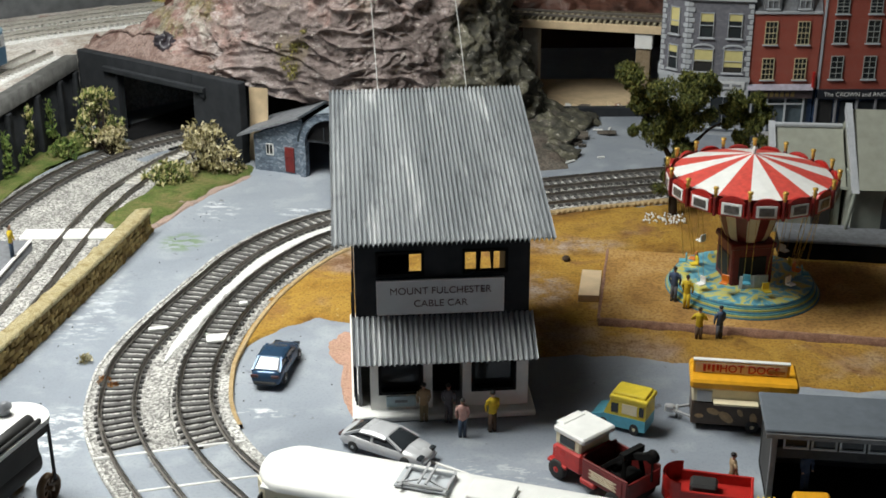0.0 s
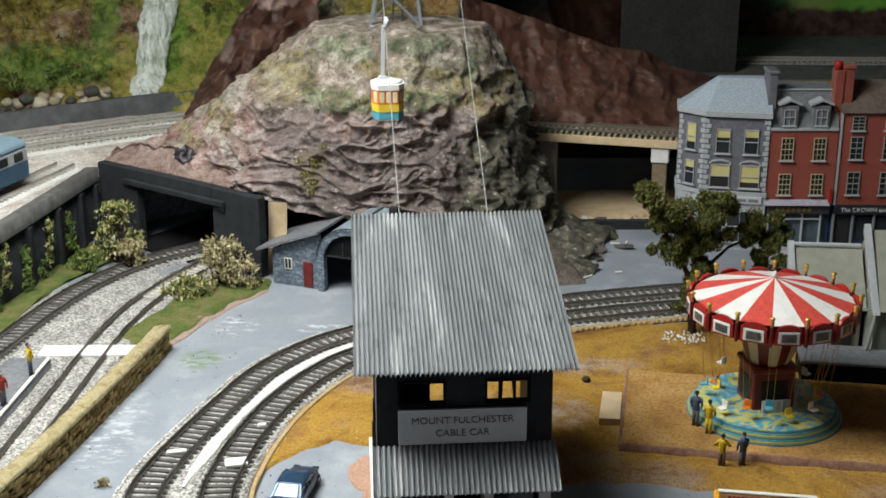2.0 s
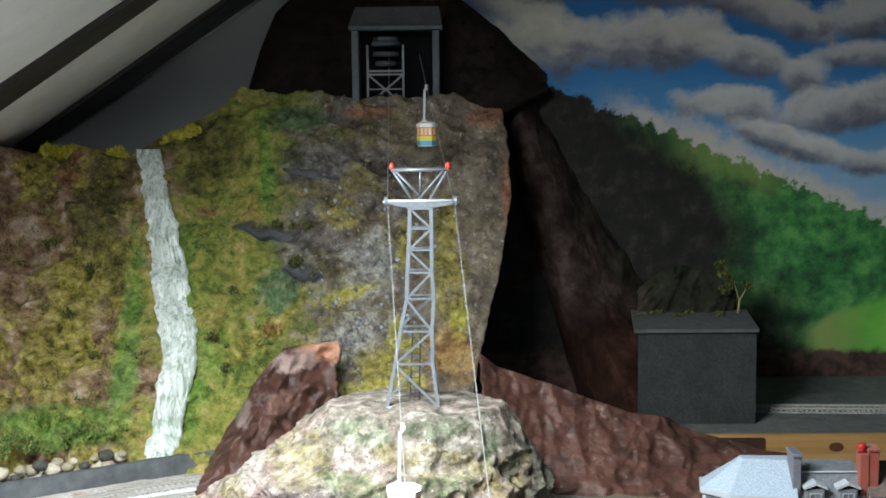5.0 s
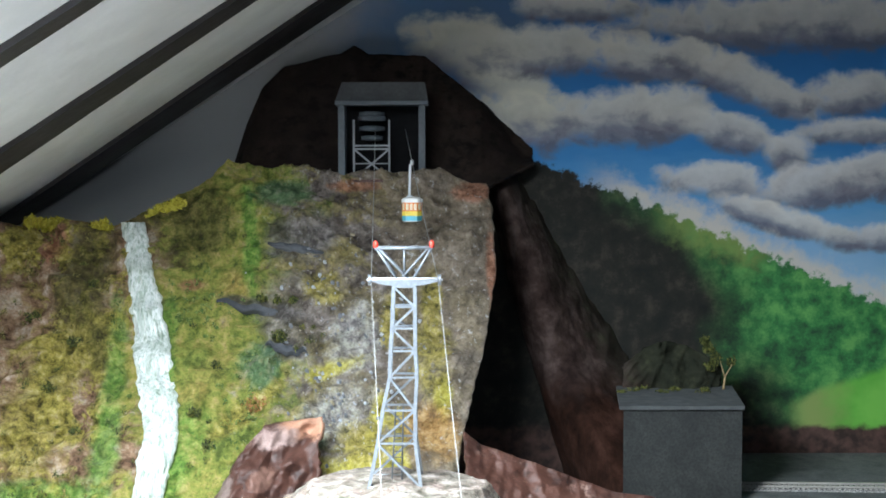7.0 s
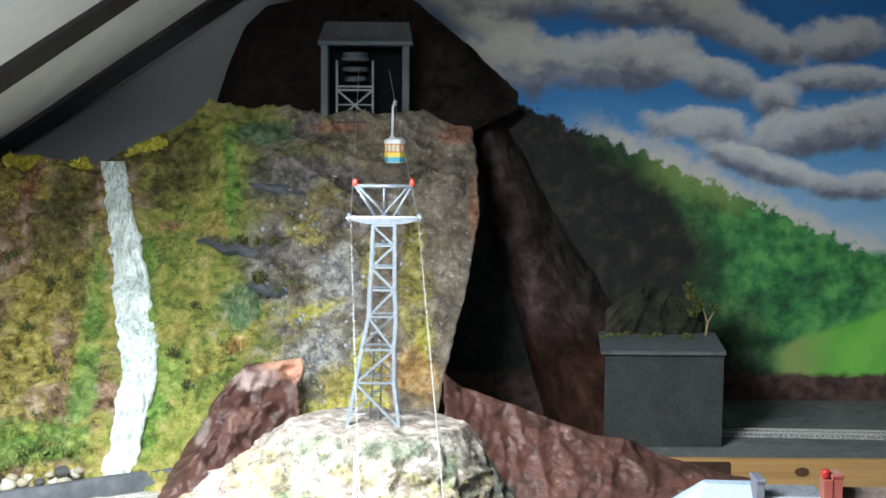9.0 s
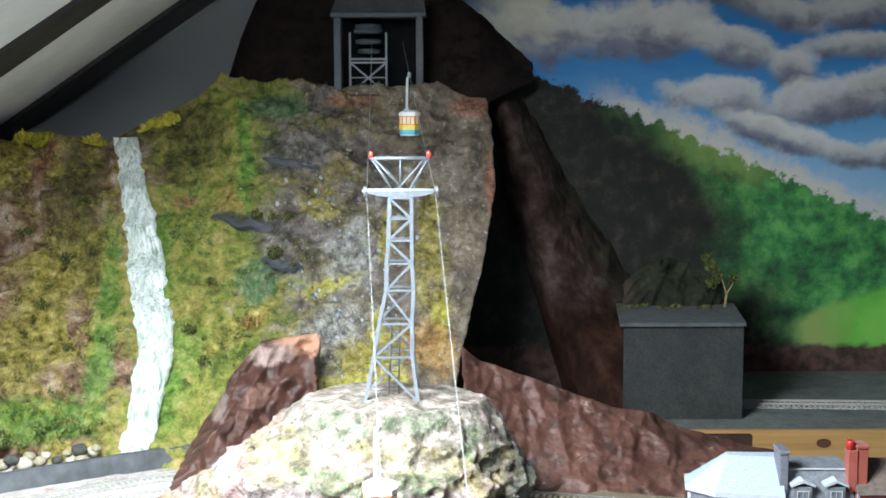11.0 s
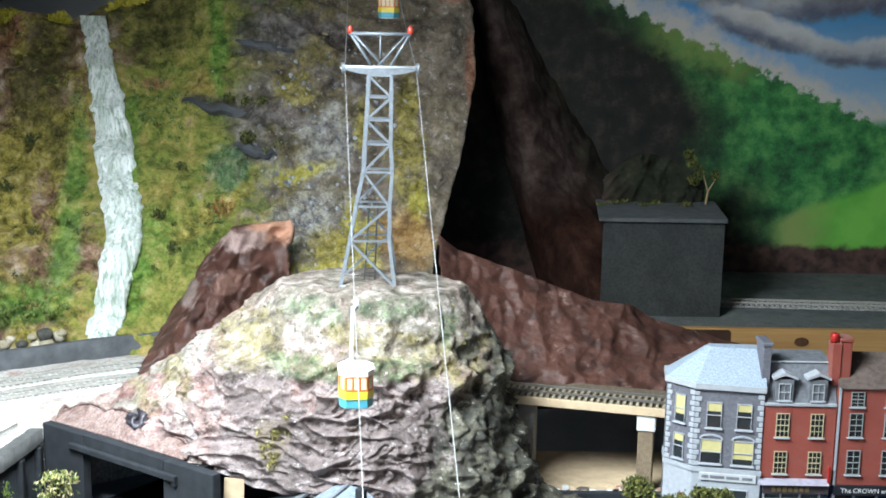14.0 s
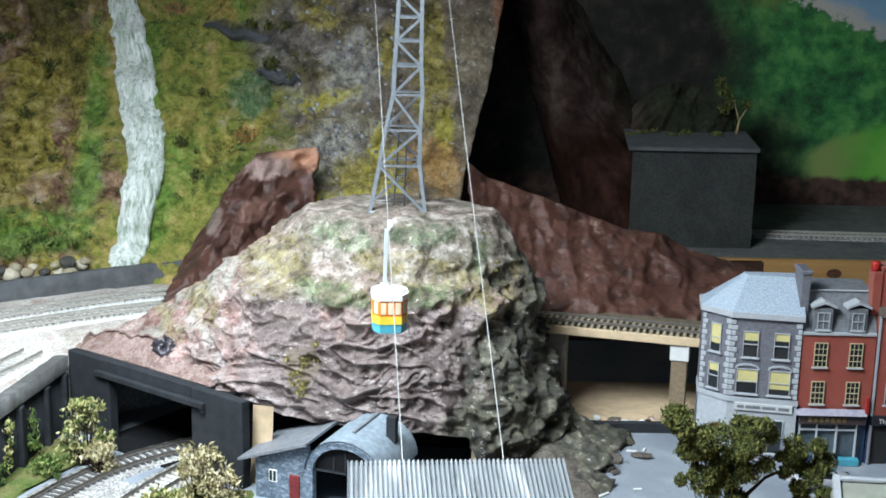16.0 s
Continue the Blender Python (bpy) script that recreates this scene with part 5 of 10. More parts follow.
def lump_pt(u, v):
    a, b = 2 * math.pi * u, math.pi * (v - 0.5) * 0.999
    q = Vector((math.cos(a) * math.cos(b), math.sin(a) * math.cos(b), math.sin(b)))
    r = 0.0080 * (1 + 0.9 * (0.2 - abs(noise.noise(q * 1.3 + Vector((4, 1, 2))))) + 0.35 * (0.2 - abs(noise.noise(q * 3.1 + Vector((1, 7, 2))))) + 0.3 * noise.noise(q * 0.9))
    return (-0.2145 + q.x * r * 1.2, 1.0185 + q.y * r, 0.0745 + q.z * r * 1.1)


mb = Mesh()
mb.sheet(lump_pt, 40, 24, loop=True)
tagged(part("crumpled_sheet", mb, plain("shiny_black_plastic", (0.055, 0.048, 0.060), 0.35, 0, 0.6, 120)), "crumpled dark grey plastic poking out over the tunnel", "plastic sheet")


def lip_pt(u, v):
    """A wet-looking crumpled flap rising from the portal's top to a curled edge."""
    lo = Vector((-0.286, 1.050, 0.0655)).lerp(Vector((-0.172, 0.968, 0.0655)), u)
    hi = Vector((-0.288, 1.076, 0.0665)).lerp(Vector((-0.166, 0.990, 0.0720)), u)
    hi.z += 0.013 * math.sin(math.pi * min(1.0, u * 1.25)) ** 0.7 + 0.004 * nz(u, 8, 0, 7)
    p = lo.lerp(hi, v)
    w = abs(noise.noise(Vector((p.x * 60 - p.z * 40, p.y * 60, 2.0)))) * min(1.0, v * 4)
    edge = max(0.0, v - 0.82) / 0.18
    return (p.x, p.y - 0.006 * edge * edge - 0.004 * w, p.z - 0.002 + 0.009 * (0.3 - w) * min(1.0, v * 4) + 0.0015 * nz(p.x, p.y, 2, 160) * v - 0.002 * edge)


mb = Mesh()
mb.sheet(lip_pt, 90, 30)
flap = blotched("wet_pink_plaster", [(0.070, 0.036, 0.028), (0.22, 0.135, 0.112), (0.44, 0.33, 0.295), (0.16, 0.085, 0.068), (0.56, 0.48, 0.45)], 42, 0.38, 0.8, 0.002)
ob = setting("rock_7", mb, flap, "crumpled shiny red-brown plaster flap over the tunnel", "rock", False)
ob.modifiers.new("thickness", "SOLIDIFY").thickness = 0.0016


def lumpy(fn, nu, nv, amp, freq, seed=0.0):
    """A sheet crumpled like stiff cloth: broad swells with creases and a few sharp folds."""
    def g(u, v):
        x, y, z = fn(u, v)
        w = 0.5 * fbm(x + seed, y, z, freq * 0.7, 2)
        p = Vector((x * freq + seed + w, y * freq, z * freq * 0.8 - x * freq * 0.6 + w))
        d = amp * (1.0 * fbm(x + seed, y, z, freq * 0.55, 2) + 0.95 * (0.3 - abs(noise.noise(p))) + 0.45 * (0.3 - abs(noise.noise(p * 2.6 + Vector((3, 1, 7))))) + 0.12 * fbm(x, y, z, freq * 7, 3))
        return (x + 0.3 * d, y - d, z + 0.4 * d)
    m = Mesh()
    m.sheet(g, nu, nv)
    return m


# red-brown tunnel mouth rock beside the waterfall
def left_rock(u, v):
    xs = interp(u, [0, 0.25, 0.55, 0.8, 1], [-0.248, -0.228, -0.198, -0.170, -0.126])
    top = interp(u, [0, 0.25, 0.55, 0.72, 1], [0.080, 0.112, 0.158, 0.180, 0.184])
    z = 0.055 + v * (top - 0.055)
    return (xs, 1.165 + 0.06 * u + 0.05 * v * v - 0.045 * math.sin(math.pi * u) * (1 - v) + 0.02 * v, z)


def fold(a, b, c, f=27.0):
    """Facets and sharp ridges, like crumpled stiff paper."""
    w = 0.35 * fbm(a, b, c, 14, 2)
    p = Vector((a * f + w, b * f * 0.7, c * f * 0.8 - a * f * 0.5 + w))
    d1, d2 = noise.voronoi(p)[0][:2]
    q = noise.voronoi(p * 2.4 + Vector((3, 1, 7)))[0][0]
    return 0.030 * (0.45 - d1) + 0.012 * max(0.0, 0.22 - (d2 - d1)) + 0.009 * (0.4 - q)


mb = lumpy(left_rock, 130, 90, 0.012, 18)
mb.v = [(a + 0.002 * nz(a, b, c, 110), b - fold(a, b, c) + 0.002 * nz(b, c, a, 110), c + 0.25 * fold(a, b, c)) for a, b, c in mb.v]
ob = setting("rock_1", mb, M["redrock"], "crumpled red-brown rock at the tunnel mouth", "rock", False)
ob.modifiers.new("thickness", "SOLIDIFY").thickness = 0.005


def right_slope(u, v):
    x = 0.013 + 0.287 * u
    top = interp(x, [0.0, 0.015, 0.03, 0.095, 0.15, 0.19, 0.215, 0.271, 0.32], [0.188, 0.186, 0.174, 0.150, 0.129, 0.124, 0.112, 0.094, 0.085])
    bot = interp(x, [0.0, 0.08, 0.30], [0.115, 0.076, 0.062])
    return (x, 1.128 + 0.085 * v, bot + (top - bot) * v)


mb = lumpy(right_slope, 240, 90, 0.008, 17, 5.0)
mb.v = [(a, b - 0.28 * fold(a, b, c, 34.0), c + 0.10 * fold(a, b, c, 34.0)) for a, b, c in mb.v]
ob = setting("rock_2", mb, M["redrock"], "sloping red-brown rock bank above the bridge", "rock", False)
ob.modifiers.new("thickness", "SOLIDIFY").thickness = 0.004


# dark hollow right of the cliff and the wooded rock beyond it
def inner_rock(u, v):
    z = 0.03 + v * (0.42 - 0.03)
    xl = interp(z, [0.03, 0.134, 0.237, 0.353, 0.42], [0.150, 0.120, 0.090, 0.062, 0.050])
    xr = interp(z, [0.03, 0.10, 0.15, 0.20, 0.27, 0.35, 0.42], [0.290, 0.278, 0.250, 0.220, 0.178, 0.132, 0.095])
    x = xl + (xr - xl) * u
    return (x, 1.565 + 0.122 * u ** 1.6 + 0.05 * v * (1 - u) + 0.06 * (1 - u) ** 6 - 0.95 * max(0.0, 0.19 - z) * min(1.0, u * 3), z)


n = Nodes("dark_wooded_rock")
x_, y_, z_ = n.xyz()
b_ = n.noise(40, 5, 0.65)
# part of the hollow's shade is put into these dark browns
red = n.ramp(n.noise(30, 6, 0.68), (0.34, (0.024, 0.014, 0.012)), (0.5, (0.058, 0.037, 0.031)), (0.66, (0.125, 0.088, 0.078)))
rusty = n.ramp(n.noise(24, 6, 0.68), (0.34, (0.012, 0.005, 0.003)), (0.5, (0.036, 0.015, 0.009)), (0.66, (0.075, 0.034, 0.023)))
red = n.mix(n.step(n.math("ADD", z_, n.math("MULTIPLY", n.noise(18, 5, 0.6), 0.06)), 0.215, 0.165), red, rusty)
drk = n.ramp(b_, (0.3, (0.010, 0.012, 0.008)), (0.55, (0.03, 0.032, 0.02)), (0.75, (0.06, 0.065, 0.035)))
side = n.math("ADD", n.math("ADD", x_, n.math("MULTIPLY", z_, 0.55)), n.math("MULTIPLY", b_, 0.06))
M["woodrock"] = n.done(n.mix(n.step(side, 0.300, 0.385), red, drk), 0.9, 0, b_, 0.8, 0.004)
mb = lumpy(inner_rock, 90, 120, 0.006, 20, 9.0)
ob = setting("rock_3", mb, M["woodrock"], "dark brown rock flank with deep shade painted in, painted trees above", "rock", False)
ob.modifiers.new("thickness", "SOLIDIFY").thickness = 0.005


mb = Mesh()
mb.box((0.10, 1.30, 0.04), (0.40, 0.01, 0.08))
setting("bridge_backing", mb, plain("dark_brown_board", (0.050, 0.026, 0.017), 0.85, 0, 0.4, 40), "dark brown board behind the bridge", "backing")


def top_rock(u, v):
    x = -0.275 + 0.382 * u
    top = interp(x, [-0.275, -0.266, -0.251, -0.23, -0.202, -0.133, -0.116, -0.099, -0.029, 0.053, 0.13, 0.15], [0.40, 0.439, 0.484, 0.532, 0.560, 0.573, 0.583, 0.571, 0.566, 0.504, 0.435, 0.41])
    bot = interp(x, [-0.275, 0.02, 0.05, 0.10, 0.145], [0.375, 0.385, 0.408, 0.434, 0.445])
    z = bot + (max(top, bot + 0.004) - bot) * v
    return (x, min(1.672, 1.575 + 0.07 * v ** 0.8 + 1.0 * max(0.0, x - 0.04)), z)


mb = lumpy(top_rock, 130, 60, 0.008, 17, 2.0)
ob = setting("rock_4", mb, M["darkrock"], "dark brown mountain top round the upper station", "rock", False)
ob.modifiers.new("thickness", "SOLIDIFY").thickness = 0.005

# ---- cable car station ----
n = Nodes("weathered_corrugated_sheet")
a_, b_ = n.noise(45, 5, 0.6, n.stretch(1.0, 0.12, 1.0)), n.noise(220, 4, 0.6, n.stretch(1.0, 0.3, 1.0))
c_ = n.ramp(a_, (0.3, (0.175, 0.190, 0.205)), (0.55, (0.27, 0.285, 0.30)), (0.75, (0.37, 0.385, 0.40)))
c_ = n.mix(n.ramp(b_, (0.32, 0.5), (0.44, 0.0)), c_, (0.06, 0.062, 0.066))
c_ = n.mix(n.ramp(n.noise(75, 4, 0.6, n.stretch(1.0, 0.16, 1.0)), (0.58, 0.0), (0.66, 0.8)), c_, (0.52, 0.53, 0.54))
M["tin"] = n.done(c_, n.ramp(a_, (0.3, 0.35), (0.7, 0.5)), 0.35, b_, 0.3, 0.0003)
M["cream"] = plain("cream_paint", (0.74, 0.66, 0.46), 0.5, 0, 0.12, 150)
M["red"] = plain("red_paint", (0.45, 0.025, 0.02), 0.35, 0, 0.25, 200)
M["maroon"] = plain("dark_red_paint", (0.16, 0.015, 0.014), 0.45, 0, 0.3, 200)
M["yellow"] = plain("yellow_paint", (0.75, 0.36, 0.02), 0.35, 0, 0.18, 200)
M["brightyellow"] = plain("lemon_paint", (0.75, 0.58, 0.05), 0.4, 0, 0.15, 200)
M["orange"] = plain("orange_paint", (0.72, 0.20, 0.02), 0.4, 0, 0.15, 200)
M["sky"] = plain("light_blue_paint", (0.10, 0.38, 0.50), 0.4, 0, 0.2, 200)
M["navy"] = plain("dark_blue_paint", (0.03, 0.06, 0.13), 0.3, 0, 0.2, 200)
M["steel"] = plain("blue_grey_metal", (0.40, 0.45, 0.52), 0.35, 0.5, 0.2, 200)
M["silver"] = plain("silver_paint", (0.60, 0.61, 0.63), 0.35, 0.35, 0.10, 200)
M["tyre"] = plain("black_rubber", (0.02, 0.02, 0.02), 0.7, 0, 0.3, 200)
M["gold"] = plain("gold_paint", (0.70, 0.45, 0.10), 0.35, 0.6, 0.2, 300)
M["signgrey"] = plain("pale_grey_board", (0.50, 0.53, 0.56), 0.5, 0, 0.08, 120)
M["skin"] = plain("flesh_paint", (0.45, 0.27, 0.19), 0.6, 0, 0.15, 300)
M["slate"] = plain("grey_slate", (0.20, 0.21, 0.23), 0.6, 0, 0.4, 260)


def lettering(text, size, material, parent, m, depth=0.0002, bold=0.0, name="lettering"):
    cu = bpy.data.curves.new(name, "FONT")
    cu.body, cu.size, cu.align_x, cu.align_y, cu.extrude, cu.offset = text, size, "CENTER", "CENTER", depth, bold
    tmp = bpy.data.objects.new(name, cu)
    scene.collection.objects.link(tmp)
    bpy.context.view_layer.update()
    me = bpy.data.meshes.new_from_object(tmp.evaluated_get(bpy.context.evaluated_depsgraph_get()))
    bpy.data.objects.remove(tmp)
    me.materials.clear()
    me.materials.append(material)
    ob = new(name, me)
    ob.parent = parent
    ob.matrix_local = m
    return ob


def corrugated(w, length, n, amp, thick=0.0006, per=8):
    """Sheet lying along +y from the origin, centred in x, ridges running along y."""
    m = Mesh()
    N = n * per

    def f(u, v, dz=0.0):
        return (-w / 2 + w * u, length * v, amp * (2.0 * abs(math.cos(math.pi * n * u)) ** 0.75 - 1.0) + dz + 0.0004 * nz(u * 3, v * 3, dz, 3))
    m.sheet(lambda u, v: f(u, v), N, 4)
    m.sheet(lambda u, v: f(u, v, -thick), N, 4)
    m.add([], [])
    return m


station = thing("cable_car_station", "two-storey dark cable car station with tin roof and white base", "building", pose(0.004, 0.560, 0, 0, 0, 4))
W = 0.0418
mb = Mesh()
mb.box((0, 0.049, 0.0016), (0.090, 0.118, 0.0032), 0.0006)
part("plinth", mb, M["white"], station, "white plinth slab")
# ground floor front: window, door, window
mb = Mesh()
pierced(mb, [-W + 0.006, -0.0315, -0.0105, -0.0055, 0.0095, 0.0150, 0.0345, W], [0.003, 0.0125, 0.0130, 0.0275, 0.029, 0.042],
        [(1, 1), (1, 2), (1, 3), (3, 0), (3, 1), (3, 2), (5, 2), (5, 3)], -0.003, 0.001)
part("front_wall", mb, M["white"], station, "white painted ground floor front")
for xc in (-0.021, 0.02475):
    mb = Mesh()
    ring_frame(mb, 0.0204, 0.0162, 0.0016, 0.006, Matrix.Translation((xc, -0.0015, 0.0209)))
    wf = part("window", mb, M["black"], station, "dark framed window")
    mb = Mesh()
    mb.box((xc, 0.0012, 0.021), (0.0205, 0.0008, 0.0155))
    part("pane", mb, M["glassdark"], wf)
mb = Mesh()
mb.box((0.002, 0.014, 0.0155), (0.0148, 0.001, 0.025))
part("door", mb, M["black"], station, "open dark doorway")
mb = Mesh()
mb.box((-0.021, -0.0034, 0.0078), (0.0145, 0.0007, 0.0058), 0.0002)
tk = part("notice", mb, plain("pale_blue_notice", (0.42, 0.54, 0.60), 0.5, 0, 0.1), station, "pale blue notice board")
mb = Mesh()
mb.box((-0.021, -0.0039, 0.0079), (0.0062, 0.0002, 0.0013))
part("writing_bar", mb, M["slate"], tk)
# side and upper walls
side_board = plain("grey_side_board", (0.10, 0.105, 0.115), 0.6, 0, 0.3)
for s in (-1, 1):
    mb = Mesh()
    mb.box((s * (W - 0.0008), 0.052, 0.030), (0.0016, 0.102, 0.055))
    part("side_wall", mb, side_board, station)
mb = Mesh()
pierced(mb, [-W, -0.0312, -0.0095, 0.0100, 0.0305, W], [0.042, 0.0748, 0.0860, 0.0945], [(1, 1), (3, 1)], -0.0005, 0.0017)
part("upper_wall", mb, M["charcoal"], station, "charcoal upper storey front")
mb = Mesh()
for s in (-1, 1):
    mb.prism([(0.0, 0.055), (0.104, 0.055), (0.104, 0.124), (0.0, 0.093)], s * (W - 0.0016) - 0.0009, s * (W - 0.0016) + 0.0009, "x")
mb.box((0, 0.103, 0.098), (2 * W - 0.006, 0.002, 0.052))
mb.box((-0.026, 0.06, 0.055), (0.026, 0.002, 0.085))
part("inner_wall", mb, M["black"], station)
mb = Mesh()
for x0, x1 in ((-0.0312, -0.0095), (0.0100, 0.0305)):
    for x in (x0, x1):
        mb.box((x, 0.0002, 0.0804), (0.0012, 0.0036, 0.0118))
    for z in (0.0748, 0.0860):
        mb.box(((x0 + x1) / 2, 0.0002, z), (x1 - x0 + 0.001, 0.0036, 0.0010))
mb.box((0.0165, 0.0004, 0.0804), (0.0010, 0.002, 0.0112))
mb.box((0.0238, 0.0004, 0.0804), (0.0010, 0.002, 0.0112))
mb.bar((0.0195, 0.02, 0.066), (0.0205, 0.02, 0.09), 0.0012, 0.0012)
mb.bar((0.0262, 0.02, 0.066), (0.0240, 0.02, 0.09), 0.0010, 0.0010)
part("window_frame", mb, M["black"], station)
# main roof
roof_len = math.hypot(0.135, 0.035)
rf = part("roof", corrugated(0.104, roof_len, 46, 0.00115), M["tin"], station, "weathered corrugated tin roof", False)
rf.matrix_local = Matrix.Translation((0.0, -0.0130, 0.0955)) @ Matrix.Rotation(math.atan2(0.035, 0.135), 4, "X")
mb = Mesh()
mb.box((0, 0.121, 0.106), (0.102, 0.0015, 0.048))
part("rear_board", mb, M["charcoal"], station)
pr = part("porch_roof", corrugated(0.0875, math.hypot(0.021, 0.0155), 34, 0.00095), M["tin"], station, "corrugated tin porch roof", False)
pr.matrix_local = Matrix.Translation((0.0, -0.0215, 0.0375)) @ Matrix.Rotation(math.atan2(0.0155, 0.021), 4, "X")
mb = Mesh()
for i in range(3):
    mb.box((-W - 0.0008 - i * 0.0005, 0.004 + i * 0.004, 0.043 - 0.007 * i), (0.0008, 0.0028, 0.09 - 0.014 * i))
part("corner_strip", mb, M["charcoal"], station)
mb = Mesh()
mb.box((0, 0, 0), (0.0600, 0.0012, 0.0172), 0.0006)
sg = part("sign", mb, M["signgrey"], station, "pale sign board lettered MOUNT FULCHESTER CABLE CAR")
sg.matrix_local = Matrix.Translation((-0.0012, -0.0024, 0.0637))
mb = Mesh()
for c, s in (((0, 0, 0.0086), (0.0606, 0.0016, 0.0007)), ((0, 0, -0.0086), (0.0606, 0.0016, 0.0007)), ((-0.0302, 0, 0), (0.0007, 0.0016, 0.0172)), ((0.0302, 0, 0), (0.0007, 0.0016, 0.0172))):
    mb.box(c, s, 0.0002)
part("sign_frame", mb, M["silver"], sg)
ink = plain("dark_red_ink", (0.055, 0.010, 0.014), 0.6)
lettering("MOUNT FULCHESTER", 0.0050, ink, sg, Matrix.Translation((0, -0.0009, 0.0032)) @ pose(0, 0, 0, 90, 0, 0), 0.0001, -0.00002)
lettering("CABLE CAR", 0.0050, ink, sg, Matrix.Translation((0, -0.0009, -0.0034)) @ pose(0, 0, 0, 90, 0, 0), 0.0001, -0.00002)


# ---- figures ----
def figure(x, y, z, turn, top, legs, label, h=0.0245, arms=0.0, hair=None, lean=0.0, stride=0.0):
    s = 0.89 * h / 0.0245
    m = Mesh()
    for k in (-1, 1):
        m.rod((k * 0.0013, stride * k, 0), (k * 0.0011, 0, 0.0112), 0.0010, 0.0014, 8, 1)
        m.box((k * 0.0013, stride * k - 0.0007, 0.0004), (0.0017, 0.0034, 0.0009), 0.0003, 3)
        a = arms * k
        m.rod((k * 0.0029, 0, 0.0192), (k * (0.0036 + 0.0012 * arms), -0.0006 - 0.0012 * arms, 0.0152), 0.0009, 0.0008, 7, 0)
        m.rod((k * (0.0036 + 0.0012 * arms), -0.0006 - 0.0012 * arms, 0.0152), (k * 0.0030, -0.0016 - 0.002 * arms, 0.0122 + 0.003 * arms), 0.0008, 0.0006, 7, 0)
        m.ball((k * 0.0030, -0.0017 - 0.002 * arms, 0.0118 + 0.003 * arms), 0.0007, 6, 2)
    m.lathe([(0.0015, 0.0105), (0.0021, 0.0115), (0.0019, 0.0145), (0.0026, 0.0182), (0.0022, 0.0200), (0.0008, 0.0206)], 12, (0, 0, 0), 0, True, None, 1.15, 0.72)
    m.rod((0, 0, 0.0200), (0, 0, 0.0217), 0.0008, 0.0008, 7, 2)
    m.ball((0, -0.0001, 0.0229), 0.00155, 10, 2, (0.92, 1.0, 1.1))
    m.ball((0, 0.0003, 0.0235), 0.00152, 10, 3, (0.96, 1.0, 0.85))
    ob = part("figure", m, [top, legs, M["skin"], hair or M["tyre"]])
    ob.matrix_world = pose(x, y, z, lean, 0, turn) @ Matrix.Scale(s, 4)
    return tagged(ob, label, "figurine", "model figures")


C = {k: plain("cloth_" + k, v, 0.8, 0, 0.2, 350) for k, v in dict(tan=(0.34, 0.24, 0.14), grey=(0.10, 0.10, 0.12), pink=(0.60, 0.36, 0.32), denim=(0.05, 0.08, 0.13), yellow=(0.62, 0.44, 0.02), brown=(0.10, 0.06, 0.04), blue=(0.06, 0.09, 0.16), khaki=(0.30, 0.24, 0.14), white=(0.6, 0.58, 0.55), red=(0.35, 0.04, 0.03)).items()}
figure(-0.0055, 0.549, 0, 190, C["tan"], C["khaki"], "painted model figure in tan coat facing the station", 0.0240)
figure(0.0065, 0.548, 0, 170, C["grey"], C["grey"], "painted model figure in dark grey clothes at the door", 0.0240)
figure(0.0130, 0.534, 0, 185, C["pink"], C["denim"], "painted model figure in pink top and jeans", 0.0235)
figure(0.0275, 0.539, 0, 200, C["yellow"], C["brown"], "painted model figure in yellow jacket and brown trousers", 0.0250)
figure(0.1310, 0.484, 0, 100, C["tan"], C["grey"], "walking model figure in tan top beside the garage", 0.0235, stride=0.0022)
figure(0.1640, 0.486, 0, 20, C["blue"], C["blue"], "model figure in blue standing in the shed", 0.0240)
figure(0.138, 0.672, 0.006, 150, C["blue"], C["grey"], "model figure in blue watching the carousel", 0.0245)
figure(0.1435, 0.662, 0.006, 150, C["yellow"], C["yellow"], "model figure in yellow beside the carousel", 0.0235)
figure(0.1450, 0.632, 0, 170, C["yellow"], C["brown"], "model figure in yellow and brown below the carousel", 0.0235, 1.0)
figure(0.1565, 0.633, 0, 200, C["blue"], C["grey"], "model figure in dark clothes below the carousel", 0.0240)
figure(-0.2620, 0.738, 0.009, 90, C["yellow"], C["denim"], "model figure in yellow jacket on the platform", 0.0240)
figure(-0.2650, 0.695, 0.009, 60, C["red"], C["grey"], "model figure in red on the platform edge", 0.0240)


# ---- road vehicles ----
def wheel(parent, x, y, z, r, w, hub, spokes=0):
    m = Mesh()
    m.lathe([(r * 0.62, -w / 2), (r * 0.94, -w / 2), (r, -w * 0.3), (r, w * 0.3), (r * 0.94, w / 2), (r * 0.62, w / 2)], 20, (0, 0, 0), 0, True)
    ob = part("wheel", m, M["tyre"], parent)
    ob.matrix_local = Matrix.Translation((x, y, z)) @ pose(0, 0, 0, 90, 0, 0)
    m = Mesh()
    m.lathe([(r * 0.12, -w * 0.50), (r * 0.30, -w * 0.52), (r * 0.34, -w * 0.40), (r * 0.66, -w * 0.46), (r * 0.66, w * 0.46), (r * 0.34, w * 0.40), (r * 0.30, w * 0.52), (r * 0.14, w * 0.5)], 16, (0, 0, 0), 0, True)
    part("hub", m, hub, ob)
    return ob


M["deepred"] = plain("dark_tail_light", (0.05, 0.008, 0.008), 0.4)


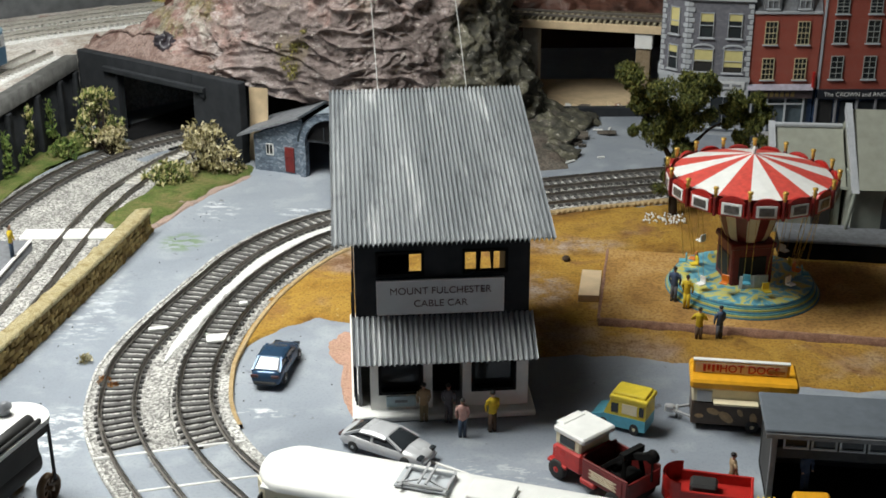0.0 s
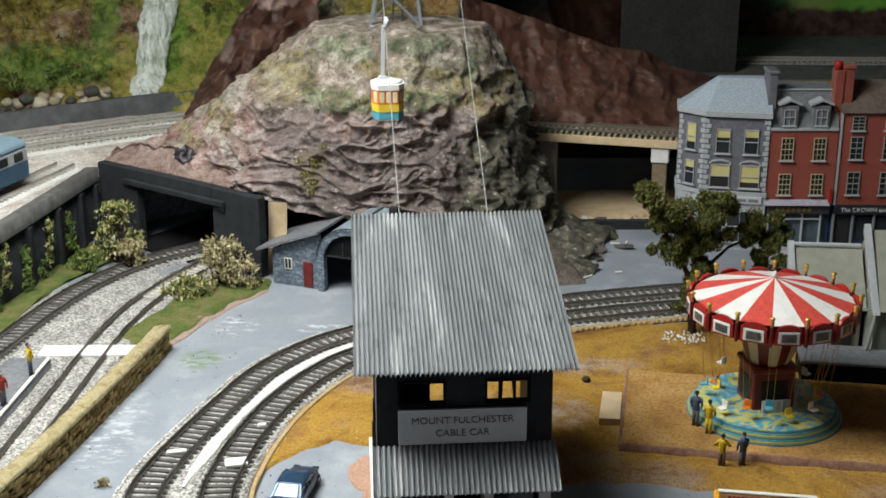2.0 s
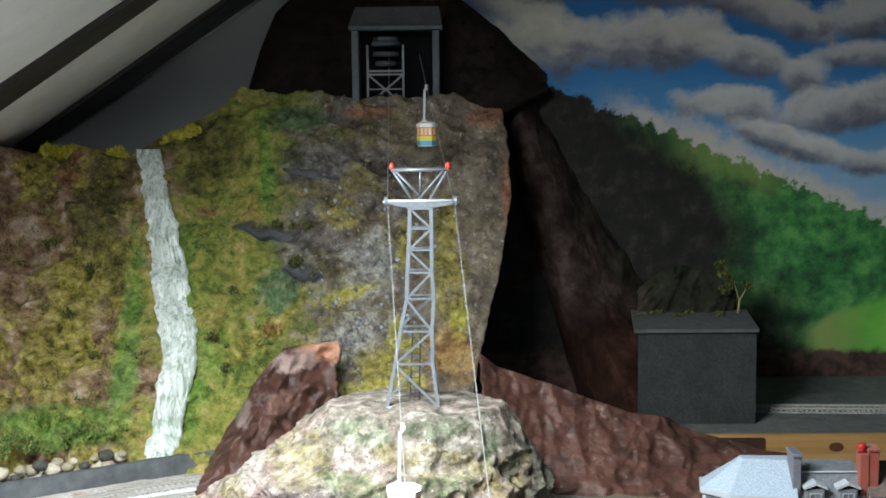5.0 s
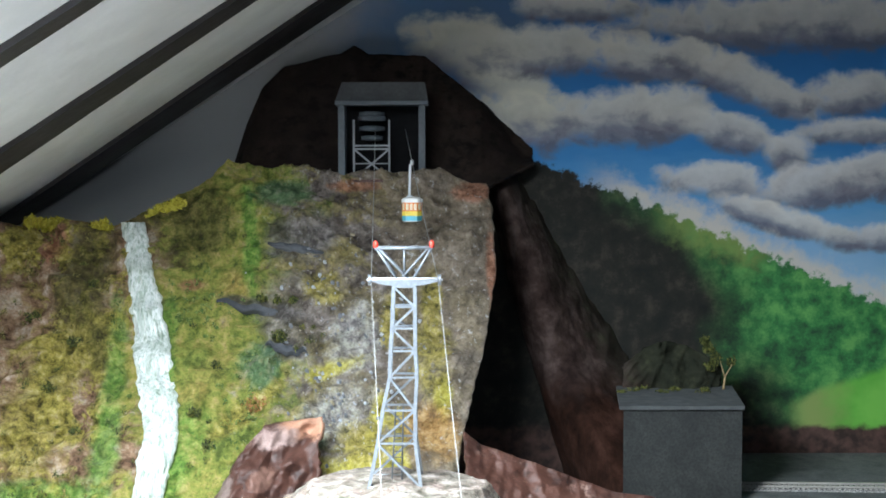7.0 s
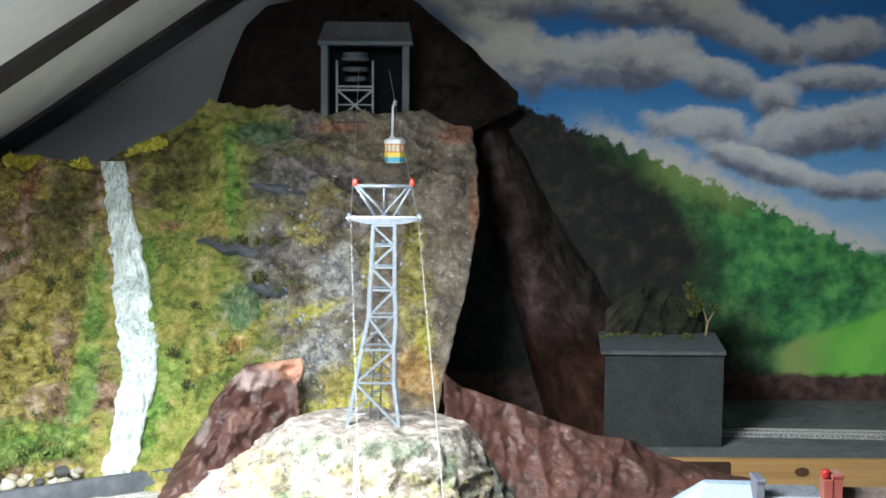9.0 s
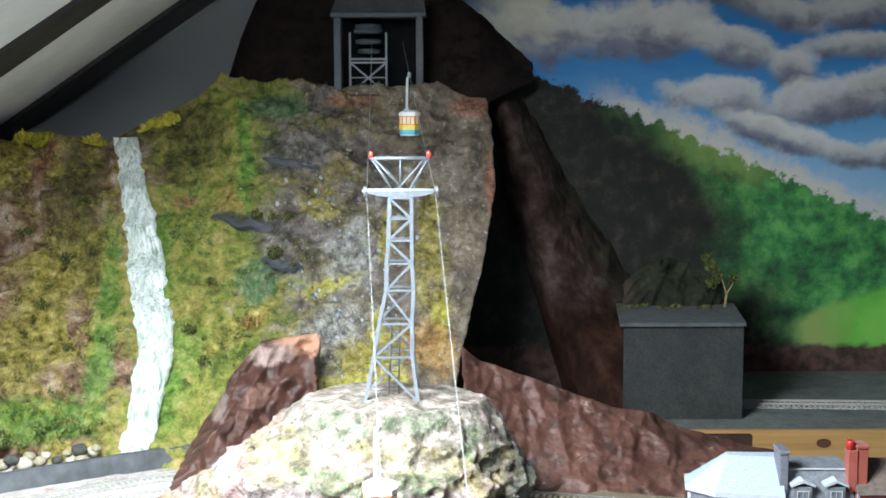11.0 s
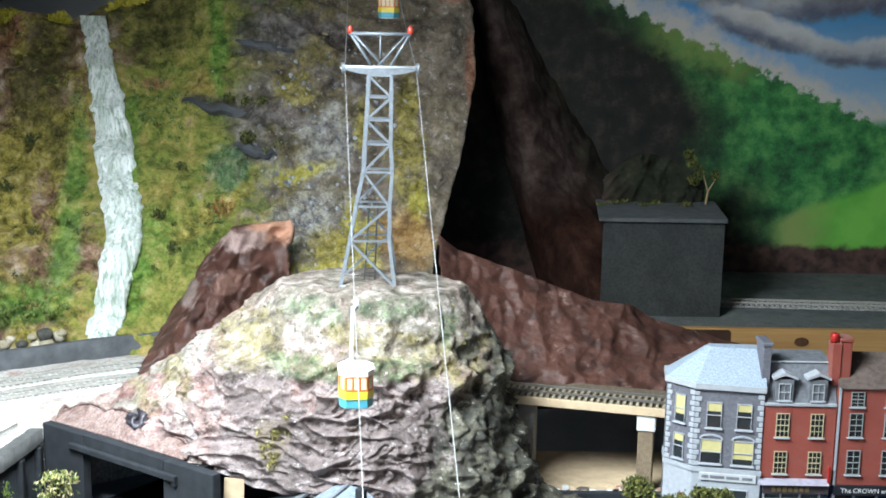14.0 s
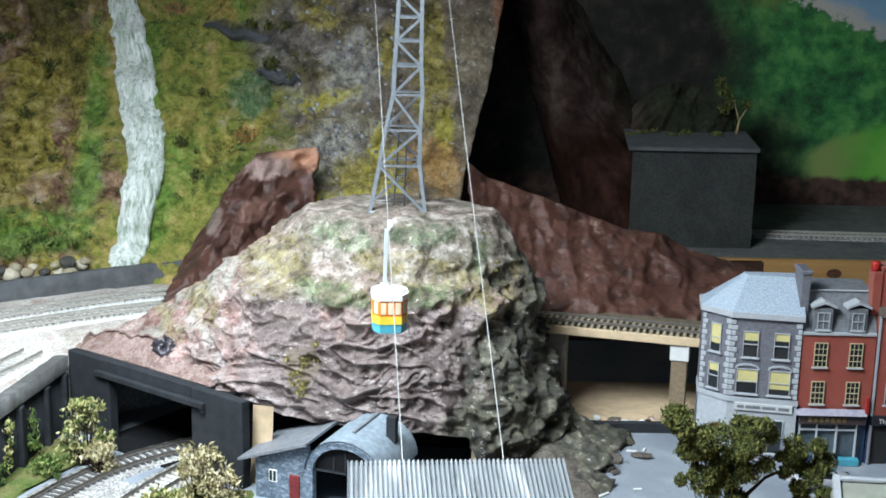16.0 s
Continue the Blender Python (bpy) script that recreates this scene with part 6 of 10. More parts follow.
def loft(m, secs, mat=0, smooth=True):
    """Skin over half profiles mirrored in y; each section is a list of (x, y, z) from the keel side up to the middle."""
    k = len(secs[0]) * 2
    vs = []
    for row in secs:
        vs += row + [(a, -b, c) for a, b, c in row[::-1]]
    fs = [(i * k + j, (i + 1) * k + j, (i + 1) * k + (j + 1) % k, i * k + (j + 1) % k) for i in range(len(secs) - 1) for j in range(k)]
    fs += [tuple(range(k)), tuple(range((len(secs) - 1) * k, len(secs) * k))]
    return m.add(vs, fs, mat, smooth)


def saloon(x, y, turn, paint, label, L=0.056, Wd=0.0225, H=0.0185, rear=None):
    """Car along local +x, wheels included."""
    th = thing("car", label, "car", pose(x, y, 0.0008, 0, 0, turn))
    px = [-0.50, -0.485, -0.44, -0.36, -0.20, 0.0, 0.20, 0.34, 0.43, 0.48, 0.50]
    pw = [0.62, 0.84, 0.94, 0.99, 1.0, 1.0, 1.0, 0.97, 0.88, 0.72, 0.50]
    pz = [0.50, 0.61, 0.665, 0.68, 0.665, 0.65, 0.63, 0.575, 0.51, 0.44, 0.36]
    secs = []
    for i in range(33):
        s = -0.5 + i / 32
        w, zw, zb = interp(s, px, pw) * Wd / 2, interp(s, px, pz) * H, 0.17 * H
        hgt = zw - zb
        secs.append([(s * L, -w * 0.90, zb), (s * L, -w, zb + 0.25 * hgt), (s * L, -w * 1.0, zb + 0.55 * hgt), (s * L, -w * 0.955, zb + 0.82 * hgt), (s * L, -w * 0.87, zw - 0.03 * hgt), (s * L, -w * 0.55, zw + 0.05 * hgt), (s * L, -w * 0.18, zw + 0.08 * hgt)])
    m = Mesh()
    loft(m, secs)
    part("body", m, paint, th)
    gx = [-0.43, -0.34, -0.24, -0.12, 0.0, 0.08, 0.16, 0.27]
    gz = [0.66, 0.83, 0.955, 1.0, 0.985, 0.93, 0.83, 0.63]

    def cabin_secs(lo, hi, grow, base):
        out = []
        for i in range(25):
            s = lo + (hi - lo) * i / 24
            zt = interp(s, gx, gz) * H + grow
            zb = base * H
            f = lambda q: (0.90 - 0.22 * q) * Wd / 2
            q = (zt - zb) / (H - zb)
            out.append([(s * L, -f(0) - grow * 0.3, zb), (s * L, -f(0.5 * q) - grow * 0.3, zb + 0.5 * (zt - zb)), (s * L, -f(0.86 * q), zb + 0.86 * (zt - zb)), (s * L, -f(q) * 0.86, zt - 0.04 * (zt - zb)), (s * L, -f(q) * 0.4, zt)])
        return out
    m = Mesh()
    loft(m, cabin_secs(-0.43, 0.27, 0.0, 0.60))
    part("glazing", m, M["glassdark"], th, "dark glazing")
    m = Mesh()
    loft(m, [[(a, b, max(c, H * 0.90)) for a, b, c in row] for row in cabin_secs(-0.25, 0.07, 0.00035, 0.86)])
    part("roof", m, paint, th)
    for s in (-1, 1):
        for bx, tx in ((0.26, 0.07), (-0.42, -0.24), (-0.09, -0.09)):
            m = Mesh()
            m.bar((bx * L, s * 0.885 * Wd / 2, 0.63 * H), (tx * L, s * 0.70 * Wd / 2, 0.955 * H), 0.0011, 0.0011)
            part("pillar", m, paint, th)
    # bright reflection on the glass put into a pale pane colour
    if rear:
        m = Mesh()
        m.add([(-0.415 * L, -0.34 * Wd, 0.715 * H), (-0.415 * L, 0.34 * Wd, 0.715 * H), (-0.262 * L, 0.29 * Wd, 0.965 * H), (-0.262 * L, -0.29 * Wd, 0.965 * H)], [(0, 1, 2, 3)])
        part("rear_window", m, rear, th, "rear window with a pale reflection painted in")
    for s in (-1, 1):
        for wx in (0.31, -0.31):
            wheel(th, wx * L, s * Wd * 0.445, H * 0.22, H * 0.235, 0.0026, M["silver"])
        m = Mesh()
        m.box((-0.489 * L, s * Wd * 0.32, H * 0.53), (0.0012, 0.0042, 0.0016), 0.0003)
        part("tail_light", m, M["deepred"], th)
        m = Mesh()
        m.box((0.455 * L, s * Wd * 0.30, H * 0.45), (0.0026, 0.0040, 0.0016), 0.0005)
        part("headlight", m, M["glassdark"], th)
    for sx in (-0.494, 0.488):
        m = Mesh()
        m.box((sx * L, 0, H * 0.27), (0.0018, Wd * 0.72, 0.0018), 0.0006)
        part("bumper", m, M["tyre"] if rear else paint, th)
    return th


saloon(-0.0832, 0.6020, 80, plain("metallic_blue", (0.030, 0.070, 0.135), 0.25, 0.3, 0.2), "dark blue model saloon car parked on grey ground", 0.0435, 0.0168, 0.0138, plain("glass_reflection_tint", (0.42, 0.50, 0.56), 0.15, 0, 0.1))
saloon(-0.0222, 0.5205, -31, plain("silver_car_paint", (0.52, 0.53, 0.55), 0.3, 0.15, 0.08), "silver model sports saloon parked by the kerb", 0.0460, 0.0172, 0.0118)

# wrecker lorry; local +x is its front
lorry = thing("breakdown_lorry", "red model breakdown lorry with white cab roof and black crane", "lorry", pose(0.0785, 0.4860, 0, 0, 0, 130) @ Matrix.Scale(0.84, 4))
m = Mesh()
m.box((0.006, 0, 0.0075), (0.054, 0.012, 0.003), 0.0004)
part("chassis", m, M["tyre"], lorry)
m = Mesh()
m.box((0.0215, 0, 0.0150), (0.020, 0.0255, 0.0125), 0.0014)
m.box((0.0330, 0, 0.0125), (0.006, 0.0200, 0.0095), 0.0016)
for s in (-1, 1):
    m.box((0.0285, s * 0.0110, 0.0092), (0.0145, 0.0050, 0.0022), 0.001)
part("cab", m, M["red"], lorry)
m = Mesh()
m.box((0.0225, 0, 0.0245), (0.0185, 0.0235, 0.0080), 0.001)
part("cab_windows", m, M["cream"], lorry, "cream cab upper with windows")
m = Mesh()
for s in (-1, 1):
    m.box((0.0225, s * 0.0117, 0.0247), (0.0110, 0.0008, 0.0052), 0.0003)
    m.box((0.0318, s * 0.0055, 0.0247), (0.0008, 0.0088, 0.0052), 0.0003)
part("pane", m, M["glassdark"], lorry)
m = Mesh()
m.box((0.0215, 0, 0.0294), (0.0225, 0.0250, 0.0038), 0.0018)
m.box((0.0315, 0, 0.0305), (0.0060, 0.0170, 0.0026), 0.0012)
part("cab_roof", m, M["white"], lorry, "white rounded cab roof")
m = Mesh()
for s in (-1, 1):
    m.box((-0.0055, s * 0.0128, 0.0155), (0.031, 0.0012, 0.0120), 0.0003)
m.box((-0.0210, 0, 0.0145), (0.0012, 0.0256, 0.0100), 0.0003)
m.box((0.0098, 0, 0.0165), (0.0012, 0.0256, 0.0130), 0.0003)
part("truck_bed", m, M["maroon"], lorry, "dark red open truck bed")
m = Mesh()
m.box((-0.0055, 0, 0.0098), (0.030, 0.0246, 0.0016))
part("bed_floor", m, M["black"], lorry, "black bed floor")
m = Mesh()
m.box((-0.0050, 0.0136, 0.0160), (0.026, 0.0004, 0.0080))
brd = part("side_board", m, M["maroon"], lorry, "dark side board with cream writing")
m = Mesh()
for i in range(5):
    m.box((-0.0050, 0.0139, 0.0172 - i * 0.0011), (0.019 - 0.003 * (i % 2), 0.0002, 0.0005))
part("writing_bar", m, M["cream"], brd)
SOOT = plain("soot_black", (0.007, 0.007, 0.007), 0.86)
m = Mesh()
m.box((-0.009, 0, 0.0140), (0.012, 0.0130, 0.0080), 0.0010)
m.lathe([(0.0032, -0.006), (0.0032, 0.006)], 14, (0, 0, 0), 0, True, Matrix.Translation((-0.004, 0, 0.0190)) @ pose(0, 0, 0, 90, 0, 0))
crane = part("crane", m, SOOT, lorry, "black crane winch")
for p_, q_, t_ in [((0.008, s * 0.0070, 0.0110), (-0.012, s * 0.0050, 0.0300), 0.0022) for s in (-1, 1)] + [((-0.014, s * 0.0085, 0.0110), (-0.012, s * 0.0050, 0.0300), 0.0022) for s in (-1, 1)] + \
        [((-0.006, 0, 0.0250), (-0.026, 0, 0.0340), 0.0034), ((-0.012, -0.008, 0.0300), (-0.012, 0.008, 0.0300), 0.0034), ((-0.002, -0.0060, 0.0205), (-0.002, 0.0060, 0.0205), 0.0018), ((-0.026, 0, 0.0335), (-0.026, 0, 0.0190), 0.0010)]:
    m = Mesh()
    m.bar(p_, q_, t_, t_)
    part("jib", m, SOOT, crane)
m = Mesh()
m.lathe([(0.0006, -0.0016), (0.0036, -0.0016), (0.0036, 0.0016), (0.0006, 0.0016)], 14, (0, 0, 0), 0, True, Matrix.Translation((-0.0255, 0, 0.0335)) @ pose(0, 0, 0, 90, 0, 0))
part("pulley", m, SOOT, crane)
for s in (-1, 1):
    for wx in (0.0285, -0.0125):
        wheel(lorry, wx, s * 0.0118, 0.0058, 0.0058, 0.0040, M["red"])
m = Mesh()
m.box((0.0060, 0.0120, 0.0078), (0.0110, 0.0040, 0.0040), 0.001)
part("fuel_tank", m, M["red"], lorry)

# ice cream van
van = thing("ice_cream_van", "yellow and pale blue model ice cream van with serving window", "van", pose(0.0912, 0.5430, 0, 0, 0, 152) @ Matrix.Diagonal((0.60, 0.60, 0.78, 1)))
m = Mesh()
m.prism([(-0.022, 0.0035), (0.0225, 0.0035), (0.0232, 0.0090), (0.0150, 0.0108), (0.0130, 0.0115), (-0.022, 0.0115)], -0.0115, 0.0115, "y")
part("lower_body", m, M["sky"], van, "light blue lower body")
m = Mesh()
m.prism([(-0.022, 0.0115), (0.0130, 0.0115), (0.0075, 0.0220), (-0.022, 0.0220)], -0.0112, 0.0112, "y")
part("upper_body", m, M["brightyellow"], van, "yellow upper body")
m = Mesh()
m.box((-0.0075, 0, 0.0236), (0.0320, 0.0240, 0.0034), 0.0014)
m.box((-0.0075, 0, 0.0256), (0.0270, 0.0190, 0.0030), 0.0014)
part("roof", m, M["brightyellow"], van)
for s in (-1, 1):
    m = Mesh()
    m.box((-0.0085, s * 0.0114, 0.0172), (0.0125, 0.0006, 0.0068), 0.0003)
    part("serving_window", m, M["cream"], van, "cream serving window")
    m = Mesh()
    m.box((0.0038, s * 0.0114, 0.0168), (0.0060, 0.0005, 0.0066), 0.0003)
    m.box((-0.0185, s * 0.0114, 0.0172), (0.0042, 0.0005, 0.0066), 0.0003)
    part("pane", m, M["glassdark"], van)
    for wx in (0.0130, -0.0130):
        wheel(van, wx, s * 0.0100, 0.0042, 0.0042, 0.0032, M["cream"])
m = Mesh()
m.add([(0.0134, -0.0095, 0.0120), (0.0134, 0.0095, 0.0120), (0.0084, 0.0085, 0.0210), (0.0084, -0.0085, 0.0210)], [(0, 1, 2, 3)])
part("windscreen", m, M["glassdark"], van)

# hot dog trailer; local -x is the drawbar end
dog = thing("hot_dog_trailer", "yellow and brown model hot dog trailer with a sign board", "trailer", pose(0.1480, 0.5460, 0, 0, 0, -9) @ Matrix.Scale(0.94, 4))
m = Mesh()
m.box((0, 0, 0.0100), (0.0500, 0.0225, 0.0135), 0.0008)
lowb = part("lower_body", m, plain("brown_panel", (0.07, 0.045, 0.03), 0.45, 0, 0.3), dog, "dark brown lower panels with pictures")
m = Mesh()
for i in range(7):
    m.lathe([(0.0002, 0), (0.0016 + 0.0007 * (i % 3), 0.0002), (0.0002, 0.0004)], 10, (0, 0, 0), 0, False, Matrix.Translation((-0.021 + i * 0.0068, -0.01135, 0.0085 + 0.003 * (i % 2))) @ pose(0, 0, 0, 90, 20 * i, 0), 1.5, 0.8)
part("picture_panel", m, plain("printed_tan", (0.42, 0.28, 0.14), 0.5, 0, 0.4, 500), lowb)
m = Mesh()
m.box((0, 0, 0.0205), (0.0500, 0.0222, 0.0080), 0.0006)
part("upper_body", m, M["cream"], dog, "cream upper panels")
m = Mesh()
m.box((0.0005, 0.0005, 0.0265), (0.0540, 0.0255, 0.0052), 0.0022)
part("roof", m, M["yellow"], dog, "rounded yellow roof")
m = Mesh()
m.box((-0.0010, -0.0020, 0.0322), (0.0480, 0.0020, 0.0072), 0.0004, 0, None)
sb = part("sign_board", m, M["yellow"], dog, "slanted sign board with red HOT DOGS lettering")
m = Mesh()
m.box((-0.0012, -0.0032, 0.0322), (0.0455, 0.0005, 0.0056), 0.0002)
part("sign_face", m, plain("cream_print", (0.70, 0.50, 0.30), 0.5), sb)
m = Mesh()
m.box((-0.0010, -0.0020, 0.0361), (0.0485, 0.0026, 0.0010), 0.0003)
part("sign_top_edge", m, M["white"], sb)
redink = plain("red_ink", (0.42, 0.02, 0.02), 0.5)
lettering("HOT DOGS", 0.0058, redink, sb, Matrix.Translation((0.0030, -0.0036, 0.0321)) @ pose(0, 0, 0, 90, 0, 0), 0.0001, 0.0001)
m = Mesh()
for i in range(4):
    m.box((-0.0195 + i * 0.0022, -0.0036, 0.0322 + 0.0004 * (i % 2)), (0.0014, 0.0003, 0.0040 - 0.0008 * (i % 2)))
part("writing_bar", m, redink, sb)
m = Mesh()
m.box((0.0165, -0.0036, 0.0316), (0.0085, 0.0003, 0.0018), 0.0004, 0, None)
part("sausage_picture", m, plain("brown_print", (0.28, 0.11, 0.03), 0.5), sb)
m = Mesh()
m.prism([(-0.0116, 0.0170), (-0.0180, 0.0186), (-0.0180, 0.0196), (-0.0116, 0.0190)], -0.0145, 0.0075, "x")
part("counter_flap", m, M["cream"], dog, "cream fold-out serving counter")
m = Mesh()
m.box((-0.0190, -0.0113, 0.0200), (0.0075, 0.0005, 0.0062), 0.0002)
part("menu_board", m, M["signgrey"], dog)
m = Mesh()
m.box((0.0150, -0.0113, 0.0200), (0.0090, 0.0005, 0.0062), 0.0002)
part("menu_board", m, M["signgrey"], dog)
for s in (-1, 1):
    wheel(dog, 0.006, s * 0.0105, 0.0036, 0.0036, 0.0024, M["cream"])
m = Mesh()
for s in (-1, 1):
    m.bar((-0.025, s * 0.006, 0.0045), (-0.0365, 0, 0.0050), 0.0012, 0.0012)
m.box((-0.0355, 0, 0.0054), (0.0050, 0.0040, 0.0040), 0.0008)
m.rod((-0.0315, 0, 0.000), (-0.0315, 0, 0.0075), 0.0007, None, 8)
part("drawbar", m, M["silver"], dog, "grey metal drawbar and jockey leg")

# open-fronted shed with grey felt roof
shed = thing("garage_shed", "dark model garage with grey flat roof and small windows", "shed", pose(0.1432, 0.4795, 0, 0, 0, -8))
m = Mesh()
m.box((0.0640, 0.0150, 0.0352), (0.1300, 0.0340, 0.0020), 0.0005)
part("roof", m, plain("grey_felt_roof", (0.125, 0.145, 0.17), 0.6, 0, 0.2, 150), shed, "grey felt flat roof")
m = Mesh()
m.box((0.0640, -0.0020, 0.0335), (0.1290, 0.0012, 0.0022))
part("fascia", m, plain("grey_fascia", (0.24, 0.25, 0.26), 0.6), shed)
# shade inside the shed put into near-black walls and floor
m = Mesh()
m.box((0.0035, 0.0145, 0.0172), (0.0022, 0.0310, 0.0340), 0.0003)
m.box((0.1270, 0.0145, 0.0172), (0.0022, 0.0310, 0.0340), 0.0003)
m.box((0.0640, 0.0300, 0.0172), (0.1240, 0.0015, 0.0340))
m.box((0.0650, 0.0000, 0.0245), (0.1220, 0.0010, 0.0050))
part("wall", m, plain("shaded_shed_wall", (0.045, 0.045, 0.046), 0.8), shed)
m = Mesh()
m.box((0.0032, -0.0012, 0.0172), (0.0026, 0.0012, 0.0340), 0.0003)
part("corner_post", m, plain("grey_corner_post", (0.24, 0.25, 0.26), 0.7), shed)
for i in range(9):
    m = Mesh()
    xc = 0.0125 + i * 0.0118 + (0.006 if i > 3 else 0)
    ring_frame(m, 0.0100, 0.0047, 0.0008, 0.0012, Matrix.Translation((xc, -0.0008, 0.0298)))
    wn = part("window", m, M["signgrey"], shed)
    m = Mesh()
    m.box((xc, -0.0002, 0.0298), (0.0095, 0.0004, 0.0045))
    part("pane", m, M["glassdark"], wn)
m = Mesh()
for x in (0.0820,):
    m.box((x, 0.0005, 0.0130), (0.0020, 0.0020, 0.0260), 0.0003)
part("post", m, M["charcoal"], shed)
m = Mesh()
m.box((0.064, 0.0145, 0.0004), (0.124, 0.030, 0.0012))
part("shed_floor", m, M["black"], shed)

# red open wagon and yellow machine by the shed
wag = thing("open_wagon", "red model open truck with a curved cab end", "truck", pose(0.1155, 0.4745, 0, 0, 0, 166))
m = Mesh()
m.box((-0.004, 0, 0.0065), (0.036, 0.018, 0.0020), 0.0006)
for s in (-1, 1):
    m.box((-0.006, s * 0.0085, 0.0095), (0.031, 0.0012, 0.0055), 0.0004)
m.box((-0.0215, 0, 0.0095), (0.0012, 0.0180, 0.0055), 0.0004)
part("truck_body", m, M["red"], wag)
m = Mesh()
m.sheet(lambda u, v: (0.0085 + 0.0085 * math.sin(math.pi * u), 0.0095 * math.cos(math.pi * u), 0.0055 + 0.0105 * v), 20, 4)
m.sheet(lambda u, v: (0.0085 + 0.0075 * math.sin(math.pi * u), 0.0085 * math.cos(math.pi * u), 0.0055 + 0.0105 * v), 20, 4)
part("cab_end", m, M["red"], wag, "", False)
m = Mesh()
m.box((-0.001, 0, 0.0105), (0.012, 0.009, 0.0050), 0.0012)
part("engine", m, M["tyre"], wag)
for s in (-1, 1):
    for wx in (0.010, -0.015):
        wheel(wag, wx, s * 0.0085, 0.0034, 0.0034, 0.0030, M["maroon"])
dig = thing("tractor", "yellow model tractor with a ribbed bonnet", "tractor", pose(0.1500, 0.4480, 0, 0, 0, 175))
m = Mesh()
m.box((0.0, 0, 0.0125), (0.030, 0.0130, 0.0080), 0.0012)
m.box((-0.006, 0, 0.0180), (0.015, 0.0150, 0.0045), 0.0010)
part("body", m, M["yellow"], dig)
for i in range(4):
    m = Mesh()
    m.box((0.009 + i * 0.0022, 0, 0.0170), (0.0010, 0.0115, 0.0012), 0.0002)
    part("rib", m, M["brightyellow"], dig)
for s in (-1, 1):
    wheel(dig, -0.009, s * 0.0090, 0.0075, 0.0075, 0.0045, M["yellow"])
    wheel(dig, 0.011, s * 0.0080, 0.0045, 0.0045, 0.0035, M["yellow"])

# tram
tram = thing("tram", "white-roofed cream model tram with a folded pantograph", "tram", pose(-0.0685, 0.4490, 0, 0, 0, -18.5))
m = Mesh()
def tram_sec(u, v):
    x = 0.175 * u
    e = min(1.0, 1 - max(0, 1 - x / 0.012) ** 2 * 0.55, 1 - max(0, 1 - (0.175 - x) / 0.012) ** 2 * 0.55)
    a = math.pi * v
    return (x, math.cos(a) * 0.0165 * e, 0.0385 + 0.0052 * math.sin(a) ** 0.7 * (0.7 + 0.3 * e))
m.sheet(tram_sec, 60, 18)
m.box((0.0875, 0, 0.0383), (0.168, 0.0305, 0.0012), 0.0004)
part("roof", m, M["white"], tram, "white domed roof", False)
m = Mesh()
m.prism([(0.0, -0.009), (0.006, -0.0150), (0.169, -0.0150), (0.175, -0.009), (0.175, 0.009), (0.169, 0.0150), (0.006, 0.0150), (0.0, 0.009)], 0.006, 0.0200, "z")
part("lower_body", m, M["orange"], tram, "orange lower panels")
m = Mesh()
m.prism([(0.0, -0.009), (0.006, -0.0150), (0.169, -0.0150), (0.175, -0.009), (0.175, 0.009), (0.169, 0.0150), (0.006, 0.0150), (0.0, 0.009)], 0.0200, 0.0385, "z")
part("upper_body", m, M["cream"], tram, "cream window band")
for i in range(8):
    for s in (-1, 1):
        m = Mesh()
        m.box((0.0185 + i * 0.0200, s * 0.0151, 0.0290), (0.0165, 0.0008, 0.0115), 0.0004)
        part("side_window", m, M["glassdark"], tram)
m = Mesh()
m.box((-0.0002, 0, 0.0290), (0.0008, 0.0150, 0.0110), 0.0003)
m.box((0.0030, -0.0121, 0.0290), (0.0008, 0.0068, 0.0110), 0.0002, 0, None)
part("windscreen", m, M["glassdark"], tram)
m = Mesh()
m.box((0.068, 0, 0.0444), (0.022, 0.013, 0.0010), 0.0004)
panto = part("pantograph", m, M["signgrey"], tram, "folded grey pantograph on a white base")
for a_, b_, t_ in [((0.058, y, 0.0458), (0.079, y, 0.0458), 0.0009) for y in (-0.0055, 0.0055)] + [((e, y, 0.0462), (0.069, y * 0.5, 0.0478), 0.0007) for e in (0.060, 0.078) for y in (-0.0055, 0.0055)] + \
        [((x, -0.0080, 0.0456), (x, 0.0080, 0.0456), 0.0011) for x in (0.060, 0.078)] + [((x, -0.0075, 0.0482), (x, 0.0075, 0.0482), 0.0008) for x in (0.0675, 0.0705)]:
    m = Mesh()
    m.bar(a_, b_, t_, t_)
    part("pantograph_arm", m, M["silver"], panto)
m = Mesh()
m.box((0.095, 0, 0.0448), (0.018, 0.013, 0.0016), 0.0006)
part("roof_box", m, M["white"], tram)
m = Mesh()
m.box((0.135, 0, 0.0448), (0.030, 0.012, 0.0020), 0.0006)
part("roof_box", m, M["white"], tram)
for i in range(4):
    wheel(tram, 0.025 + 0.012 * (i % 2) + 0.105 * (i // 2), 0, 0.0050, 0.0050, 0.018, M["tyre"])

# traction engine at the near corner; local +x is its chimney end
eng = thing("traction_engine", "black showman's traction engine with white canopy and brown wheels", "steam engine", pose(-0.1804, 0.4828, 0, 0, 0, 70))
m = Mesh()
oval = [(0.0125 * math.cos(radians(a)) + 0.0005, 0.0145 * math.sin(radians(a))) for a in range(-75, 76, 15)]
oval = [(max(-0.056, p), q) for p, q in oval] + [(-0.056, 0.0145), (-0.056, -0.0145)]
m.prism(oval, 0.0405, 0.0426, "z")
part("canopy", m, M["white"], eng, "white flat canopy roof")
m = Mesh()
m.box((-0.026, -0.0140, 0.0388), (0.056, 0.0010, 0.0032), 0.0003)
part("canopy_fascia", m, M["tyre"], eng, "black canopy edge board")
